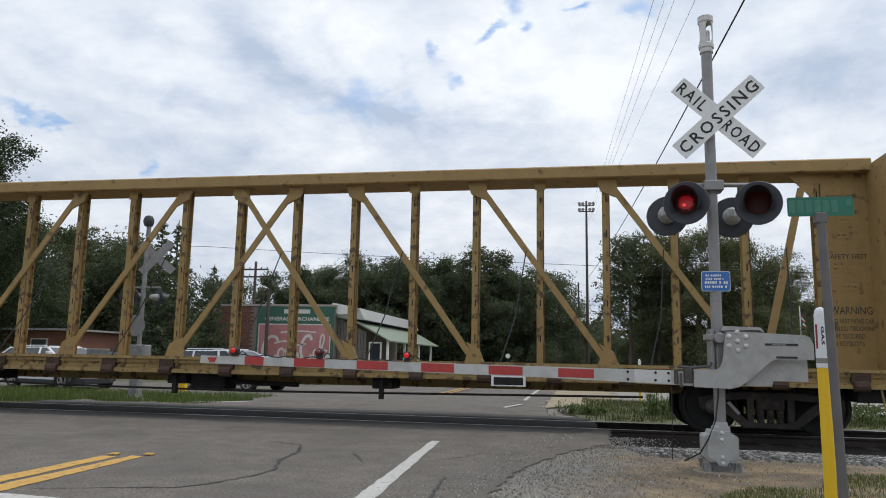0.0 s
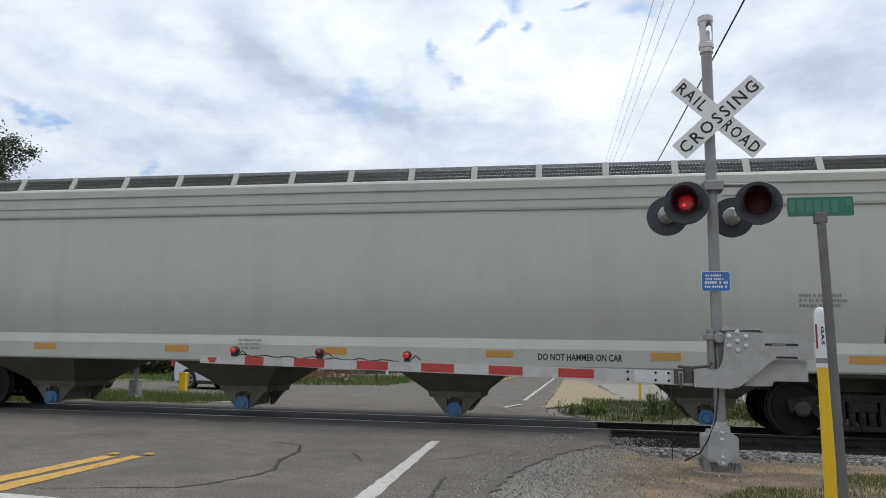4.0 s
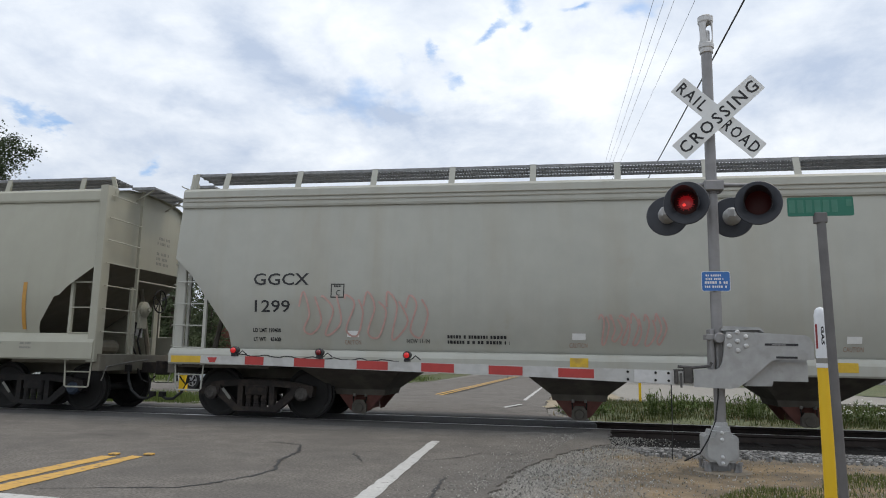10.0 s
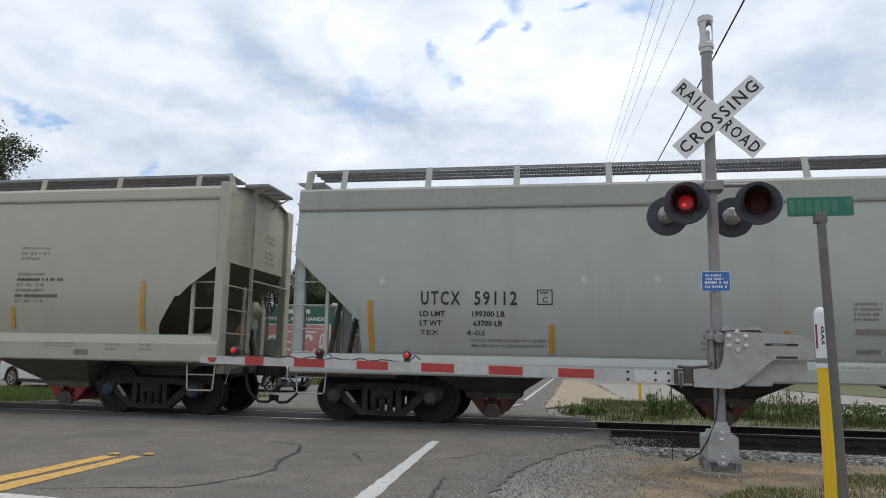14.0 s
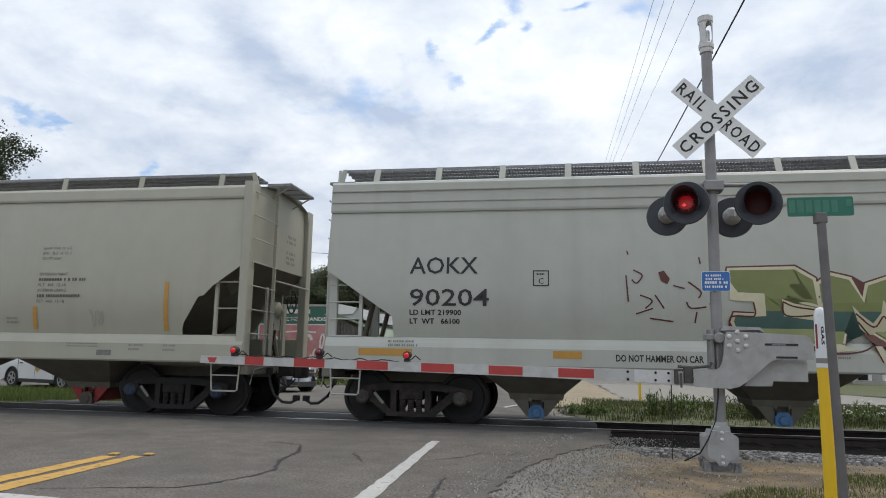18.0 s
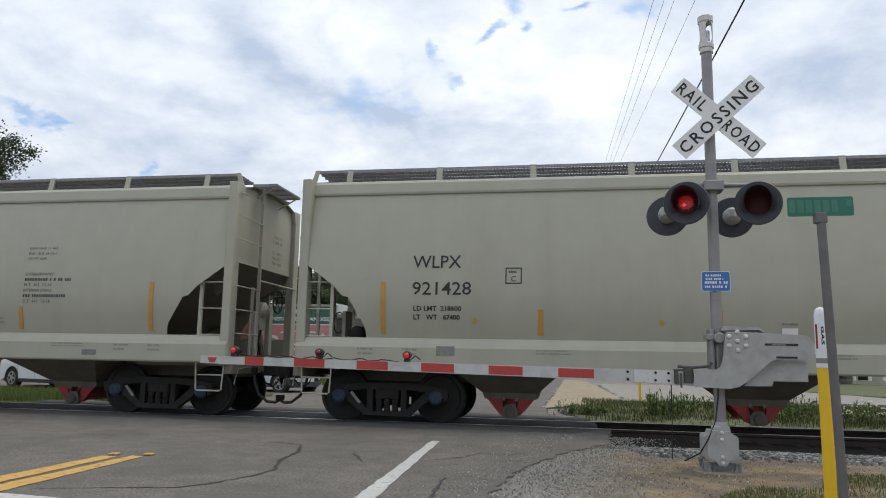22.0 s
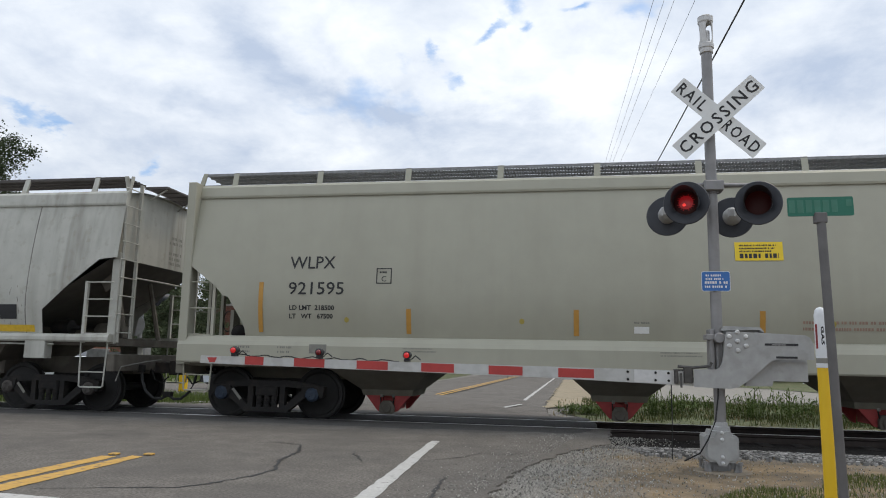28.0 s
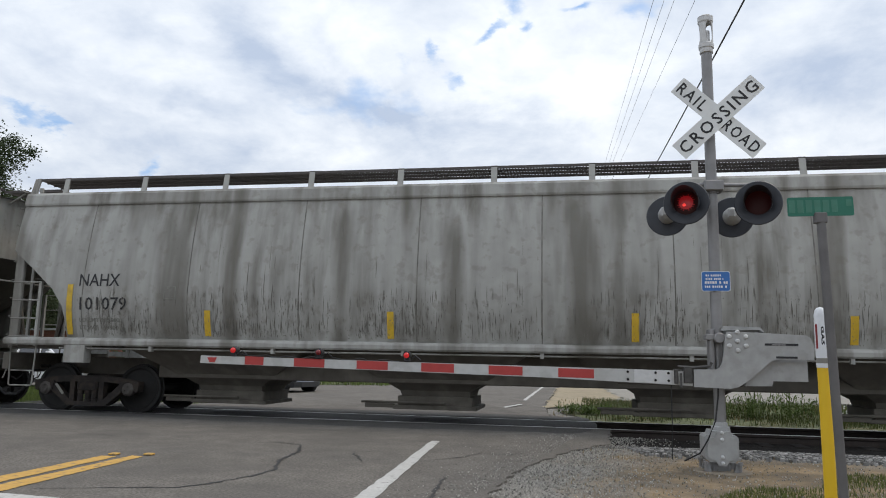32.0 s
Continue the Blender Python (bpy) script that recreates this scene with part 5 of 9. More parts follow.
plate_box(banded, band_face, -5.24, 2.08, 0.26)
for x, hi in ((-8.16, 2.15), (-5.0, 1.75), (-1.28, 1.69), (2.69, 1.71), (4.5, 1.75), (8.11, 2.15)):
    strip(banded, band_face, x, 1.26, hi, 0.1, ORANGE)
for x, z in ((-6.38, 1.45), (2.87, 1.5), (5.0, 1.4), (-2.6, 1.45)):
    written("content_text", "POLYVINYL CHLORIDE CONTAINS VINYL CHLORIDE", x, z, 0.05, 1.28, DARK_TEXT, banded, band_face)
    written("content_text", "VINYL CHLORIDE IS A CANCER SUSPECT AGENT", x, z - 0.09, 0.05, 1.26, DARK_TEXT, banded, band_face)
written("hammer_text", "HAMMERING ON HOPPER WILL CAUSE", 1.09, 1.80, 0.055, 1.05, DARK_TEXT, banded, band_face)
written("hammer_text", "CONTAMINATION OF PRODUCT", 1.09, 1.71, 0.055, 0.75, DARK_TEXT, banded, band_face)
bars("red_text", 1.0, 1.60, 1.5, 2, 0.08, 0.045, RED_TEXT, banded, band_face, ragged=0.05, seed=87)
written("lining_text", "CARBOLINE 892", 6.62, 2.10, 0.065, 0.55, DARK_TEXT, banded, band_face)
written("lining_text", "APPLIED 05/2011", 6.62, 2.00, 0.065, 0.55, DARK_TEXT, banded, band_face)
written("lining_text", "BY UTCX", 6.62, 1.90, 0.065, 0.30, DARK_TEXT, banded, band_face)
for x in (-0.3, 0.3, 4.2):
    written("sill_text", "AFTER HOPPER GATES AND BODY", x * 2.2, 1.10, 0.055, 1.0, FADED, banded, band_face)
panel("grey_label", banded, band_face, -0.28, 0.16, 1.64, 1.73, FADED, "worn grey label")
panel("grey_label", banded, band_face, -0.26, 0.10, 1.34, 1.41, FADED, "worn grey label")
bars("note_text", -0.3, 2.1, 0.45, 4, 0.08, 0.04, FADED, banded, band_face, seed=7)
pl = panel("emergency_placard", banded, band_face, 5.34, 6.16, 1.63, 1.93, PLACARD, "yellow emergency placard with black lettering")
bars("placard_text", 5.42, 1.86, 0.66, 4, 0.065, 0.035, BLACK, pl, lambda x, z: band_face(x, z) - 0.006, seed=3)
panel("data_panel", banded, band_face, 7.48, 7.91, 1.82, 2.11, BLACK, "black lubrication data panel")
for x in (7.50, 7.70):
    panel("data_window", banded, lambda a, b: band_face(a, b) - 0.004, x, x + 0.17, 1.88, 2.08, FADED)
for x in (-8.0, -4.5, -3.3, 0.6, 3.4, 4.4, 7.9):
    panel("white_patch", banded, band_face, x, x + 0.09, 2.45 + 0.03 * math.sin(x * 5), 2.55 + 0.03 * math.sin(x * 5), PATCH_GREY)
scrawl(banded, band_face, 4.65, 5.2, 1.5, 1.9, GREY_SCRAWL, 17, 3, 0.02)
TRAIN.append((banded, -156.54))

# smooth pale car with rounded slope openings
M_CUTS = [(0.0, 2.70), (0.42, 2.66), (0.8, 2.45), (1.15, 2.05), (1.30, 1.65), (1.31, 1.43)]
smooth_car, smooth_face = hopper_car("smooth pale grey covered hopper car with rounded slope openings", 10.22, 8.7, PALE, M_CUTS, (0.93, 1.42), (3.80, 4.30), (-6.6, -2.3, 1.95, 6.25), STEEL_DULL, 0.22, ribs=1.66, strips="rails", plate_lines=(3.93, 4.06), cap=CAP_BLUE, hop_w=1.1)
marks(smooth_car, smooth_face, -8.2, 2.51, "MBKX", "175152", 0.94, 1.04, 0.23, 0.48, bold=0.003)
weights(smooth_car, smooth_face, -8.19, 1.71, "LD LMT 220200", "LT  WT    65800", 0.085, 0.9, 0.17)
plate_box(smooth_car, smooth_face, -6.57, 2.29, 0.26)
for i in range(7):
    x = -6.55 + i * 0.46
    stroke(smooth_car, smooth_face, [(x, 1.5), (x + 0.05, 1.85), (x + 0.25, 1.95), (x + 0.4, 1.75), (x + 0.2, 1.65), (x + 0.4, 1.5), (x + 0.15, 1.46)], 0.03, GREY_SCRAWL)
bars("lining_text", 4.99, 2.64, 1.42, 8, 0.082, 0.045, DARK_TEXT, smooth_car, smooth_face, ragged=0.3, seed=3)
bars("data_text", 7.7, 2.0, 0.52, 3, 0.085, 0.045, BLACK, smooth_car, smooth_face, seed=4)
bars("maker_bar", 3.9, 1.12, 0.86, 1, 0.2, 0.12, INK_FILL, smooth_car, smooth_face, ragged=0.0, seed=5)
for x, w in ((-9.1, 0.47), (-5.68, 0.17), (-2.7, 0.2), (0.5, 0.2), (8.9, 0.4)):
    panel("reflector_strip", smooth_car, smooth_face, x - w, x + w, 0.97, 1.08, ORANGE)
panel("yellow_label", smooth_car, smooth_face, -4.08, -3.36, 0.97, 1.19, PLACARD, "faded yellow label")
for x in (-6.4, -2.35, 2.2, 6.45):
    fill(smooth_car, smooth_face, [(x, 1.02), (x + 0.1, 1.12), (x, 1.22), (x - 0.1, 1.12)], PLACARD, "diamond_sticker")
TRAIN.append((smooth_car, -285.96))

# grimy cars with pressure pans
V_CUTS = [(0.0, 2.96), (0.38, 2.92), (1.0, 2.4), (1.5, 1.95), (1.52, 1.5)]
grimy, grimy_face = hopper_car("grimy off-white covered hopper car with seamed sides and sliding-gate pans", 10.32, 8.76, GRIMY, V_CUTS, (1.34, 1.48), (4.03, 4.30), (-6.1, -2.1, 2.15, 6.2), STEEL_DULL, 0.22, ribs=1.6, seams=13, strips="rails", cap=CAP_GREY, iron=TRUCK, pan=True, hop_w=1.9, dusty=GRUBBY, grate=GRATE_DARK, seam_paint=SEAM_DARK)
marks(grimy, grimy_face, -8.0, 2.61, "VTGX", "1497", 0.7, 0.72, 0.24, 0.46, bold=0.003)
weights(grimy, grimy_face, -8.0, 1.88, "LD LMT 215500", "LT WT   69500", 0.085, 0.84, 0.16)
plate_box(grimy, grimy_face, -6.63, 2.38, 0.25)
panel("brown_panel", grimy, grimy_face, -4.05, -3.52, 1.72, 2.02, PANEL_BROWN, "faded brown data panel")
panel("brown_panel", grimy, grimy_face, 3.5, 4.0, 1.74, 2.02, TRUCK_RUSTY, "faded brown data panel")
for x, w in ((-8.07, 0.48), (-5.35, 0.23), (-2.47, 0.23), (0.28, 0.28), (2.8, 0.25), (5.35, 0.25), (8.17, 0.48)):
    panel("reflector_strip", grimy, grimy_face, x - w, x + w, 1.52, 1.65, YELLOW_STRIP)
for k, line in enumerate(("DO NOT MOVE CAR", "WITH HATCHES OR", "GATES OPEN")):
    written("move_warning", line, 0.03, 1.90 - k * 0.105, 0.065, 0.7 if k < 2 else 0.45, BLACK, grimy, grimy_face)
scrawl(grimy, grimy_face, 5.27, 6.37, 1.62, 2.2, BLACK_SCRAWL, 41, 6, 0.035)
bars("data_text", 6.5, 1.95, 0.58, 3, 0.1, 0.05, BLACK, grimy, grimy_face, seed=3)
panel("data_panel", grimy, grimy_face, 7.9, 8.27, 1.76, 2.04, BLACK, "black data panel")
TRAIN.append((grimy, -329.45))

N_CUTS = [(0.0, 3.1), (0.5, 2.72), (0.95, 2.35), (1.2, 2.0), (1.26, 1.7), (1.27, 1.43)]
sooty, sooty_face = hopper_car("soot-streaked grey covered hopper car with yellow reflector strips", 10.32, 8.76, SOOTY, N_CUTS, (1.27, 1.41), (4.05, 4.30), (-6.05, -2.0, 2.3, 6.1), STEEL_DULL, 0.26, ribs=1.67, seams=9, strips="rails", cap=CAP_GREY, iron=TRUCK_RUSTY, pan=True, hop_w=1.9, dusty=GRUBBY, grate=GRATE_DARK, seam_paint=SEAM_DARK)
trailing = copy_thing(sooty, Matrix())
marks(sooty, sooty_face, -8.8, 2.40, "NAHX", "101079", 0.87, 1.05, 0.24, 0.45, bold=0.003)
weights(sooty, sooty_face, -8.75, 1.72, "LD LMT 215500", "LT WT   69500", 0.075, 0.85, 0.14, FADED)
plate_box(sooty, sooty_face, -7.0, 2.15, 0.24, FADED)
for x, hi in ((-8.96, 2.43), (-6.11, 1.95), (-2.64, 1.95), (1.53, 1.95), (4.87, 1.93), (8.95, 2.45)):
    strip(sooty, sooty_face, x, 1.48, hi, 0.12, YELLOW_STRIP)
bars("data_text", 7.88, 1.94, 0.7, 3, 0.11, 0.055, FADED, sooty, sooty_face, seed=3)
panel("data_panel", sooty, sooty_face, 7.02, 7.43, 1.61, 1.9, BLACK, "black data panel")


def soot(car, face, x0, x1, z0, z1, count, seed, material, tall=0.3):
    """Thin vertical runs of soot, bunched along the lower side."""
    r = random.Random(seed)
    g = Geo()
    for k in range(count):
        x = r.uniform(x0, x1)
        if noise.noise((x * 0.8, seed, 0.5)) < r.uniform(-0.5, 0.35):
            continue
        z = z0 + (z1 - z0) * r.random() ** 1.8
        h, w = tall * r.random() ** 2.5 + 0.02, r.uniform(0.002, 0.008)
        g.add([(x, face(x, z + h) - 0.002, z + h), (x - w, face(x, z + h * 0.5) - 0.002, z + h * 0.5), (x, face(x, z) - 0.002, z), (x + w, face(x, z + h * 0.5) - 0.002, z + h * 0.5)], [(0, 1, 2, 3)])
    return tagged(part("soot_streak", g, material, car, "thin dark runs of soot"), kind="stuff")


SOOT = paint("soot", (0.19, 0.178, 0.155), 0.9, vary=0.3, grain=8.0)
soot(sooty, sooty_face, -8.6, 8.6, 1.46, 2.2, 5200, 4, SOOT, 0.34)
soot(sooty, sooty_face, -9.0, 9.0, 2.0, 3.2, 160, 9, SOOT, 0.9)
soot(grimy, grimy_face, -8.4, 8.4, 1.55, 2.4, 1500, 6, SOOT, 0.16)
TRAIN += [(sooty, -351.6), (trailing, -373.3)]


# yellow centre-beam flatcar
def center_beam_car():
    car = thing("center_beam_flatcar", "empty yellow center-beam flatcar, paint flaking to rust", "railroad car", "")
    H = 11.6
    part("deck", Geo().box(-H, H, -1.42, 1.42, 0.98, 1.08), TT_RUST, car, "rusty steel deck")
    for s in (-1, 1):
        part("side_sill", Geo().prism([(s * 1.30, 0.80), (s * 1.45, 0.80), (s * 1.45, 0.87), (s * 1.38, 0.88), (s * 1.38, 1.04), (s * 1.47, 1.05), (s * 1.47, 1.10), (s * 1.30, 1.10)], -H, H, "x"), TT_RUST, car, "yellow channel side sill")
        for i in range(19):
            x = -H + 0.9 + i * (2 * H - 1.8) / 18
            part("winch", Geo().lathe([(0.05, -0.12), (0.09, -0.11), (0.09, 0.11), (0.05, 0.12)], 10, "x", (x, s * 1.44, 0.84)).box(x - 0.14, x + 0.14, min(s * 1.38, s * 1.46), max(s * 1.38, s * 1.46), 0.9, 1.08), WINCH_RUST, car, "rusty tie-down winch")
    part("center_sill", Geo().box(-H + 0.2, H - 0.2, -0.35, 0.35, 0.62, 1.0), TT_RUST, car, "center sill")
    part("top_chord", Geo().prism([(-0.40, 4.57), (-0.42, 4.59), (-0.42, 4.78), (-0.38, 4.81), (0.38, 4.81), (0.42, 4.78), (0.42, 4.59), (0.40, 4.57)], -11.26, 11.46, "x"), TT_YELLOW, car, "yellow top chord")
    xs = [0.10 + 0.615 + 1.235 * i for i in range(9)]
    xs = [0.10 - 0.615 - 1.235 * i for i in range(9)][::-1] + xs
    for x in xs:
        p = part("post", Geo().prism([(x - 0.068, -0.20), (x + 0.068, -0.20), (x + 0.068, -0.185), (x + 0.012, -0.185), (x + 0.012, -0.015), (x + 0.068, -0.015), (x + 0.068, 0.0), (x - 0.068, 0.0), (x - 0.068, -0.015), (x - 0.012, -0.015), (x - 0.012, -0.185), (x - 0.068, -0.185)], 1.08, 4.57, "z"), TT_RUST, car, "rust-flaked upright post")
        part("flange_rust", Geo().box(x + 0.052, x + 0.0685, -0.2035, -0.2005, 1.08, 4.57), FLANGE_RUST, p, "bare rusty flange edge")
        for k in range(5):
            part("key_slot", Geo().box(x - 0.008, x + 0.012, -0.2036, -0.2005, 1.5 + k * 0.66, 1.62 + k * 0.66), TRUCK, p)
        part("gusset", Geo().prism([(x - 0.11, 4.62), (x + 0.11, 4.62), (x + 0.10, 4.40), (x - 0.10, 4.40)], -0.215, -0.2), TT_YELLOW, p)
    c = 0.10
    for s in (-1, 1):
        for k in range(4):
            a = c - s * 0.615 + s * 2.47 * k
            b = a + s * 2.47
            for gx, gz, up in ((a, 4.60, -1), (b, 1.10, 1)):
                part("gusset", Geo().prism([(gx - 0.19, gz), (gx + 0.19, gz), (gx + 0.15 + s * 0.06 * up * -1, gz + up * 0.24), (gx + s * 0.17 * -up, gz + up * 0.38), (gx - 0.10, gz + up * 0.26)], -0.268, -0.216), TT_YELLOW, car, "welded gusset plate")
            part("diagonal", Geo().prism([(a - 0.07, 4.58), (a + 0.07, 4.58), (b + 0.07, 1.10), (b - 0.07, 1.10)], -0.26 - (0.03 if s > 0 and k == 0 else 0), -0.215 - (0.046 if s > 0 and k == 0 else 0)), TT_YELLOW, car, "yellow diagonal brace")
    for s in (-1, 1):
        x0, x1 = c + s * 11.35, c + s * 11.72
        a, b = min(x0, x1), max(x0, x1)
        bh = part("bulkhead", Geo().box(a, b, -1.45, -1.41, 1.08, 4.70, 0.015).box(a, b, 1.41, 1.45, 1.08, 4.70, 0.015).box(x0 - 0.02, x0 + 0.02, -1.41, 1.41, 1.08, 4.66).box(a, b, -1.41, 1.41, 4.66, 4.70), TT_YELLOW, car, "tall yellow end bulkhead")
        for y in (-1.0, -0.5, 0.0, 0.5, 1.0):
            part("stiffener", Geo().box(min(x0 + s * 0.03, x1), max(x0 + s * 0.03, x1), y - 0.05, y + 0.05, 1.08, 4.64), TT_RUST, bh, "upright stiffener")
        for z in (1.7, 2.5, 3.3, 4.1):
            part("stiffener", Geo().box(min(x1 - s * 0.06, x1), max(x1 - s * 0.06, x1), -1.38, 1.38, z, z + 0.1), TT_RUST, bh)
        # web plate between the bulkhead and the last post, with its instructions
        edge = c + s * (0.615 + 1.235 * 8)
        web = part("web_plate", Geo().box(min(x0, edge + s * 0.075), max(x0, edge + s * 0.075), -0.19, -0.16, 1.08, 4.57).box(min(x0, edge + s * 0.075), max(x0, edge + s * 0.075), 0.16, 0.19, 1.08, 4.57), TT_YELLOW, car, "yellow web plate with black instructions")
        part("web_gusset", Geo().prism([(edge - s * 0.06, 4.60), (edge - s * 0.52, 4.60), (edge - s * 0.22, 4.28), (edge - s * 0.06, 4.10)], -0.245, -0.215), TT_YELLOW, web)
        part("brace", Geo().prism([(edge - s * 0.20, 4.32), (edge - s * 0.32, 4.32), (edge - s * 1.10, 1.1), (edge - s * 0.96, 1.1)], -0.27, -0.22), TT_YELLOW, car, "yellow knee brace")
        left = min(x0, edge) + (0.06 if s < 0 else 0.12)
        plate_face = lambda x, z: -0.194
        for words, height, z, wide in (("LOADING AND", 0.075, 4.12, 0.52), ("UNLOADING", 0.075, 3.98, 0.44), ("INSTRUCTIONS", 0.075, 3.84, 0.56), ("SAFETY FIRST", 0.09, 3.03, 0.66), ("WARNING", 0.14, 2.05, 0.68), ("DO NOT MOVE CAR", 0.085, 1.89, 0.70), ("UNLESS TIEDOWNS", 0.085, 1.76, 0.70), ("ARE SECURED", 0.085, 1.63, 0.54), ("IN KEYSLOTS", 0.085, 1.50, 0.52)):
            written("instruction_text", words, left, z, height, wide, BLACK, web, plate_face)
        bars("instruction_text", left + 0.06, 3.72, 0.46, 6, 0.07, 0.03, TT_RUST, web, plate_face, seed=31)
        bars("instruction_text", left + 0.04, 2.92, 0.52, 7, 0.08, 0.03, TT_RUST, web, plate_face, seed=32)
        inner = x0 - s * 0.024
        if s < 0:
            for words, height, z, wide in (("WARNING", 0.10, 4.1, 0.62), ("DO NOT STAND", 0.07, 3.55, 0.8)):
                pts, fs, w = letters(words, height)
                k = wide / w
                part("instruction_text", Geo().add([(inner, -1.1 + p.x * k, z + p.z) for p in pts], fs), BLACK, bh)
            tag = random.Random(8)
            for k in range(14):
                y, z = -1.25 + 0.075 * k, 3.25 - 0.02 * k + (0.0 if k % 2 else -0.42)
                p = [(inner + 0.003, y + tag.uniform(-0.05, 0.05), z + tag.uniform(-0.1, 0.25)), (inner + 0.003, y + tag.uniform(-0.02, 0.1), z - tag.uniform(0.05, 0.2)), (inner + 0.003, y + tag.uniform(0.02, 0.15), z - tag.uniform(0.15, 0.45))]
                part("spray_stroke", Geo().tube(p, 0.016, 4), BLACK_SCRAWL, bh)
        f = lambda x, z: -1.455
        bars("side_text", a + 0.06, 3.3, 0.24, 1, 0.14, 0.10, FADED, bh, f, seed=9 + s)
        part("coupler", Geo().box(min(s * H, s * (H + 0.5)), max(s * H, s * (H + 0.5)), -0.09, 0.09, 0.75, 0.97, 0.03).box(min(s * (H + 0.38), s * (H + 0.62)), max(s * (H + 0.38), s * (H + 0.62)), -0.16, 0.16, 0.72, 1.0, 0.05), TRUCK_RUSTY, car, "rusty knuckle coupler")
        bogie(car, c + s * 9.32, TRUCK_RUSTY, CAP_GREY)
        # near-black box added to fill the shaded gap between truck and deck end
        part("end_sill", Geo().box(min(c + s * 10.6, c + s * 11.7), max(c + s * 10.6, c + s * 11.7), -1.25, 1.25, 0.58, 0.86, 0.02), TRUCK, car, "dark end sill box, added to stand for shade under the deck")
        part("air_hose", Geo().tube([(c + s * 11.7, -0.62, 0.78), (c + s * 11.8, -0.63, 0.45), (c + s * 12.0, -0.63, 0.28), (c + s * 12.2, -0.62, 0.34)], 0.028, 8), RUBBER, car, "black rubber air hose", smooth=True)
        part("stirrup_step", Geo().tube([(s * (H - 0.10), -1.4, 0.8), (s * (H - 0.13), -1.4, 0.42), (s * (H - 0.55), -1.4, 0.42), (s * (H - 0.6), -1.4, 0.8)], 0.018, 5), TT_YELLOW, car)
    g = lambda x, z: -1.476
    panel("mark_panel", car, lambda x, z: -1.472, -9.72, -7.92, 0.82, 1.06, TRUCK, "black lettering panel on the sill")
    written("reporting_mark", "TTZX", -9.60, 0.86, 0.16, 0.62, WHITE, car, g, "white stencilled letters", 0.004, 1.1, 0.15)
    written("car_number", "84520", -8.70, 0.86, 0.16, 0.72, WHITE, car, g, "white stencilled numbers", 0.004, 1.1, 0.15)
    # slack tie-down cables and the long brake rod below the deck
    for x in (-9.9, -8.6, -7.5, -4.9, -2.4, 0.1, 2.6, 5.0, 7.5, 9.6):
        part("tie_cable", Geo().tube([(x, -1.43, 1.0), (x + 0.25, -1.0, 1.9), (x + 0.4, -0.35, 3.2)], 0.012, 5), RUBBER, car, "slack black tie-down cable")
    nb = panel("notice_plate", car, lambda x, z: -1.50, 4.89, 5.47, 0.71, 0.91, WHITE, "white framed notice hung under the sill")
    panel("notice_face", nb, lambda x, z: -1.504, 4.93, 5.43, 0.73, 0.86, TRUCK)
    part("brake_rod", Geo().tube([(-7.6, -1.25, 0.62), (-3.5, -1.25, 0.52), (0.5, -1.25, 0.50), (7.4, -1.25, 0.58)], 0.02, 5), TRUCK, car)
    for x in (-5.2, -1.1, 2.9):
        part("rod_hanger", Geo().box(x - 0.04, x + 0.04, -1.28, -1.2, 0.42, 0.82).box(x - 0.18, x + 0.18, -1.2, -0.6, 0.6, 0.85), TRUCK, car)
    part("brake_valve", Geo().box(-0.9, -0.2, -1.1, -0.5, 0.5, 0.82, 0.06).tube([(-0.2, -0.8, 0.65), (1.2, -0.9, 0.62)], 0.05), TRUCK, car, "brake valve under the deck")
    return car


flatcar = center_beam_car()
TRAIN.append((flatcar, -6.97))


def travel(t):
    """How far the slowing train has come since the start."""
    return 11.93 * t - 0.03 * t * t + float(np.interp(t, (0.0, 0.5, 1.0, 2.0, 2.5, 3.0), (0.66, 0.54, 0.42, 0.29, 0.33, 0.0)))


def motions():
    times = [0.0, 0.5, 1.0, 1.5, 2.0, 2.5] + [float(k) for k in range(3, 33)]
    for car, at in TRAIN:
        walk(car, [(t, pose(at + travel(t), 0, 0)) for t in times])
        # wheels turn while the car passes the crossing
        inside = [k / FPS for k in range(0, 32 * FPS + 1) if -25.0 < at + travel(k / FPS) < 18.0]
        if not inside:
            continue
        spins = [0.0] + inside + [32.0]
        spins = sorted(set(spins))
        turn = lambda t: math.degrees((travel(min(max(t, inside[0]), inside[-1])) - travel(inside[0])) / 0.457)
        for o in [o for o in car.children_recursive if o.name.startswith(("wheelset", "bearing_cap"))]:
            p = o.location.copy()
            walk(o, [(t, pose(p.x, p.y, p.z, 0, turn(t), 0)) for t in spins])
    # the silver car creeps forward twice while it waits
    head = math.degrees(math.atan2(-0.77, 2.61))
    creep = [(0.0, 0.0), (9.0, 0.0), (9.6, 0.05), (10.6, 0.5), (11.8, 1.0), (12.6, 1.09), (16.9, 1.09), (17.6, 1.22), (18.3, 1.42), (18.9, 1.48), (32.0, 1.48)]
    for_x, for_y = math.cos(radians(head)), math.sin(radians(head))
    walk(silver, [(t, pose(-11.44 - 1.43 * for_x + for_x * k, 10.97 + 0.85 - 1.43 * for_y + for_y * k, -0.165, 0, 0, head)) for t, k in creep])


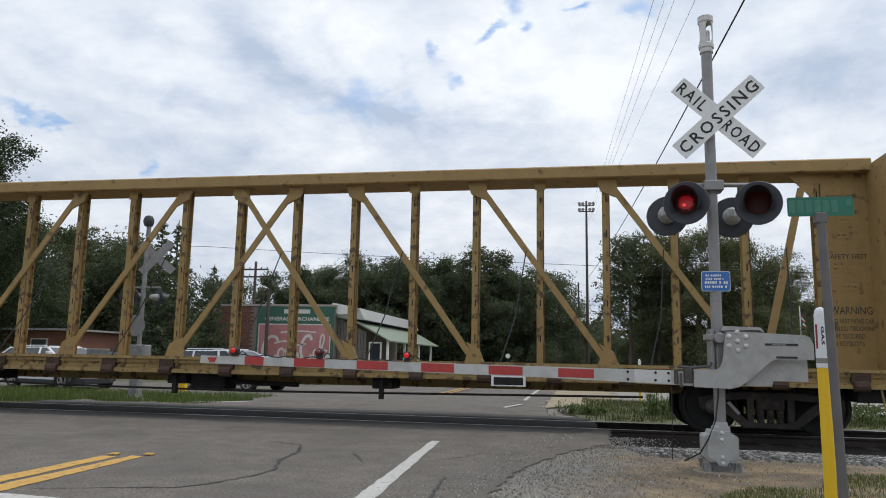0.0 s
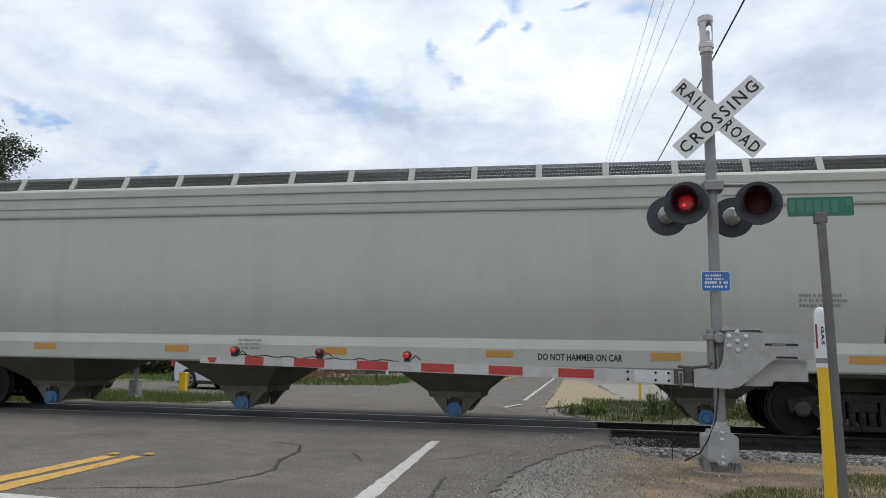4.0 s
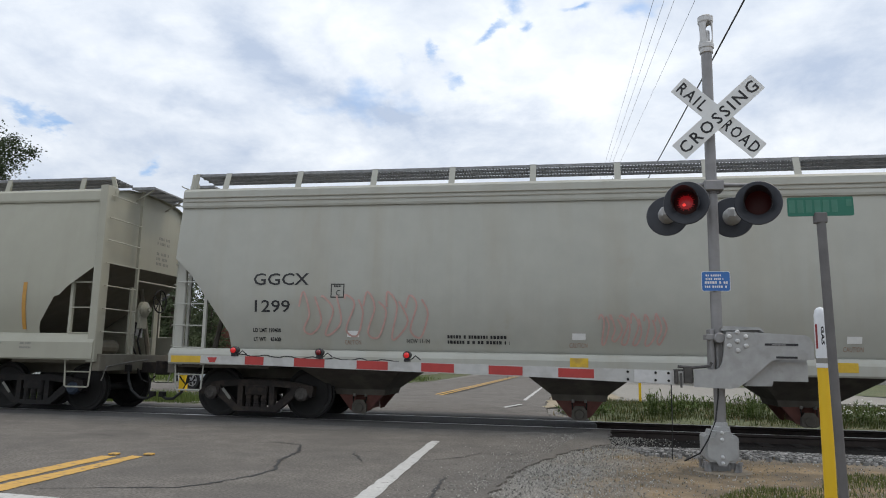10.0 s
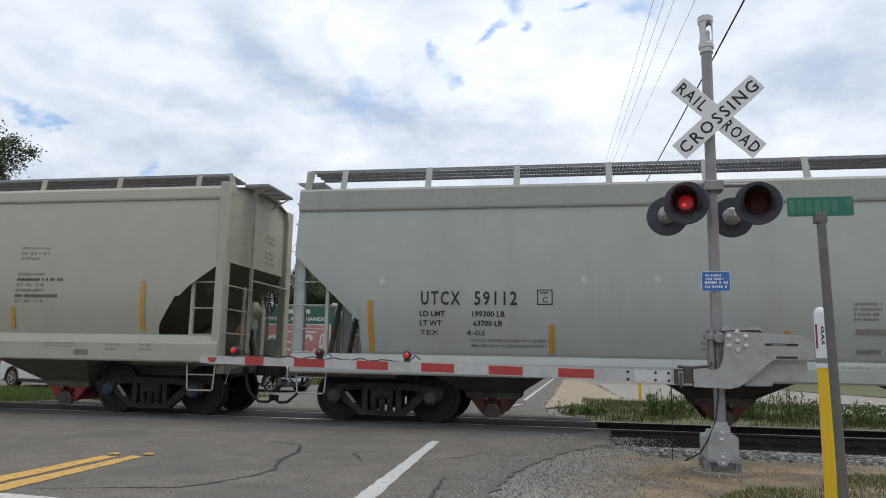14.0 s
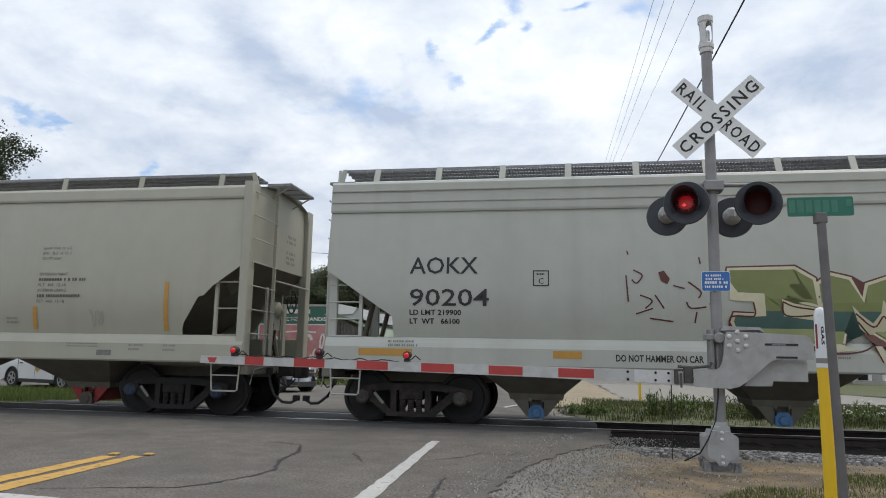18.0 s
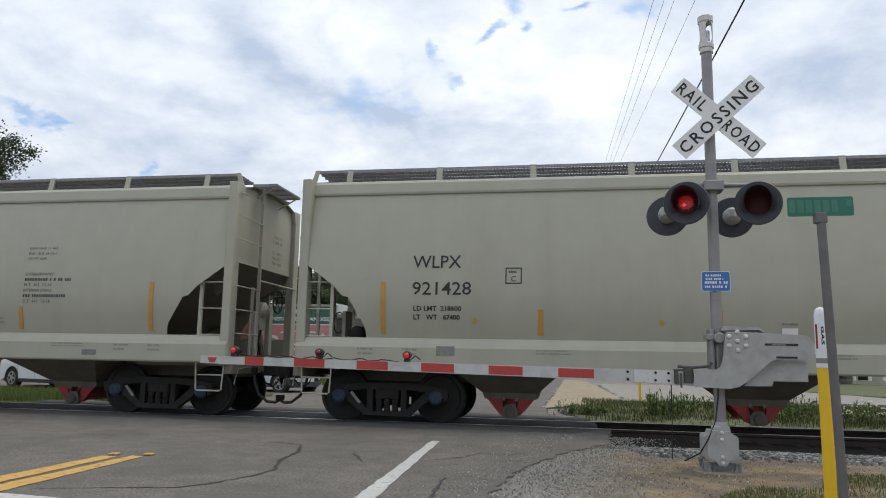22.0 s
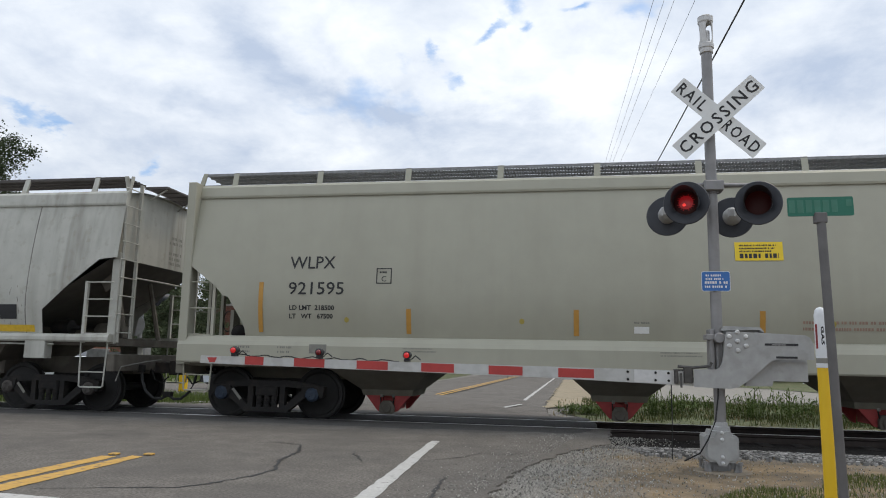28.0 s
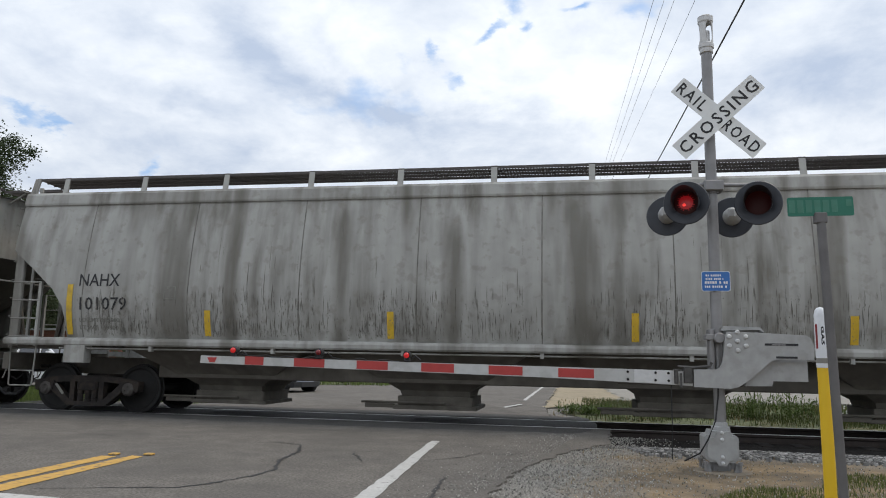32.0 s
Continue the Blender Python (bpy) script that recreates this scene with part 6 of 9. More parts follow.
# ---- ground, road and track ----
def leafy(name, rgb, spread=0.35, rough=0.7, through_light=0.0, tint=(1.5, 1.0, 0.6)):
    """Foliage: each leaf or blade takes its own shade of one green."""
    m = bpy.data.materials.new(name)
    m.use_nodes = True
    t = m.node_tree
    b = t.nodes["Principled BSDF"]
    b.inputs["Roughness"].default_value = rough
    b.inputs["Specular IOR Level"].default_value = 0.2
    ge, x = t.nodes.new("ShaderNodeNewGeometry"), t.nodes.new("ShaderNodeMix")
    x.data_type = "RGBA"
    x.inputs[6].default_value = (*[c * (1 - spread) for c in rgb], 1)
    x.inputs[7].default_value = (rgb[0] * (1 + spread * tint[0]), rgb[1] * (1 + spread * tint[1]), rgb[2] * (1 + spread * tint[2]), 1)
    t.links.new(ge.outputs["Random Per Island"], x.inputs[0])
    t.links.new(x.outputs[2], b.inputs["Base Color"])
    if through_light:
        tr, mx = t.nodes.new("ShaderNodeBsdfTranslucent"), t.nodes.new("ShaderNodeMixShader")
        mx.inputs[0].default_value = through_light
        t.links.new(x.outputs[2], tr.inputs["Color"])
        t.links.new(b.outputs[0], mx.inputs[1])
        t.links.new(tr.outputs[0], mx.inputs[2])
        t.links.new(mx.outputs[0], t.nodes["Material Output"].inputs["Surface"])
    return m


def soil(name):
    """Roadside ground: grey crushed stone by the road and the track, turning into tan sand and dirt away from them."""
    m = paint(name, (0.275, 0.21, 0.135), 0.98, vary=0.28, grain=22.0, bump=1.0, bump_scale=55.0, patch=0.85, patch_rgb=(0.125, 0.104, 0.08), patch_scale=1.9, patch_at=0.36, patch_soft=0.22)
    t = m.node_tree
    b = t.nodes["Principled BSDF"]
    b.inputs["Specular IOR Level"].default_value = 0.15
    sand = b.inputs["Base Color"].links[0].from_socket
    co, sp = t.nodes.new("ShaderNodeTexCoord"), t.nodes.new("ShaderNodeSeparateXYZ")
    t.links.new(co.outputs["Object"], sp.inputs[0])

    def noise_of(scale, detail):
        n = t.nodes.new("ShaderNodeTexNoise")
        n.inputs["Scale"].default_value, n.inputs["Detail"].default_value = scale, detail
        t.links.new(co.outputs["Object"], n.inputs["Vector"])
        return n.outputs["Fac"]

    def calc(op, a, c):
        n = t.nodes.new("ShaderNodeMath")
        n.operation = op
        for k, v in enumerate((a, c)):
            if hasattr(v, "links"):
                t.links.new(v, n.inputs[k])
            else:
                n.inputs[k].default_value = v
        return n.outputs[0]

    def span(v, lo, hi):
        n = t.nodes.new("ShaderNodeMapRange")
        n.inputs["From Min"].default_value, n.inputs["From Max"].default_value = lo, hi
        t.links.new(v, n.inputs["Value"])
        return n.outputs["Result"]

    wob = calc("MULTIPLY", calc("SUBTRACT", noise_of(1.3, 5.0), 0.5), 2.6)
    away = calc("ADD", calc("SUBTRACT", sp.outputs[0], calc("MULTIPLY", sp.outputs[1], 0.12)), wob)
    off_track = calc("ADD", calc("MULTIPLY", sp.outputs[1], -1.0), wob)
    fac = calc("MULTIPLY", span(away, 0.5, 1.5), span(off_track, 3.3, 4.6))
    stone, mixed = t.nodes.new("ShaderNodeMix"), t.nodes.new("ShaderNodeMix")
    stone.data_type = mixed.data_type = "RGBA"
    stone.inputs[6].default_value, stone.inputs[7].default_value = (0.12, 0.113, 0.102, 1), (0.30, 0.285, 0.26, 1)
    t.links.new(span(noise_of(60.0, 4.0), 0.35, 0.65), stone.inputs[0])
    t.links.new(fac, mixed.inputs[0])
    t.links.new(stone.outputs[2], mixed.inputs[6])
    t.links.new(sand, mixed.inputs[7])
    t.links.new(mixed.outputs[2], b.inputs["Base Color"])
    return m


ASPHALT = paint("worn grey asphalt", (0.178, 0.164, 0.147), 0.95, vary=0.45, grain=38.0, bump=0.9, bump_scale=110.0, patch=0.55, patch_rgb=(0.105, 0.098, 0.09), patch_scale=0.8, patch_at=0.42, patch_soft=0.25)
ASPHALT.node_tree.nodes["Principled BSDF"].inputs["Specular IOR Level"].default_value = 0.2
# these two darker asphalts hold the shade under the train in their color
ASPHALT_SHADE = paint("asphalt toned for the train's shade", (0.085, 0.08, 0.075), 0.9, vary=0.4, grain=24.0, bump=0.5, bump_scale=110.0, patch=0.7, patch_rgb=(0.05, 0.048, 0.046), patch_scale=1.1, patch_at=0.45, patch_soft=0.2)
ASPHALT_DARK = paint("dark asphalt with the train's shade toned in", (0.05, 0.049, 0.05), 0.85, vary=0.3, grain=30.0, bump=0.5, bump_scale=120.0)
TAR = paint("tar crack filler", (0.028, 0.027, 0.027), 0.7, vary=0.2)
DIRT = soil("sandy gravelly dirt")
SAND = paint("pale sand", (0.30, 0.25, 0.17), 0.97, vary=0.2, grain=6.0, bump=0.6, bump_scale=25.0, patch=0.4, patch_rgb=(0.2, 0.16, 0.1), patch_scale=1.2, patch_at=0.5)
LOT = paint("pale gravel lot", (0.25, 0.235, 0.205), 0.95, vary=0.15, grain=10.0, bump=0.4, bump_scale=60.0)
MEADOW = paint("rough grass ground", (0.095, 0.11, 0.045), 0.97, vary=0.35, grain=5.0, bump=0.8, bump_scale=30.0, patch=0.6, patch_rgb=(0.14, 0.115, 0.06), patch_scale=0.8, patch_at=0.55)
# near black: oil stain, and the shade below the train put into the color
BALLAST = paint("ballast bed darkened by oil and toned-in shade", (0.032, 0.029, 0.027), 0.95, vary=0.35, grain=28.0, bump=1.0, bump_scale=45.0)
BALLAST.node_tree.nodes["Principled BSDF"].inputs["Specular IOR Level"].default_value = 0.1
STONE = leafy("ballast stone", (0.215, 0.212, 0.206), 0.55, 0.9, 0.0, (1, 1, 1))
GRIT = leafy("loose grit", (0.29, 0.28, 0.255), 0.6, 0.95, 0.0, (1, 1, 1))
LINE_WHITE = paint("worn white road paint", (0.47, 0.465, 0.445), 0.85, vary=0.16, grain=26.0, patch=0.7, patch_rgb=(0.2, 0.19, 0.18), patch_scale=11.0, patch_at=0.57)
LINE_YELLOW = paint("worn yellow road paint", (0.52, 0.31, 0.075), 0.85, vary=0.15, grain=20.0, patch=0.75, patch_rgb=(0.17, 0.14, 0.10), patch_scale=11.0, patch_at=0.57)
RAIL_STEEL = paint("rusty rail steel", (0.034, 0.025, 0.021), 0.75, 0.2, vary=0.25, grain=10.0)
RAIL_TOP = paint("worn rail head", (0.45, 0.44, 0.43), 0.32, 0.9, vary=0.15)
TIE_WOOD = paint("creosoted tie wood", (0.022, 0.018, 0.015), 0.9, vary=0.3, grain=10.0)
VERGE = leafy("verge grass blades", (0.098, 0.145, 0.045), 0.4, 0.7, 0.35)
VERGE_DARK = leafy("shaggy verge grass", (0.066, 0.09, 0.034), 0.5, 0.8, 0.28)
GRASS = leafy("grass blades", (0.10, 0.135, 0.045), 0.4, 0.7, 0.35)
WEED = leafy("weed leaves", (0.08, 0.125, 0.04), 0.4, 0.7, 0.3)
DRY = leafy("dry stalks", (0.20, 0.16, 0.08), 0.4)
PETAL = leafy("white flower heads", (0.7, 0.7, 0.66), 0.1)


def land(x, y):
    """Height of the bare ground: level with the rails by the crossing, a little lower beyond."""
    d = abs(y)
    bed = 0.0 if d < 1.9 else min(1.0, (d - 1.9) / 1.6)
    z = -0.20 + bed * 0.19 if y < 0 else -0.20 + bed * 0.03
    bumpy = 0.012 * noise.noise((x * 0.6, y * 0.6, 0.3)) if abs(x) < 60 and -14 < y < 30 else 0.0
    return z + bumpy


gx = [-900, -300, -120, -60] + [-40 + 1.0 * i for i in range(81)] + [60, 120, 300, 900]
gy = [-300, -80, -30, -20] + [-14 + 0.5 * i for i in range(49)] + [12, 14, 17, 20, 25, 30, 40, 60, 90, 150, 400, 1500]
solid("ground", Geo().grid([[(x, y, land(x, y) - 0.012) for y in gy] for x in gx]), DIRT, "sandy dirt ground reaching the horizon", kind="structure", smooth=True)


def sheet(name, outline, z, material, label, rough_edge=0.0, seed=1, thick=0.0, step=0.35):
    """A flat patch with an uneven outline, laid on the ground; z a height or a rule for it."""
    r = random.Random(seed)
    pts = []
    n = len(outline)
    for i in range(n):
        a, b = Vector(outline[i]), Vector(outline[(i + 1) % n])
        k = max(1, int((b - a).length / step)) if rough_edge else 1
        k = min(k, 60)
        for j in range(k):
            q = a.lerp(b, j / k)
            pts.append((q.x + r.uniform(-1, 1) * rough_edge, q.y + r.uniform(-1, 1) * rough_edge))
    g = Geo()
    n = len(pts)
    zz = [z(*p) if callable(z) else z for p in pts]
    g.add([(p[0], p[1], h) for p, h in zip(pts, zz)], [tuple(range(n))])
    if thick:
        g.add([(p[0], p[1], h) for p, h in zip(pts, zz)] + [(p[0], p[1], h - thick) for p, h in zip(pts, zz)], [(i, (i + 1) % n, (i + 1) % n + n, i + n) for i in range(n)])
    return solid(name, g, material, label, kind="structure")


# the road: near approach, the crossing between the rails, and the far side with its junction
sheet("road_near", [(-30, -60), (-0.2, -60), (-0.75, -7.7), (-0.6, -5.9), (-0.1, -4.2), (0.45, -3.1), (0.55, -0.86), (-30, -0.86)], 0.0, ASPHALT, "worn grey asphalt road leading to the crossing", 0.045, 3, 0.03, 0.12)
sheet("road_crossing", [(-12.6, -0.62), (0.35, -0.62), (0.35, 0.62), (-12.6, 0.62)], 0.004, ASPHALT_DARK, "dark asphalt between the rails", 0.02, 4, 0.2)
sheet("road_far", [(-12.6, 0.88), (0.2, 0.88), (-0.6, 3.2), (-0.95, 8), (-0.9, 40), (-1.2, 140), (-7.9, 140), (-8.2, 30), (-9.5, 21), (-13, 17.5), (-60, 17.0), (-60, 8.9), (-14, 8.3), (-9.6, 6.9), (-8.9, 5.6), (-9.6, 4.2), (-12.6, 3.4)],
      lambda x, y: -0.002 if y < 1 else -0.05 if y < 3.5 else -0.10 if y < 7.2 else -0.15, ASPHALT, "asphalt road and side street beyond the tracks", 0.04, 5, 0.1)
# dark sheets along the rails, painted as the shade the train throws there
for y, s in ((-0.74, -1), (0.74, 1)):
    sheet("tyre_stain", [(-12.4, y + s * 0.16), (0.3, y + s * 0.16), (0.1, y + s * 1.0), (-3.0, y + s * 1.25), (-7.5, y + s * 1.0), (-12.4, y + s * 1.1)], (0.004 if s < 0 else 0.006), ASPHALT_SHADE, "asphalt strip beside the rail, colored dark as the train's shade", 0.06, 8)
for y in (-0.755, 0.755):
    g = Geo().prism([(y + 0.036, -0.006), (y + 0.036, -0.04), (y + 0.01, -0.06), (y + 0.01, -0.14), (y + 0.07, -0.17), (y - 0.07, -0.17), (y - 0.01, -0.14), (y - 0.01, -0.06), (y - 0.036, -0.04), (y - 0.036, -0.006)], -420, 90, "x")
    rail = solid("rail", g, RAIL_STEEL, "rusty steel rail with a polished head", "rail", "rails of the track")
    part("rail_head", Geo().prism([(y - 0.034, -0.006), (y - 0.03, 0.0), (y + 0.03, 0.0), (y + 0.034, -0.006)], -420, 90, "x"), RAIL_TOP, rail, "polished running surface")
g = Geo().prism([(-2.6, -0.23), (-1.9, -0.165), (-1.2, -0.150), (1.2, -0.150), (1.9, -0.165), (2.6, -0.23)], 0.56, 90, "x")
g.prism([(-2.6, -0.23), (-1.9, -0.165), (-1.2, -0.150), (1.2, -0.150), (1.9, -0.165), (2.6, -0.23)], -420, -12.7, "x")
solid("ballast", g, BALLAST, "ballast bed under the track, colored dark for oil and shade", kind="structure")
tie = Geo().box(-0.11, 0.11, -1.3, 1.3, -0.30, -0.135, 0.02).mesh("tie", TIE_WOOD)
track = thing("railroad_ties", "dark creosoted wooden ties under the rails", "tie", kind="structure")
for i in range(60):
    part("tie", tie, TIE_WOOD, track, "", (0.9 + i * 0.53, 0, 0))
for i in range(30):
    part("tie", tie, TIE_WOOD, track, "", (-13.1 - i * 0.53, 0, 0))


def stones(name, places, size, material, label, seed):
    """Loose angular stones, each a squashed and jittered eight-corner lump."""
    r = random.Random(seed)
    g = Geo()
    for x, y, z in places:
        s = size * r.uniform(0.5, 1.35)
        a = r.uniform(0, 6.28)
        c, d = math.cos(a), math.sin(a)
        pts = []
        for u in (-1, 1):
            for v in (-1, 1):
                for w in (-1, 1):
                    px, py, pz = u * s * r.uniform(0.4, 0.85), v * s * r.uniform(0.4, 0.8), w * s * r.uniform(0.45, 0.9)
                    pts.append((x + px * c - py * d, y + px * d + py * c, z + pz + s * 0.3))
        g.add(pts, [(0, 1, 3, 2), (4, 6, 7, 5), (0, 4, 5, 1), (2, 3, 7, 6), (0, 2, 6, 4), (1, 5, 7, 3)])
    return solid(name, g, material, label, "", kind="stuff")


r = random.Random(7)
pl = []
for i in range(17000):
    x = 0.35 + 9.5 * r.random() ** 1.3
    y = -r.triangular(1.9, 4.4, 3.0)
    if x > 0.6 - 0.2 * (y + 3.0):
        pl.append((x, y, -0.165 if y > -1.9 else land(x, y) - 0.012))
stones("ballast_stones", pl, 0.030, STONE, "loose pale grey ballast stones along the rail", 3)
pl = [(r.uniform(0.4, 9), r.uniform(0.9, 2.6), -0.17) for i in range(1500)]
stones("far_ballast_stones", pl, 0.036, STONE, "loose grey ballast stones beyond the rails", 4)
pl = []
for i in range(8500):
    y = r.uniform(-9.0, -2.0)
    x = r.gauss(-0.2 + 0.16 * (y + 6), 0.45)
    pl.append((x, y, (0.0 if x < -0.6 + 0.16 * (y + 6) else -0.014)))
stones("road_grit", pl, 0.0065, GRIT, "loose grit along the broken road edge", 5)
pl = [(r.uniform(-0.4, 6), r.uniform(-8.5, -3.2), -0.018) for i in range(4500)]
stones("dirt_pebbles", pl, 0.0075, GRIT, "small pebbles scattered on the dirt", 6)
sheet("sand_shoulder", [(-0.9, 7.0), (0.6, 9.5), (1.6, 14), (1.3, 24), (0.5, 40), (-0.9, 40)], -0.148, SAND, "pale sandy road shoulder", 0.12, 10)
sheet("gravel_lot", [(1.6, 12.0), (8, 14.2), (40, 14.6), (40, 19), (14, 18.5), (9, 32), (1.2, 32)], -0.152, LOT, "pale gravel lot beyond the tracks", 0.2, 11)
sheet("verge_far_right", [(0.3, 2.7), (-0.3, 5.5), (0.2, 8.0), (1.6, 11.0), (8, 13.0), (60, 13.6), (60, 2.6)], -0.156, MEADOW, "rough grass verge beyond the tracks", 0.15, 12)
sheet("lawn", [(9.5, 32), (14.5, 19), (60, 19.5), (70, 60), (8, 60)], -0.155, MEADOW, "mown lawn by the house", 0.2, 13)
sheet("verge_far_left", [(-12.4, 2.6), (-9.4, 4.7), (-9.1, 5.6), (-9.9, 6.6), (-14, 8.0), (-60, 8.6), (-60, 2.3)], -0.156, MEADOW, "grass strip between track and side street", 0.15, 14)
sheet("verge_store", [(-13, 18.0), (-9.7, 21.6), (-8.6, 30), (-9.5, 60), (-60, 60), (-60, 17.6)], -0.158, MEADOW, "weedy verge before the store", 0.15, 15)


def blades(name, places, h, w, material, label, seed, lean=0.5):
    r = random.Random(seed)
    g = Geo()
    for x, y, z in places:
        a, b = r.uniform(0, 6.28), r.uniform(0, 6.28)
        hh, l = h * r.uniform(0.45, 1.25), lean * h * r.random()
        dx, dy = math.cos(a) * w, math.sin(a) * w
        mx, my = x + math.cos(b) * l * 0.35, y + math.sin(b) * l * 0.35
        tx, ty = x + math.cos(b) * l, y + math.sin(b) * l
        g.add([(x - dx, y - dy, z), (x + dx, y + dy, z), (mx + dx * 0.7, my + dy * 0.7, z + hh * 0.6), (mx - dx * 0.7, my - dy * 0.7, z + hh * 0.6), (tx, ty, z + hh)], [(0, 1, 2, 3), (3, 2, 4)])
    return solid(name, g, material, label, "", kind="stuff")


def scatter(n, x0, x1, y0, y1, seed, z=-0.155, holes=0.35, scale=0.7):
    r = random.Random(seed)
    out = []
    while len(out) < n:
        x, y = r.uniform(x0, x1), r.uniform(y0, y1)
        if noise.noise((x * scale, y * scale, seed * 1.7)) > holes - 0.5 + r.uniform(-0.25, 0.25):
            out.append((x, y, z(x, y) if callable(z) else z))
    return out


near_z = lambda x, y: land(x, y) - 0.01
blades("near_grass", [p for p in scatter(46000, 0.8, 6.5, -8.6, -3.9, 3, near_z, 0.05) if p[1] < -6.95 + 0.925 * (p[0] - 1.25) + 0.2 * math.sin(p[0] * 5) and p[1] < -4.5], 0.042, 0.0035, GRASS, "short green grass at the roadside", 4)
blades("dry_grass", scatter(2600, -0.2, 7, -9, -3.4, 6, near_z, 0.5), 0.035, 0.003, DRY, "dry grass scraps on the dirt", 5, 1.2)
blades("verge_grass_left", scatter(22000, -28, -9.3, 2.9, 8.2, 8, -0.16, 0.15), 0.19, 0.008, VERGE, "green grass strip beyond the tracks", 6)
blades("verge_grass_right", scatter(24000, 0.2, 15, 3.0, 12.2, 9, -0.16, 0.25), 0.13, 0.006, VERGE_DARK, "green grass verge beyond the tracks", 7)
blades("verge_dry_right", scatter(1800, -0.6, 12, 2.6, 12.0, 10, -0.16, 0.45), 0.12, 0.006, DRY, "dry stalks in the verge", 8)
blades("store_verge_grass", scatter(5000, -24, -8.8, 19, 34, 11, -0.16, 0.3), 0.28, 0.02, VERGE, "weedy grass before the store", 9)


def weed_clump(x, y, h, w, seed, flowers=False):
    """A tall roadside weed: stems with many narrow leaves, some with white heads."""
    t = thing("weed_clump", "tall green roadside weeds" + (" with white flower heads" if flowers else " in rough grass"), "weed", "weeds of the verge", (x, y, -0.16))
    r = random.Random(seed)
    stem, leaf, head = Geo(), Geo(), Geo()
    for i in range(26):
        a, rr = r.uniform(0, 6.28), w * math.sqrt(r.random())
        bx, by = math.cos(a) * rr, math.sin(a) * rr
        hh = h * r.uniform(0.55, 1.1)
        tx, ty = bx + r.uniform(-0.15, 0.15), by + r.uniform(-0.15, 0.15)
        stem.tube([(bx, by, 0), ((bx + tx) / 2, (by + ty) / 2, hh * 0.6), (tx, ty, hh)], 0.006, 4, False)
        for k in range(16):
            u = r.uniform(0.1, 1.0)
            p = Vector((bx + (tx - bx) * u, by + (ty - by) * u, hh * u))
            d = Vector((r.uniform(-1, 1), r.uniform(-1, 1), r.uniform(-0.2, 0.7))).normalized() * r.uniform(0.08, 0.2)
            s = Vector((-d.y, d.x, 0)).normalized() * 0.018
            leaf.add([p, p + d * 0.5 + s, p + d, p + d * 0.5 - s], [(0, 1, 2, 3)])
        if flowers:
            if i % 2:
                continue
            for k in range(4):
                c = Vector((tx + r.uniform(-0.1, 0.1), ty + r.uniform(-0.1, 0.1), hh + r.uniform(-0.1, 0.05)))
                head.add([c + Vector((0.024 * math.cos(q), 0.024 * math.sin(q), 0.02 * math.sin(q * 2))) for q in (0, 1.57, 3.14, 4.71)] + [c + Vector((0, 0, 0.03))], [(0, 1, 4), (1, 2, 4), (2, 3, 4), (3, 0, 4)])
    tagged(part("stalk", stem, WEED, t), kind="stuff")
    tagged(part("foliage", leaf, WEED, t), kind="stuff")
    if flowers:
        tagged(part("flower", head, PETAL, t, "white flower heads"), kind="stuff")
    return t


for i, (x, y, h, w, fl) in enumerate(((2.0, 5.4, 0.62, 0.4, 0), (2.6, 6.2, 0.45, 0.5, 0), (4.0, 5.0, 0.6, 0.5, 0), (4.7, 5.6, 0.7, 0.6, 0), (-0.1, 5.3, 0.2, 0.4, 0), (0.5, 4.9, 0.2, 0.4, 0), (6.6, 4.6, 0.45, 0.6, 1), (7.6, 4.4, 0.5, 0.6, 1), (8.6, 5.0, 0.5, 0.7, 1),
                                   (5.6, 6.4, 0.5, 0.5, 0), (-11.2, 20.6, 0.5, 0.7, 1), (-10.0, 23.5, 0.5, 0.6, 0), (-12.5, 19.2, 0.6, 0.8, 1), (-9.9, 27.0, 0.4, 0.6, 0), (-15.5, 19.0, 0.5, 0.8, 0), (3.3, 8.4, 0.4, 0.5, 0))):
    weed_clump(x, y, h, w, 60 + i, bool(fl))


# road markings
def marking(name, pts, z, material, label, seed=1, edge=0.012, group="road markings"):
    r = random.Random(seed)
    out, n = [], len(pts)
    for i in range(n):
        a, b = Vector(pts[i]), Vector(pts[(i + 1) % n])
        k = min(80, max(1, int((b - a).length / 0.12)))
        out += [tuple(a.lerp(b, j / k) + Vector((r.uniform(-edge, edge), r.uniform(-edge, edge)))) for j in range(k)]
    return solid(name, Geo().add([(x, y, z) for x, y in out], [tuple(range(len(out)))]), material, label, "road marking", group)


marking("edge_line", [(-2.01, -3.68), (-1.89, -3.66), (-1.62, -8.2), (-1.35, -14), (-0.6, -58), (-0.75, -58), (-1.5, -14), (-1.79, -8.2)], 0.005, LINE_WHITE, "worn white edge line on the asphalt", 2)
marking("center_line", [(-4.92, -6.3), (-4.76, -6.35), (-4.64, -8.6), (-4.6, -14), (-4.3, -58), (-4.45, -58), (-4.82, -14), (-4.88, -8.6)], 0.005, LINE_YELLOW, "worn yellow double center line", 3)
marking("center_line", [(-5.22, -6.4), (-5.03, -6.42), (-4.96, -8.6), (-4.92, -14), (-4.62, -58), (-4.77, -58), (-5.16, -14), (-5.2, -8.6)], 0.005, LINE_YELLOW, "worn yellow double center line", 4)
marking("stop_line", [(-4.6, -8.62), (-2.0, -8.80), (-2.0, -9.15), (-4.6, -9.1)], 0.006, LINE_WHITE, "white stop line across the lane", 5)
marking("far_edge_line", [(-1.75, 10.5), (-1.63, 10.5), (-1.62, 45), (-1.74, 45)], -0.143, LINE_WHITE, "white edge line beyond the crossing", 6)
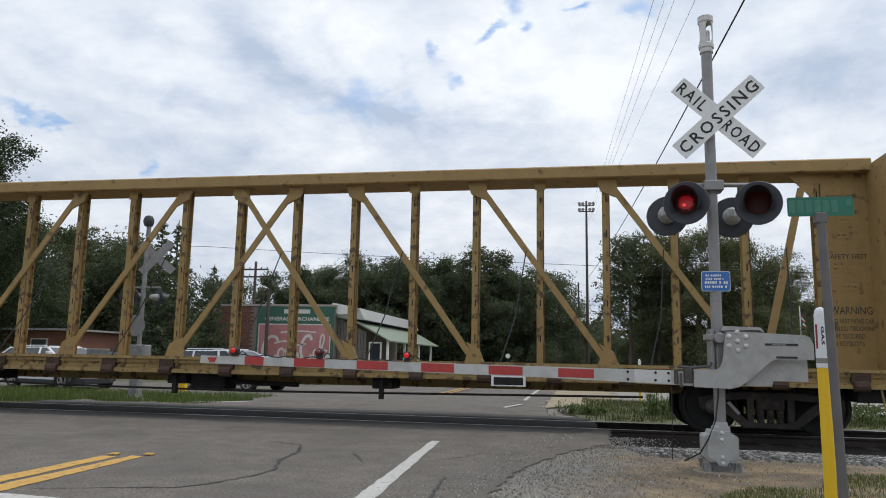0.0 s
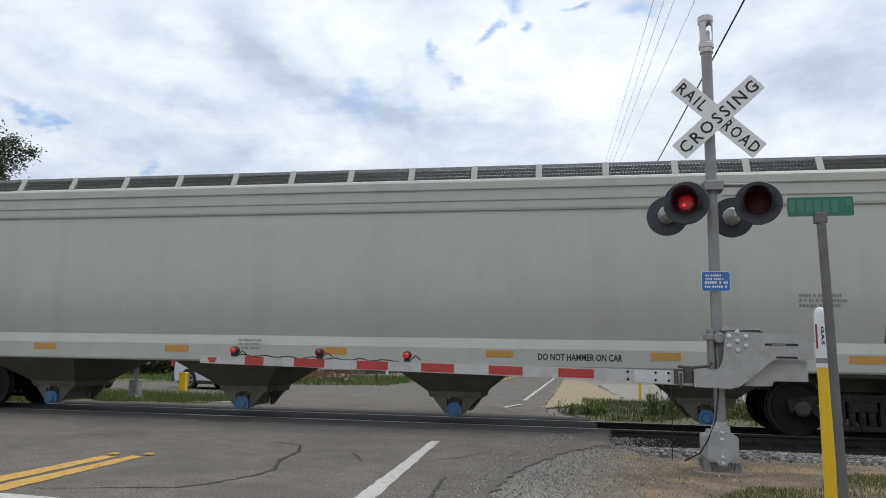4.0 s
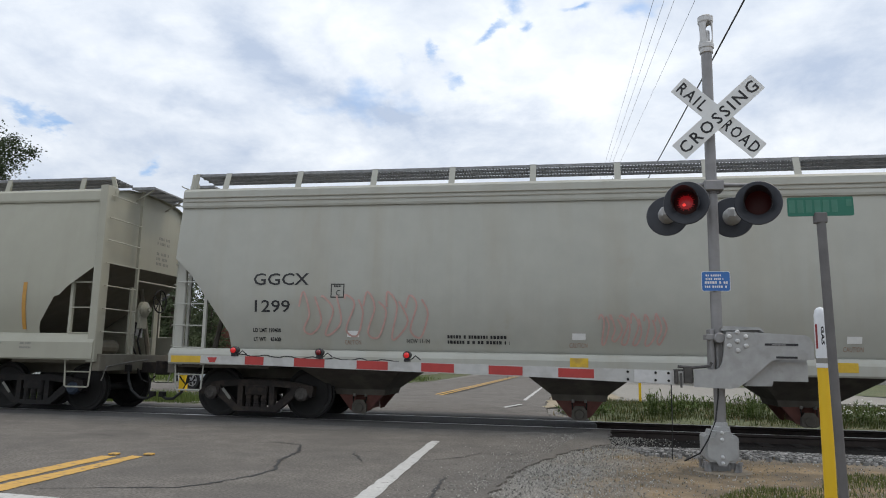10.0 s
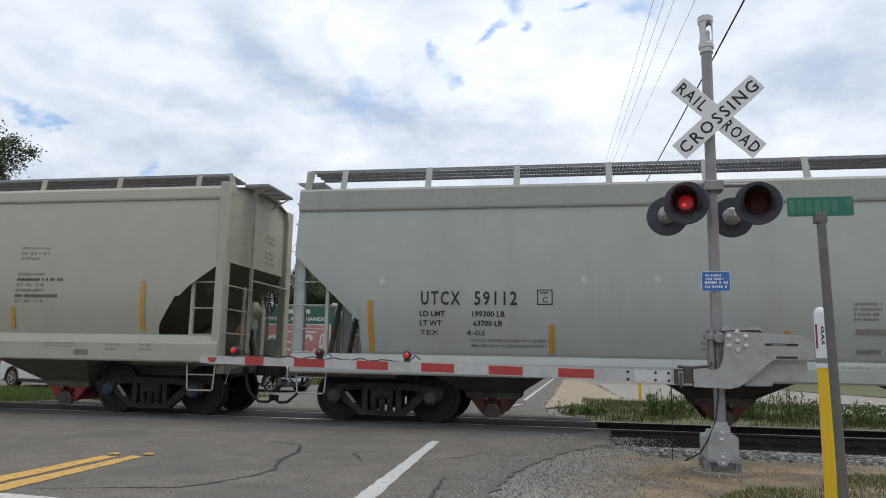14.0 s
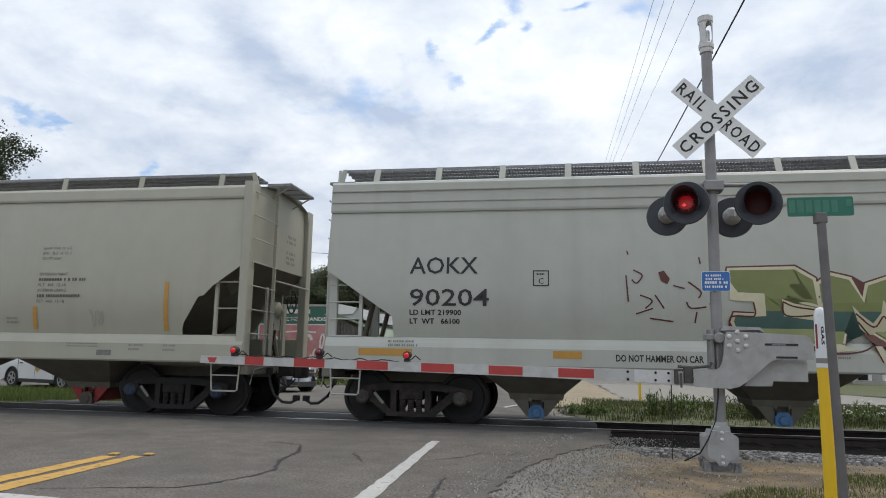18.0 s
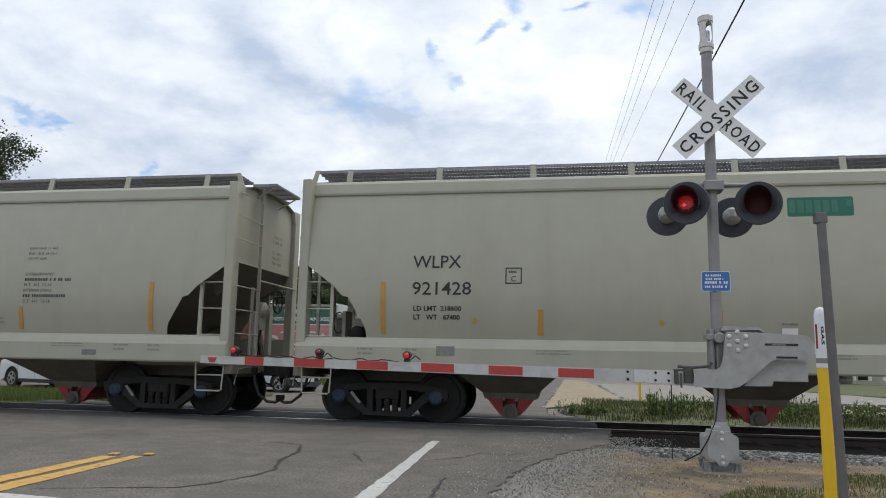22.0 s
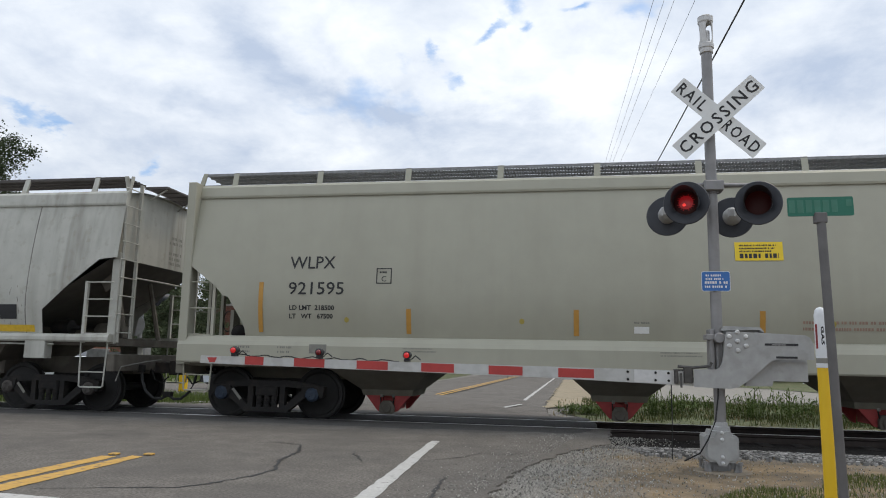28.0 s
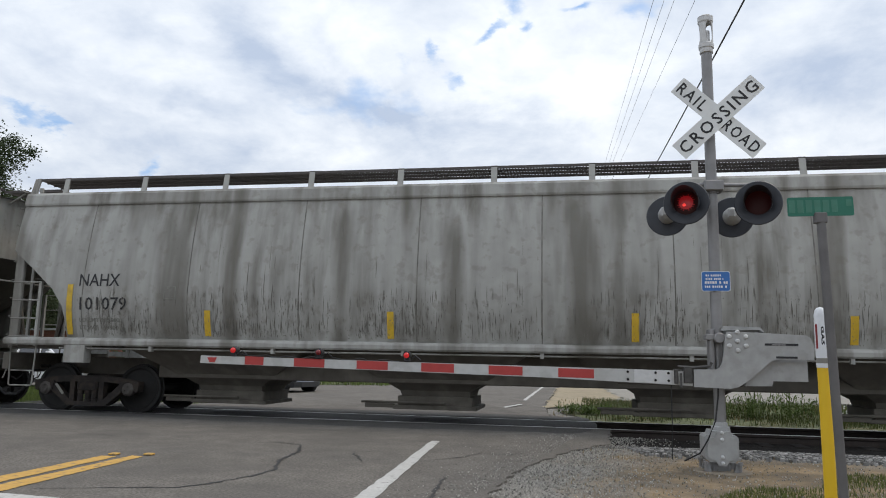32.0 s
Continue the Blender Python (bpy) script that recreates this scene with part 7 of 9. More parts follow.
marking("far_edge_line", [(-2.35, 3.75), (-1.62, 7.2), (-1.5, 7.1), (-2.2, 3.65)], -0.082, LINE_WHITE, "curved white edge line beyond the crossing", 7)
marking("far_center_line", [(-4.75, 5.0), (-4.63, 5.0), (-4.55, 45), (-4.67, 45)], -0.092, LINE_YELLOW, "yellow center line beyond the crossing", 8)
marking("far_center_line", [(-5.0, 5.0), (-4.88, 5.0), (-4.8, 45), (-4.92, 45)], -0.092, LINE_YELLOW, "yellow center line beyond the crossing", 9)
marking("side_stop_line", [(-10.1, 4.25), (-5.6, 7.0), (-5.5, 6.85), (-10.0, 4.05)], -0.092, LINE_WHITE, "white line across the side street mouth", 10)


def crack(pts, w, seed):
    r = random.Random(seed)
    p = [Vector(a) for a in pts]
    q = []
    for a, b in zip(p, p[1:]):
        k = max(2, int((b - a).length / 0.06))
        q += [a.lerp(b, j / k) + Vector((r.uniform(-0.02, 0.02), r.uniform(-0.02, 0.02))) for j in range(k)]
    rows = []
    for i, c in enumerate(q):
        d = (q[min(i + 1, len(q) - 1)] - q[max(i - 1, 0)])
        n = Vector((-d.y, d.x)).normalized() * w * r.uniform(0.3, 1.0) * min(1, 0.2 + 3 * min(i, len(q) - 1 - i) / len(q))
        rows.append([(c.x + n.x, c.y + n.y, 0.004), (c.x - n.x, c.y - n.y, 0.004)])
    return solid("pavement_crack", Geo().grid(rows), TAR, "dark crack in the grey asphalt", "crack", "cracks in the road")


crack([(-4.4, -4.75), (-4.27, -4.72), (-3.85, -4.57), (-3.52, -4.72), (-3.45, -5.0), (-3.3, -5.45), (-3.24, -6.14), (-3.02, -6.8), (-3.05, -7.2), (-3.26, -7.78), (-3.4, -7.98), (-3.98, -8.17), (-4.6, -8.4)], 0.028, 1)
crack([(-2.69, -5.1), (-2.62, -5.4), (-2.5, -5.6), (-2.29, -6.06)], 0.012, 2)
crack([(-1.75, -5.7), (-1.35, -5.26), (-1.17, -4.82), (-0.82, -4.87), (-0.57, -4.44)], 0.014, 3)
crack([(-1.28, -6.6), (-1.25, -7.23), (-1.2, -7.84), (-1.3, -8.6)], 0.022, 4)
crack([(-7.5, -4.2), (-6.3, -4.6), (-5.6, -4.3), (-4.9, -4.6)], 0.012, 5)
crack([(-9.0, -2.6), (-6.0, -2.9), (-3.2, -2.7), (-1.2, -2.9)], 0.014, 6)
marker = Geo().box(-0.05, 0.05, -0.05, 0.05, 0.0, 0.018, 0.012)
for x, y in ((-4.78, -6.2), (-5.15, -6.3)):
    solid("road_stud", marker, LINE_YELLOW, "small worn yellow road stud", "road stud", "road studs", at=(x, y, 0.004))

# ---- crossing signal with its gate ----
GALV = paint("galvanised steel", (0.25, 0.245, 0.245), 0.5, 0.4, vary=0.12, grain=9.0, streak=0.2, stain=(0.2, 0.19, 0.17))
ALU = paint("cast aluminium paint", (0.36, 0.362, 0.355), 0.5, 0.2, vary=0.12, grain=9.0, streak=0.3, stain=(0.2, 0.19, 0.17), streak_fine=9.0, patch=0.35, patch_rgb=(0.24, 0.235, 0.22), patch_scale=6.0, patch_at=0.54)
FAR_GREY = paint("weathered grey signal paint", (0.24, 0.24, 0.24), 0.65, 0.1, vary=0.25, grain=7.0, patch=0.4, patch_rgb=(0.13, 0.125, 0.12), patch_scale=5.0)
CAP_ALU = paint("chalky aluminium", (0.55, 0.55, 0.545), 0.55, 0.1, vary=0.08, grain=20.0)
SIGN_WHITE = paint("white sign sheeting", (0.70, 0.71, 0.70), 0.55, vary=0.05, grain=4.0, patch=0.2, patch_rgb=(0.5, 0.5, 0.48), patch_scale=5.0)
MATT_BLACK = paint("matt black paint", (0.022, 0.022, 0.025), 0.65, vary=0.25)
HOOD = paint("weathered black enamel", (0.026, 0.029, 0.037), 0.5, vary=0.2, grain=7.0)
LENS_LIT = paint("lit red gate lens", (0.16, 0.008, 0.010), 0.25, vary=0.1, emit=0.35, emit_rgb=(1.0, 0.03, 0.03))
LENS_GLOW = paint("glowing lens core", (0.6, 0.02, 0.02), 0.25, vary=0.1, emit=0.9, emit_rgb=(1.0, 0.06, 0.05))
LENS_DIM = paint("dark red lens", (0.016, 0.0012, 0.002), 0.75, vary=0.3, grain=40.0, emit=0.004, emit_rgb=(1.0, 0.02, 0.02))
LENS_CORE = paint("red lens core", (0.22, 0.012, 0.014), 0.3, vary=0.3, grain=40.0, emit=0.13, emit_rgb=(1.0, 0.02, 0.03))
LENS_RED = paint("red gate lens", (0.11, 0.006, 0.008), 0.25, vary=0.1, emit=0.02, emit_rgb=(1.0, 0.05, 0.05))
GATE_STRIPE = paint("red reflective stripe", (0.40, 0.04, 0.035), 0.5, vary=0.1, grain=14.0)
GATE_WHITE = paint("white reflective stripe", (0.47, 0.47, 0.455), 0.5, vary=0.08, grain=14.0, streak=0.35, stain=(0.25, 0.24, 0.22), patch=0.35, patch_rgb=(0.3, 0.29, 0.27), patch_scale=5.0, patch_at=0.52)
ARM_IRON = paint("worn dark steel", (0.09, 0.085, 0.08), 0.6, 0.4, vary=0.3, grain=20.0)
BLUE_SIGN = paint("blue sign sheeting", (0.03, 0.14, 0.42), 0.45, vary=0.06)
CONCRETE = paint("concrete", (0.33, 0.31, 0.28), 0.9, vary=0.12, grain=12.0, bump=0.4, bump_scale=50.0)

FOOTING = paint("dirt-covered concrete", (0.24, 0.20, 0.15), 0.95, vary=0.2, grain=14.0, bump=0.5, bump_scale=50.0)


def rounded_plate(w, h, r, y0, y1, n=4):
    pts = []
    for cx, cz, a0 in ((w / 2 - r, h / 2 - r, 0), (-w / 2 + r, h / 2 - r, 90), (-w / 2 + r, -h / 2 + r, 180), (w / 2 - r, -h / 2 + r, 270)):
        pts += [(cx + r * math.cos(radians(a0 + 90 * k / n)), cz + r * math.sin(radians(a0 + 90 * k / n))) for k in range(n + 1)]
    return Geo().prism(pts, y0, y1)


def signal_lamp(parent, at, yaw, lens, tilt=-2, glow=False):
    """A flasher: round black background, red lens under a hood, tapered housing behind. It faces -y before it is turned."""
    m = pose(*at, tilt, 0, yaw)
    bg = part("lamp_background", Geo().lathe([(0.02, 0.012), (0.243, 0.012), (0.252, 0.0), (0.243, -0.012), (0.14, -0.004), (0.135, 0.0)], 40, "y"), HOOD, parent, "round black background disc", smooth=True)
    bg.matrix_basis = m
    part("lens", Geo().lathe([(0.136, -0.004), (0.12, -0.014), (0.08, -0.024), (0.02, -0.028)], 28, "y"), lens, bg, "red flasher lens", smooth=True)
    if glow:
        part("lens_core", Geo().lathe([(0.10, -0.019), (0.06, -0.029), (0.03, -0.032), (0.0, -0.033)], 20, "y"), LENS_CORE, bg, "red glow inside the lens", smooth=True)
        part("bulb_glow", Geo().lathe([(0.018, -0.0335), (0.012, -0.036), (0.0, -0.037)], 14, "y", (-0.02, 0, -0.03)), LENS_GLOW, bg, "bright bulb behind the lens", smooth=True)
    rows = []
    for k in range(21):
        a = radians(-38 + 256 * k / 20)
        reach = 0.10 + 0.22 * max(0.0, math.sin(a) + 0.62) / 1.62
        c, s = math.cos(a), math.sin(a)
        rows.append([(0.148 * c, 0.0, 0.148 * s), (0.150 * c, -reach, 0.150 * s - 0.015), (0.143 * c, -reach, 0.143 * s - 0.015), (0.140 * c, 0.0, 0.140 * s)])
    part("hood", Geo().grid(rows), HOOD, bg, "curved black hood", smooth=True)
    part("housing", Geo().lathe([(0.105, 0.012), (0.108, 0.06), (0.09, 0.15), (0.07, 0.22), (0.045, 0.24)], 24, "y"), ALU, bg, "tapered aluminium lamp housing", smooth=True)
    part("terminal_box", Geo().box(-0.045, 0.045, 0.16, 0.26, -0.05, 0.05, 0.02), ALU, bg)
    return bg


def crossbuck(parent, at, scale=1.0, words=True, blades_mat=None):
    bm_ = blades_mat or SIGN_WHITE
    L, W = 1.22 * scale, 0.228 * scale
    for k, (ang, y, text) in enumerate(((-43.5, -0.006, (("RAIL", -0.585, 0.40), ("ROAD", 0.095, 0.49))), (42.5, -0.026, (("CROSSING", -0.58, 1.15),)))):
        b = part("crossbuck_blade", rounded_plate(L, W, 0.012, -0.004, 0.004), bm_, parent, "white crossbuck blade with black letters")
        b.matrix_basis = Matrix.Translation((at[0], at[1] + y, at[2])) @ pose(0, 0, 0, 0, -ang, 0)
        if words:
            for word, x, w in text:
                written("lettering", word, x, -0.07, 0.142, w, BLACK, b, lambda a, c: -0.0065, "black block letters", 0.003, 1.3)


def crossing_signal():
    t = thing("crossing_signal", "galvanised crossing signal mast with crossbuck, red flashers and gate", "crossing signal", "", (1.57, -5.3, -0.02))
    part("footing", Geo().lathe([(0.0, -0.12), (0.31, -0.12), (0.31, 0.0), (0.29, 0.012), (0.0, 0.014)], 28), FOOTING, t, "round concrete footing, half buried in dirt")
    b = part("base", Geo().prism([(-0.20, 0.16), (-0.15, 0.11), (0.11, 0.11), (0.155, 0.16), (0.155, 0.37), (0.135, 0.395), (0.09, 0.40), (0.075, 0.44), (-0.125, 0.44), (-0.14, 0.40), (-0.18, 0.395), (-0.20, 0.37)], -0.15, 0.17).lathe([(0.105, 0.42), (0.10, 0.475), (0.08, 0.49), (0.072, 0.53)], 16), ALU, t, "cast junction box base")
    part("base_skirt", Geo().box(-0.12, 0.08, -0.09, 0.09, 0.0, 0.12, 0.02), FAR_GREY, b, "dark throat under the base")
    for x, y in ((-0.25, -0.20), (0.20, -0.20), (0.20, 0.19), (-0.25, 0.19)):
        part("base_foot", Geo().prism([(-0.03, 0.01), (0.03, 0.01), (0.024, 0.03), (0.012, 0.10), (-0.012, 0.10)], -0.035, 0.035), FAR_GREY, b, "", (x * 0.66, y * 0.62, 0))
        part("anchor_bolt", Geo().lathe([(0.016, 0.02), (0.016, 0.09), (0.028, 0.09), (0.028, 0.12), (0.0, 0.125)], 6), GALV, b, "", (x * 0.80, y * 0.86, 0))
    part("cover_plate", Geo().prism([(-0.14, 0.145), (-0.09, 0.13), (-0.06, 0.075), (0.02, 0.075), (0.05, 0.13), (0.10, 0.145), (0.135, 0.17), (0.135, 0.35), (0.10, 0.37), (0.05, 0.38), (0.03, 0.43), (-0.07, 0.43), (-0.09, 0.38), (-0.14, 0.37), (-0.175, 0.35), (-0.175, 0.17)], -0.172, -0.152), ALU, b, "bolted scalloped cover plate")
    for dx, dz in ((-0.02, 0.425), (-0.02, 0.355), (-0.02, 0.105), (-0.02, 0.17)):
        part("cover_bolt", Geo().lathe([(0.0, -0.196), (0.012, -0.194), (0.021, -0.182), (0.021, -0.172)], 8, "y"), CAP_ALU, b, "", (dx, 0, dz))
    part("mast", Geo().tube([(0, 0, 0.42), (0, 0, 4.88)], 0.062, 20), GALV, t, "galvanised round mast", smooth=True)
    # perforated cap: ring, slotted sleeve, ring
    cap = part("mast_cap", Geo().lathe([(0.066, 4.84), (0.078, 4.845), (0.078, 4.90), (0.088, 4.905), (0.088, 4.955), (0.080, 4.965)], 20), CAP_ALU, t, "slotted round mast cap", smooth=True)
    part("cap_top", Geo().lathe([(0.080, 5.225), (0.090, 5.235), (0.090, 5.30), (0.065, 5.318), (0.0, 5.32)], 20), CAP_ALU, cap, smooth=True)
    for k in range(3):
        a0 = math.radians(-128) + k * math.radians(120)
        rows = [[((0.082 if abs(d) < 1 else 0.078) * math.cos(a0 + d * wd), (0.082 if abs(d) < 1 else 0.078) * math.sin(a0 + d * wd), z) for d in (-1, -0.9, -0.5, 0, 0.5, 0.9, 1)] for z, wd in ((4.96, 0.95), (5.0, 0.62), (5.06, 0.5), (5.14, 0.5), (5.20, 0.62), (5.235, 0.95))]
        part("cap_rib", Geo().grid(rows), CAP_ALU, cap, smooth=True)
    part("cap_core", Geo().tube([(0, 0, 4.9), (0, 0, 5.12)], 0.045, 12), CAP_ALU, cap)
    crossbuck(t, (0.08, -0.11, 4.005))
    part("crossbuck_bracket", Geo().box(-0.09, 0.13, -0.10, -0.05, 3.98, 4.14, 0.01).lathe([(0.075, 4.0), (0.075, 4.1)], 12), GALV, t, "steel clamp bracket")
    # cross-arm with four lamps
    arm = part("lamp_arm", Geo().tube([(-0.30, -0.05, 3.22), (0.52, -0.05, 3.20)], 0.026, 10).lathe([(0.08, 3.12), (0.08, 3.28)], 14).box(-0.10, 0.12, -0.12, 0.10, 3.14, 3.26, 0.02), GALV, t, "galvanised lamp cross-arm", smooth=True)
    for x in (-0.32, 0.47):
        part("lamp_drop", Geo().tube([(x, -0.05, 3.22), (x, -0.04, 3.0)], 0.022, 8), GALV, arm)
    signal_lamp(t, (-0.325, -0.25, 2.965), -14, LENS_DIM, glow=True)
    signal_lamp(t, (0.445, -0.25, 2.95), -14, LENS_DIM)
    signal_lamp(t, (-0.44, 0.52, 2.97), 168, LENS_DIM, 2)
    signal_lamp(t, (0.32, 0.52, 2.94), 168, LENS_DIM, 2)
    # blue notice
    s = part("notice", rounded_plate(0.30, 0.215, 0.02, -0.082, -0.076), BLUE_SIGN, t, "blue emergency notice with white lines", (-0.005, 0, 2.09))
    part("notice_edge", rounded_plate(0.312, 0.227, 0.022, -0.0765, -0.070), SIGN_WHITE, s)
    bars("notice_text", -0.11, 0.055, 0.22, 2, 0.04, 0.022, SIGN_WHITE, s, lambda x, z: -0.0835, seed=2)
    bars("notice_text", -0.12, -0.03, 0.25, 1, 0.05, 0.03, SIGN_WHITE, s, lambda x, z: -0.0835, ragged=0.0, seed=3)
    bars("notice_text", -0.12, -0.075, 0.24, 1, 0.05, 0.026, SIGN_WHITE, s, lambda x, z: -0.0835, ragged=0.0, seed=4)
    # gate machine and the plate that carries the arm
    mach = part("gate_machine", Geo().prism([(0.07, 1.53), (0.42, 1.55), (0.47, 1.50), (0.93, 1.46), (0.93, 1.10), (0.565, 1.08), (0.56, 0.96), (0.30, 0.95), (0.10, 1.0)], 0.0, 0.26), ALU, t, "grey gate machine housing")
    part("machine_lid", Geo().prism([(0.03, 1.535), (0.43, 1.545), (0.48, 1.515), (0.48, 1.53), (0.44, 1.575), (0.07, 1.585), (0.03, 1.56)], -0.10, 0.27), ALU, mach)
    plate = part("arm_plate", Geo().prism([(0.06, 1.52), (0.40, 1.51), (0.865, 1.488), (0.915, 1.462), (0.945, 1.39), (0.945, 1.225), (0.772, 1.228), (0.56, 1.222), (0.507, 1.203), (0.44, 1.14), (0.30, 1.02), (0.22, 0.955), (0.16, 0.92), (0.08, 0.90), (-0.299, 0.911), (-0.293, 1.10), (-0.06, 1.105), (-0.02, 1.13), (0.01, 1.20), (0.045, 1.44)], -0.22, -0.185), ALU, t, "curved aluminium arm support plate")
    part("plate_rear", Geo().prism([(0.27, 1.10), (0.53, 1.20), (0.90, 1.20), (0.90, 0.99), (0.545, 0.99), (0.53, 0.935), (0.26, 0.93)], -0.12, 0.0), ALU, t, "grey lower machine casting")
    for k in range(7):
        a = k * math.pi / 3 + math.pi / 6
        d = 0.0 if k == 6 else 0.10
        part("plate_bolt", Geo().lathe([(0.0, -0.248), (0.016, -0.246), (0.026, -0.232), (0.026, -0.22)], 10, "y"), CAP_ALU, plate, "", (0.17 + d * math.cos(a), 0, 1.415 + d * math.sin(a)))
    part("slot", Geo().box(0.45, 0.79, -0.2235, -0.2205, 1.372, 1.396).box(0.56, 0.775, -0.2235, -0.2205, 1.236, 1.258), MATT_BLACK, plate)
    part("slot_bar", Geo().box(0.52, 0.66, -0.226, -0.2235, 1.375, 1.388), GALV, plate)
    part("hub", Geo().lathe([(0.05, -0.16), (0.06, -0.15), (0.06, 0.05)], 14, "y", (0.0, 0, 1.45)).box(-0.14, -0.02, -0.12, 0.08, 1.43, 1.49, 0.01).box(-0.1, -0.05, -0.1, 0.1, 1.05, 1.55, 0.01), GALV, t, "pivot hub and linkage")
    part("conduit", Geo().tube([(-0.03, -0.15, 1.0), (-0.04, -0.14, 0.8), (-0.08, -0.17, 0.55), (-0.17, -0.2, 0.35), (-0.25, -0.15, 0.2), (-0.4, -0.05, 0.10)], 0.009, 6), RUBBER, t, "black cable", smooth=True)
    # the arm, down across the lane
    root = Geo().box(-0.50, -0.46, -0.21, -0.10, 0.94, 1.10, 0.008).box(-0.40, -0.30, -0.19, -0.10, 0.95, 1.12, 0.01).box(-0.47, -0.30, -0.15, -0.11, 1.06, 1.10, 0.008).tube([(-0.46, -0.16, 1.13), (-0.30, -0.18, 1.12), (-0.12, -0.18, 1.14), (-0.10, -0.18, 1.18)], 0.018, 6).tube([(-0.43, -0.20, 0.90), (-0.43, -0.20, 1.06)], 0.012, 6)
    ga = part("gate_arm", Geo().prism([(-0.30, 1.07), (-0.30, 0.92), (-1.9, 0.975), (-6.20, 1.058), (-6.20, 1.152), (-1.9, 1.10), (-0.52, 1.085)], -0.165, -0.14), GATE_WHITE, t, "white gate arm with red stripes")
    part("arm_root", root, ARM_IRON, ga, "arm clamp with breakaway bolts")
    for a, b in ((-4.517, -4.426), (-4.034, -3.788), (-3.391, -3.001), (-2.595, -2.209), (-1.802, -1.409), (-1.001, -0.608), (-0.201, 0.199)):
        f = lambda x: 1.093 - (x + 4.63) * 0.0172
        hi, lo = 0.048, 0.052
        a_, b_ = a - 1.57, b - 1.57
        g = Geo().prism([(a_, f(a) + hi + 0.02), (b_, f(b) + hi + 0.02), (b_, f(b) - lo + 0.02), (a_, f(a) - lo + 0.02)], -0.169, -0.166)
        if a < -4.4:
            g = Geo().prism([(a_ - 0.02, 1.13), (b_ + 0.02, 1.13), (b_ - 0.01, 1.07), (a_ + 0.01, 1.07)], -0.169, -0.166)
        part("stripe", g, GATE_STRIPE, ga)
    part("arm_splice", Geo().prism([(-0.53, 1.075), (-0.53, 0.935), (-0.93, 0.95), (-0.93, 1.085)], -0.172, -0.165), CAP_ALU, ga, "bare aluminium splice plate")
    for x in (-0.56, -0.70, -1.0):
        for dz in (0.042, -0.042):
            part("arm_bolt", Geo().lathe([(0.0, -0.187), (0.011, -0.185), (0.015, -0.172)], 8, "y"), TRUCK, ga, "", (x, 0, 1.0 - 0.012 * (x + 0.3) + dz + 0.01))
    for k, (x, z) in enumerate(((-4.181, 1.223), (-3.072, 1.214), (-1.977, 1.199))):
        l = part("gate_lamp", Geo().lathe([(0.045, -0.05), (0.05, 0.0), (0.045, 0.05)], 16, "y").box(-0.035, 0.035, -0.04, 0.04, -0.075, -0.04, 0.008), MATT_BLACK, ga, "small red gate lamp", (x - 1.57, -0.15, z))
        part("lens", Geo().lathe([(0.034, -0.05), (0.031, -0.068), (0.017, -0.082), (0.0, -0.086)], 16, "y"), LENS_LIT if k != 1 else LENS_RED, l, "red gate lens", smooth=True)
        part("lens", Geo().lathe([(0.034, 0.05), (0.031, 0.068), (0.017, 0.082), (0.0, 0.086)], 16, "y"), LENS_RED, l, smooth=True)
        part("lamp_bail", Geo().tube([(x - 1.57 + 0.05, -0.15, z - 0.05), (x - 1.57 + 0.10, -0.15, z - 0.005), (x - 1.57 + 0.16, -0.15, z - 0.05)], 0.008, 5), MATT_BLACK, ga)
    wire = []
    rr = random.Random(5)
    for k in range(40):
        x = -5.75 + 2.1 * k / 39
        wire.append((x, -0.15, 1.165 - 0.0172 * (x + 6.2) + 0.012 * math.sin(k * 1.1) + rr.uniform(0, 0.012)))
    part("arm_wire", Geo().tube(wire, 0.007, 5), RUBBER, ga, "black wire along the arm")
    part("hanging_wire", Geo().tube([(-0.53, -0.14, 0.95), (-0.53, -0.13, 0.5), (-0.54, -0.13, 0.12)], 0.006, 5), RUBBER, ga, "black wire hanging from the arm")
    return t


crossing_signal()


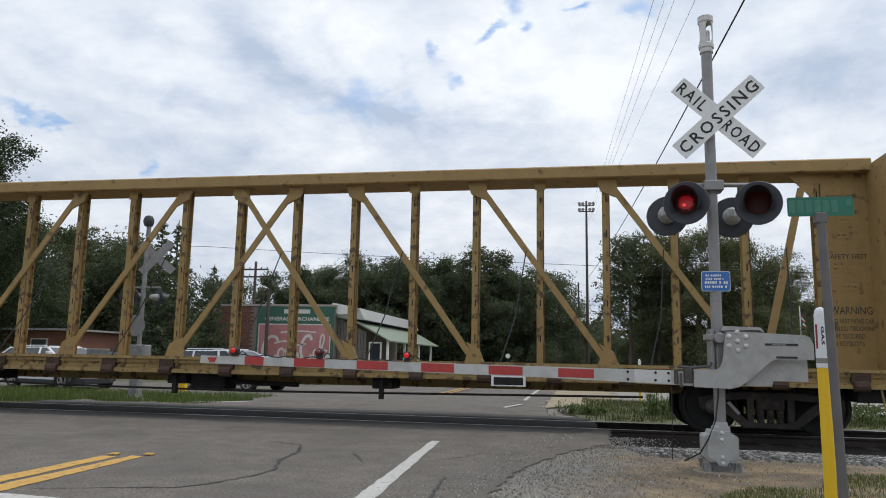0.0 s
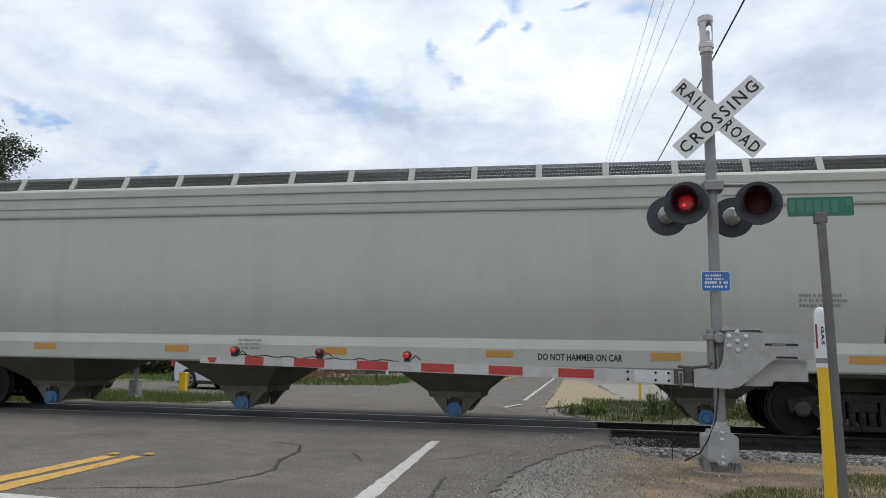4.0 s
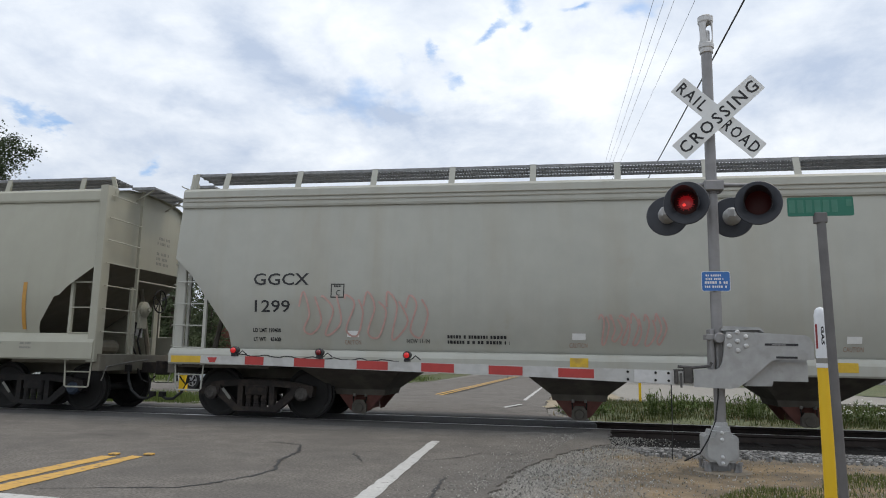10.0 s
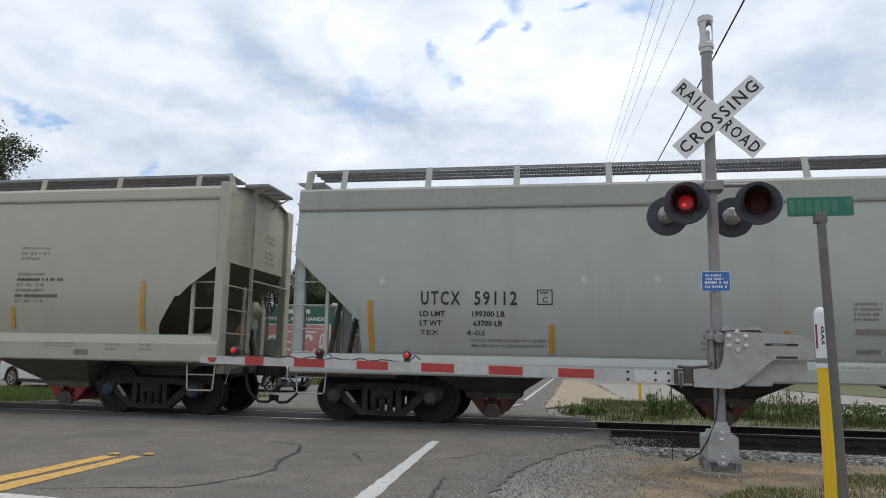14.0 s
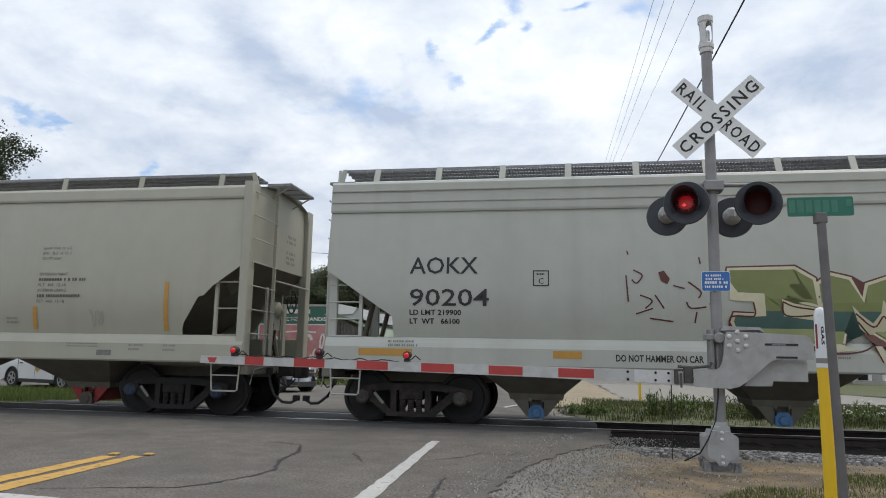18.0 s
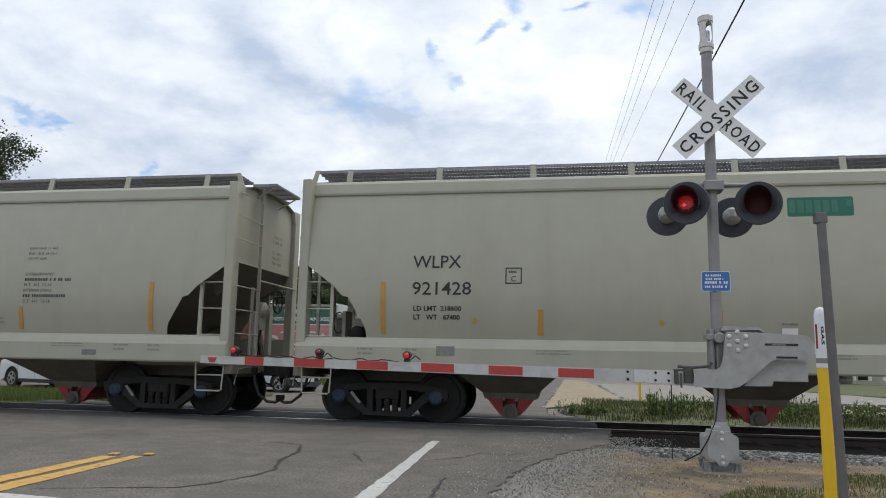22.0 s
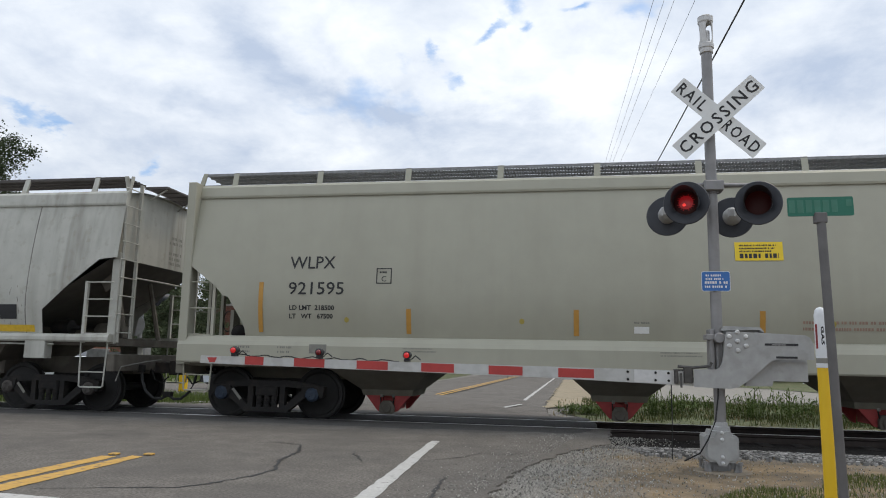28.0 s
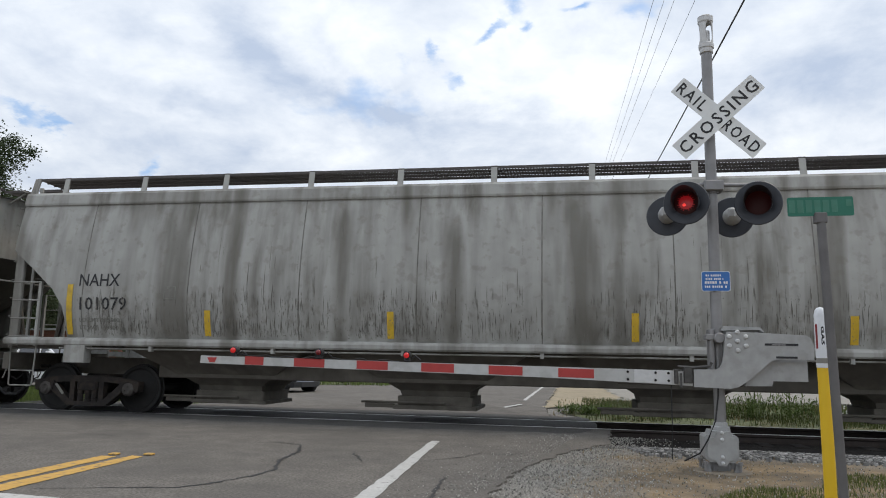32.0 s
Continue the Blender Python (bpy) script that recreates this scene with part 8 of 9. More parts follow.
# far signal, seen from behind
def far_signal():
    t = thing("far_crossing_signal", "weathered crossing signal mast across the tracks with a bell", "crossing signal", "", (-12.35, 5.15, -0.16))
    part("footing", Geo().lathe([(0.0, -0.1), (0.4, -0.1), (0.4, 0.05), (0.0, 0.05)], 20), CONCRETE, t)
    part("base", Geo().box(-0.15, 0.15, -0.14, 0.14, 0.12, 0.58, 0.04).prism([(-0.2, 0.0), (0.2, 0.0), (0.12, 0.16), (-0.12, 0.16)], -0.18, 0.18), FAR_GREY, t, "weathered cast junction box base")
    part("mast", Geo().tube([(0, 0, 0.5), (0.02, 0, 5.0)], 0.065, 16), FAR_GREY, t, "grey round mast", smooth=True)
    part("bell", Geo().lathe([(0.03, 4.98), (0.12, 5.02), (0.155, 5.12), (0.15, 5.22), (0.10, 5.31), (0.0, 5.34)], 18), HOOD, t, "round dark bell", smooth=True)
    for ang, y in ((50.0, 0.10), (-40.0, 0.13)):
        b = part("crossbuck_blade", rounded_plate(1.22, 0.228, 0.012, -0.004, 0.004), GALV, t, "bare metal back of a crossbuck blade")
        b.matrix_basis = Matrix.Translation((0.28, y, 4.1)) @ pose(0, 0, 0, 0, -ang, 24)
    part("lamp_arm", Geo().tube([(-0.5, 0.0, 3.2), (0.55, 0.0, 3.2)], 0.028, 8), GALV, t)
    signal_lamp(t, (-0.35, 0.12, 2.92), 150, LENS_DIM, 2)
    signal_lamp(t, (0.42, 0.12, 2.92), 150, LENS_DIM, 2)
    signal_lamp(t, (-0.25, -0.30, 2.92), 25, LENS_DIM, -2)
    part("sign_back", Geo().lathe([(0.02, -0.10), (0.3, -0.10), (0.3, -0.09), (0.02, -0.09)], 24, "y", (-0.1, 0, 2.1)), GALV, t, "round bare metal sign back")
    part("gate_machine", Geo().box(-0.25, 0.35, -0.28, 0.12, 1.0, 1.55, 0.05), FAR_GREY, t, "grey gate machine housing")
    part("counterweight", Geo().box(-1.6, -0.9, -0.1, 0.0, 1.12, 1.42, 0.03).box(-0.95, -0.2, -0.06, -0.03, 1.2, 1.34), FAR_GREY, t, "grey counterweight arm")
    return t


far_signal()

# ---- street sign, gas marker, bollard ----
SIGN_GREEN = paint("faded green sign sheeting", (0.014, 0.145, 0.095), 0.5, vary=0.12, grain=6.0)
SIGN_PALE = paint("faded sign lettering", (0.05, 0.185, 0.13), 0.6, vary=0.15)
MARKER_YELLOW = paint("yellow plastic tube", (0.72, 0.46, 0.012), 0.4, vary=0.04, grain=3.0, patch=0.25, patch_rgb=(0.3, 0.2, 0.03), patch_scale=7.0, patch_at=0.68)
MARKER_WHITE = paint("white plastic tube", (0.66, 0.68, 0.70), 0.45, vary=0.04)
MARKER_RED = paint("dark red label", (0.25, 0.03, 0.03), 0.5, vary=0.1)
POST_STEEL = paint("dull post steel", (0.135, 0.13, 0.13), 0.6, 0.3, vary=0.15, grain=9.0, streak=0.2)
s = thing("street_sign", "green street-name sign on a galvanised pipe post", "street sign", "", (1.625, -8.8, -0.04))
part("post", Geo().tube([(0.052, 0, -0.2), (0.004, 0, 2.17)], 0.029, 14), POST_STEEL, s, "galvanised pipe post", smooth=True)
part("bracket", Geo().box(-0.04, 0.04, -0.03, 0.03, 2.13, 2.20, 0.01), POST_STEEL, s)
b = part("sign_blade", rounded_plate(0.425, 0.13, 0.012, -0.004, 0.004), SIGN_GREEN, s, "green sign blade with faded lettering", (0.005, 0, 2.245))
b.rotation_euler = (0, radians(-1.0), radians(4))
for k in range(6):
    part("letter_bar", Geo().box(-0.205 + k * 0.055, -0.205 + k * 0.055 + 0.04, -0.0062, -0.005, -0.04, 0.045), SIGN_PALE, b)
part("letter_bar", Geo().box(0.165, 0.2, -0.0062, -0.005, 0.0, 0.045), SIGN_PALE, b)

gm = thing("gas_marker", "yellow gas line marker tube with a white domed cap", "utility marker", "", (1.682, -8.5, -0.04))
part("tube", Geo().tube([(0, 0, -0.2), (0, 0, 1.18)], 0.0395, 20), MARKER_YELLOW, gm, "yellow plastic tube", smooth=True)
cp = part("cap", Geo().lathe([(0.040, 1.17), (0.0425, 1.17), (0.0425, 1.53), (0.036, 1.565), (0.022, 1.583), (0.0, 1.59)], 20), MARKER_WHITE, gm, "white domed cap", smooth=True)
part("red_label", Geo().grid([[(0.0432 * math.cos(a), 0.0432 * math.sin(a), z) for a in [radians(q) for q in range(195, 222, 3)]] for z in (1.30, 1.47)]), MARKER_RED, cp)
part("band", Geo().lathe([(0.0433, 1.20), (0.0433, 1.235)], 20), FADED, cp)
pts, fs, w = letters("GAS", 0.036, 1.05, 0, 0.002)
g = Geo()
g.add([(0.0436 * math.sin(radians(-18) + p.z * 22 * 0.55), -0.0436 * math.cos(radians(-18) + p.z * 22 * 0.55), 1.455 - p.x * (0.13 / w)) for p in pts], fs)
part("gas_text", g, BLACK, cp, "black word reading downwards")

fm = thing("gas_marker", "slim yellow line marker with a white cap in the verge", "utility marker", "", (2.1, 11.6, -0.18))
part("tube", Geo().tube([(0, 0, 0), (0, 0, 1.15)], 0.045, 14), MARKER_YELLOW, fm, smooth=True)
part("cap", Geo().lathe([(0.048, 1.13), (0.048, 1.38), (0.035, 1.44), (0.0, 1.46)], 14), MARKER_WHITE, fm, "white domed cap", smooth=True)
solid("utility_pedestal", Geo().box(-0.12, 0.12, -0.1, 0.1, 0.0, 0.72, 0.02).box(-0.135, 0.135, -0.115, 0.115, 0.66, 0.74, 0.02), MARKER_YELLOW, "slim yellow utility pedestal in the grass", "utility box", at=(-13.3, 9.4, -0.2))
fp = thing("flagpole", "white flagpole with a limp red and white flag", "flagpole", "", (16.7, 45.0, -0.16))
part("pole", Geo().tube([(0, 0, -0.2), (0, 0, 5.8)], [0.06, 0.04], 8), MARKER_WHITE, fp)
for k in range(5):
    z = 5.0 - 0.20 * k
    part("flag_stripe", Geo().prism([(0.05 + 0.03 * k, z + 0.2), (0.05 + 0.03 * k + 0.22, z - 0.05), (0.05 + 0.03 * k + 0.26, z - 0.18), (0.08 + 0.03 * k, z)], -0.02, 0.02), (GATE_STRIPE, SIGN_WHITE)[k % 2], fp, "hanging flag fold")
rs = thing("road_sign", "small round pale sign on a thin post", "road sign", "", (-4.93, 40.0, -0.16))
part("post", Geo().tube([(0, 0, -0.2), (0, 0, 1.5)], 0.025, 8), POST_STEEL, rs)
part("disc", Geo().lathe([(0.0, -0.04), (0.17, -0.04), (0.17, -0.03), (0.0, -0.03)], 20, "y", (0, 0, 1.64)), SIGN_WHITE, rs, "round pale sign face")


# ---- trees ----
BARK = paint("grey-brown bark", (0.09, 0.07, 0.055), 0.95, vary=0.3, grain=12.0, bump=0.8, bump_scale=25.0)
LEAF_DARK = leafy("dark summer leaves", (0.10, 0.122, 0.072), 0.32, 0.85, 0.4, (1.0, 1.0, 0.8))
LEAF_OAK = leafy("deep green oak leaves", (0.05, 0.068, 0.034), 0.35, 0.8, 0.2, (1.0, 1.0, 0.8))
LEAF_MID = leafy("summer leaves", (0.112, 0.125, 0.065), 0.34, 0.85, 0.4, (1.0, 1.0, 0.8))
LEAF_PINE = leafy("pine needles", (0.095, 0.115, 0.066), 0.32, 0.85, 0.38, (1.0, 1.0, 0.8))


def crown_mesh(clumps, leaf, per, seed, material):
    """Leaf clusters: small bent quads thrown about the centres of clumps, denser at their rims."""
    rg = np.random.default_rng(seed)
    quads = []
    for c, rad in clumps:
        n = int(per * rad * rad)
        if n < 1:
            continue
        # each clump is a few sprays of leaves about its centre, so that no two have the same outline
        sprays = rg.normal(size=(9, 3)) * (0.62, 0.62, 0.45) * rad
        reach = rad * rg.uniform(0.18, 0.5, 9)
        pick = rg.integers(0, 9, n)
        p = np.array(c) + sprays[pick] + rg.normal(size=(n, 3)) * (1, 1, 0.7) * reach[pick][:, None]
        a = rg.normal(size=(n, 3)) * (1, 1, 0.6)
        b = np.cross(a, rg.normal(size=(n, 3)))
        a *= leaf * rg.uniform(0.5, 1.2, (n, 1)) / np.linalg.norm(a, axis=1)[:, None]
        b *= leaf * rg.uniform(0.3, 0.7, (n, 1)) / np.linalg.norm(b, axis=1)[:, None]
        quads.append(np.stack((p - a, p + b, p + a, p - b), 1))
    pts = np.concatenate(quads).reshape(-1, 3)
    me = bpy.data.meshes.new("crown")
    me.vertices.add(len(pts))
    me.vertices.foreach_set("co", pts.ravel())
    me.loops.add(len(pts))
    me.loops.foreach_set("vertex_index", np.arange(len(pts)))
    me.polygons.add(len(pts) // 4)
    me.polygons.foreach_set("loop_start", np.arange(0, len(pts), 4))
    me.update(calc_edges=True)
    me.materials.append(material)
    return me


def broadleaf(seed, h, w, material, leaf=0.2, per=230, low=0.25):
    """A tree with forking limbs, each limb ending in several leaf clumps."""
    r = random.Random(seed)
    t = thing("tree", "broad leafy summer tree with a dark uneven crown", "tree", "trees beyond the tracks")
    lean = (r.uniform(-0.03, 0.03) * h, r.uniform(-0.03, 0.03) * h)
    top = Vector((lean[0], lean[1], h * 0.72))
    g = Geo().tube([(0, 0, -0.3), (lean[0] * 0.3, lean[1] * 0.3, h * 0.3), (lean[0] * 0.8, lean[1] * 0.8, h * 0.55), top], [h * 0.022, h * 0.018, h * 0.011, h * 0.005], 8)
    clumps = []
    for i in range(15):
        u = low + (0.95 - low) * (i + r.random()) / 15
        a = i * 2.4 + r.uniform(-0.5, 0.5)
        reach = w * 0.5 * (0.55 + 0.6 * math.sin(math.pi * min(0.97, (u - low) / (1 - low) * 0.8 + 0.18))) * r.uniform(0.65, 1.1)
        base = Vector((lean[0] * u, lean[1] * u, h * u * 0.72))
        tip = Vector((lean[0] + math.cos(a) * reach, lean[1] + math.sin(a) * reach, h * u * 0.93))
        g.tube([base, base.lerp(tip, 0.5) + Vector((0, 0, 0.03 * h)), tip], [h * 0.008, h * 0.005, h * 0.002], 5)
        rad = w * r.uniform(0.12, 0.2)
        clumps.append((tip, rad))
        clumps.append((base.lerp(tip, 0.6) + Vector((r.uniform(-0.5, 0.5), r.uniform(-0.5, 0.5), r.uniform(0, 0.06 * h))), rad * 0.85))
    for k in range(5):
        clumps.append((top + Vector((r.uniform(-0.18, 0.18) * w, r.uniform(-0.18, 0.18) * w, h * r.uniform(0.05, 0.2))), w * r.uniform(0.1, 0.16)))
    part("trunk", g, BARK, t, "dark trunk with forking limbs", smooth=True)
    part("crown", crown_mesh(clumps, leaf, per, seed + 1, material), material, t, "crown of many small leaves")
    return t


def pine(seed, h, w, leaf=0.16, bare=0.45, per=200):
    """A tall pine: bare trunk below, tufted level limbs above, gaps between."""
    r = random.Random(seed)
    t = thing("pine_tree", "tall pine with a bare trunk and tufted limbs", "tree", "trees beyond the tracks")
    g = Geo().tube([(0, 0, -0.3), (0.1, 0, h * 0.5), (0, 0.1, h * 0.98)], [h * 0.016, h * 0.011, h * 0.003], 8)
    clumps = []
    n = 22
    for i in range(n):
        u = bare + (0.98 - bare) * i / n
        a = i * 2.4 + r.uniform(-0.6, 0.6)
        reach = w * 0.5 * r.uniform(0.5, 1.1) * (1.05 - ((u - bare) / (1 - bare)) ** 2 * 0.75)
        b = Vector((0.05, 0.05, h * u))
        e = b + Vector((math.cos(a) * reach, math.sin(a) * reach, h * r.uniform(0.0, 0.05)))
        g.tube([b, e], [h * 0.004, h * 0.0015], 4)
        clumps += [(e, w * r.uniform(0.09, 0.15)), (b.lerp(e, 0.6), w * r.uniform(0.07, 0.12))]
    clumps.append((Vector((0, 0.1, h * 0.97)), w * 0.12))
    part("trunk", g, BARK, t, "straight bare pine trunk", smooth=True)
    part("crown", crown_mesh(clumps, leaf, per * 2, seed + 1, LEAF_PINE), LEAF_PINE, t, "needle tufts on level limbs")
    return t


def conifer(seed, h, w):
    """A pointed conifer with drooping whorls down to the ground."""
    r = random.Random(seed)
    t = thing("conifer_tree", "pointed dark conifer with drooping branches to the ground", "tree", "trees beyond the tracks")
    g = Geo().tube([(0, 0, -0.3), (0, 0, h)], [h * 0.016, h * 0.002], 7)
    clumps = []
    for i in range(46):
        u = 0.06 + 0.92 * i / 46
        reach = w * 0.5 * (1 - u) ** 0.8 * r.uniform(0.6, 1.1)
        a = i * 2.4
        e = Vector((math.cos(a) * reach, math.sin(a) * reach, h * u - reach * 0.2))
        g.tube([(0, 0, h * u), e], 0.02, 4)
        rad = max(0.16, w * 0.13 * (1.1 - u))
        clumps += [(e, rad), (Vector((0, 0, h * u)).lerp(e, 0.5), rad * 1.1)]
    part("trunk", g, BARK, t, "straight trunk")
    part("crown", crown_mesh(clumps, 0.15, 420, seed + 1, LEAF_DARK), LEAF_DARK, t, "dense drooping needles")
    return t


def placed(ob, x, y, s=1.0, turn=0.0, z=-0.16):
    ob.matrix_basis = Matrix.LocRotScale((x, y, z), Euler((0, 0, turn)), (s, s, s))
    return ob


def copy_at(ob, x, y, s=1.0, turn=0.0, z=-0.16):
    c = copy_thing(ob, Matrix())
    c.matrix_basis = Matrix.LocRotScale((x, y, z), Euler((0, 0, turn)), (s, s, s))
    return c


placed(broadleaf(11, 16.6, 9.5, LEAF_OAK, 0.10, 1500), -41.4, 28.0, 1.05)
b2 = placed(broadleaf(23, 10.0, 7.5, LEAF_MID, 0.115, 640, 0.12), -46.5, 45.5, 1.35)
b3 = placed(broadleaf(35, 8.6, 7.0, LEAF_DARK, 0.115, 620, 0.08), -40.6, 44.5, 1.34)
c1 = placed(conifer(5, 10.3, 4.4), -27.0, 29.5)
copy_at(c1, -25.2, 28.4, 0.96, 1.0)
copy_at(c1, -28.9, 31.5, 0.85, 2.0)
copy_at(b2, -50.3, 46.0, 1.45, 2.1)
copy_at(b3, -40.7, 47.5, 1.4, 3.3)
copy_at(b3, -44.0, 36.0, 1.25, 4.0)
copy_at(b2, -48.0, 34.0, 1.2, 0.7)
copy_at(b3, -34.5, 52.0, 1.08, 0.4)
copy_at(c1, -24.0, 31.2, 0.72, 3.0)
# the dark wood behind the store and the road
f1 = placed(broadleaf(47, 13.2, 8.5, LEAF_DARK, 0.13, 620, 0.05), -17.5, 70.0)
f2 = placed(pine(51, 13.0, 6.5, 0.14, 0.2, 300), -21.5, 71.0)
f3 = placed(broadleaf(59, 11.5, 8.0, LEAF_DARK, 0.13, 620, 0.04), -26.0, 70.0)
rr = random.Random(12)
for x, s in ((-37, 0.82), (-33.5, 0.86), (-30.0, 0.93), (-24.0, 1.0), (-19.5, 1.0), (-14.5, 0.98), (-12.0, 1.0), (-9.5, 0.92), (-7.0, 0.9), (-5.0, 0.8), (-3.2, 0.68)):
    src = rr.choice((f1, f2, f3))
    hgt = {f1: 13.2, f2: 13.0, f3: 11.5}[src]
    copy_at(src, x + rr.uniform(-0.8, 0.8), 70 + rr.uniform(-2, 3), s * 14.0 / hgt * rr.uniform(0.95, 1.06), rr.uniform(0, 6))
for i in range(12):
    copy_at(rr.choice((f1, f3)), -38 + i * 3.1, 77 + rr.uniform(-1.5, 2), rr.uniform(0.88, 1.05), rr.uniform(0, 6))
for x, y, s in ((0.5, 92, 0.5), (2.8, 95, 0.46), (4.8, 92, 0.42), (7, 93, 0.4), (-1.5, 90, 0.6), (9.5, 94, 0.5), (12, 95, 0.5)):
    copy_at(f3, x, y, s, rr.uniform(0, 6))
# right-hand group
p1 = placed(pine(71, 12.0, 6.6, 0.12, 0.42, 320), 4.6, 51.0)
q1 = placed(broadleaf(83, 12.9, 9.0, LEAF_MID, 0.095, 1000, 0.15), 10.2, 50.0)
copy_at(q1, 14.2, 51.0, 0.93, 2.0)
copy_at(p1, 7.2, 52.5, 1.02, 1.3)
copy_at(q1, 16.9, 53.0, 0.78, 4.0)
copy_at(q1, 7.2, 56.0, 0.75, 5.0)
copy_at(q1, 18.8, 57.0, 0.62, 1.0)
copy_at(q1, 22.5, 62.0, 0.6, 3.0)
copy_at(q1, 27.0, 64.0, 0.62, 4.4)
copy_at(q1, 31.5, 66.0, 0.66, 0.6)
copy_at(q1, 12.5, 58.0, 0.85, 0.9)
# far woods closing the horizon
rr = random.Random(3)
for part_i, (x0, x1, yy) in enumerate(((-260, -60, 120), (-60, 60, 150), (60, 260, 120))):
    cl = [((rr.uniform(x0, x1), yy + rr.uniform(-12, 12), rr.uniform(0.5, 8.0)), rr.uniform(2.0, 3.8)) for k in range(150)]
    ob = new("far_woods", crown_mesh(cl, 0.7, 24, 90 + part_i, LEAF_DARK))
    tagged(ob, "distant dark woods along the horizon", "", "", "stuff")

# ---- buildings ----
BRICK = paint("red-brown brick", (0.19, 0.085, 0.06), 0.9, vary=0.2, grain=9.0, patch=0.3, patch_rgb=(0.12, 0.06, 0.045), patch_scale=1.2)
MORTAR = paint("grey mortar", (0.22, 0.19, 0.165), 0.95, vary=0.15)
PIECE = paint("weathered brick", (0.20, 0.085, 0.06), 0.9, vary=0.15, grain=9.0, random_piece=0.6)
MURAL_GREEN = paint("faded green mural paint", (0.045, 0.125, 0.09), 0.85, vary=0.1, grain=5.0)
MURAL_RED = paint("faded red mural paint", (0.45, 0.19, 0.185), 0.85, vary=0.12, grain=3.0, patch=0.3, patch_rgb=(0.5, 0.28, 0.28), patch_scale=1.2, patch_at=0.5)
MURAL_WHITE = paint("faded white mural paint", (0.62, 0.58, 0.55), 0.85, vary=0.08, grain=5.0)
ROOF_GREEN = paint("green metal roof", (0.20, 0.25, 0.18), 0.5, 0.2, vary=0.1, streak=0.3)
TIN = paint("weathered tin", (0.42, 0.43, 0.42), 0.5, 0.4, vary=0.15, streak=0.3)
PLANK = paint("grey weathered boards", (0.16, 0.145, 0.13), 0.9, vary=0.25, grain=6.0, random_piece=0.5)
TRIM_WHITE = paint("white trim paint", (0.70, 0.69, 0.66), 0.6, vary=0.06)
GLASS_DARK = paint("dark window glass", (0.02, 0.023, 0.026), 0.08, vary=0.1)
SHINGLE = paint("grey-brown shingles", (0.15, 0.125, 0.11), 0.9, vary=0.2, grain=14.0)
HOUSE_WALL = paint("pale house siding", (0.45, 0.44, 0.42), 0.7, vary=0.08)


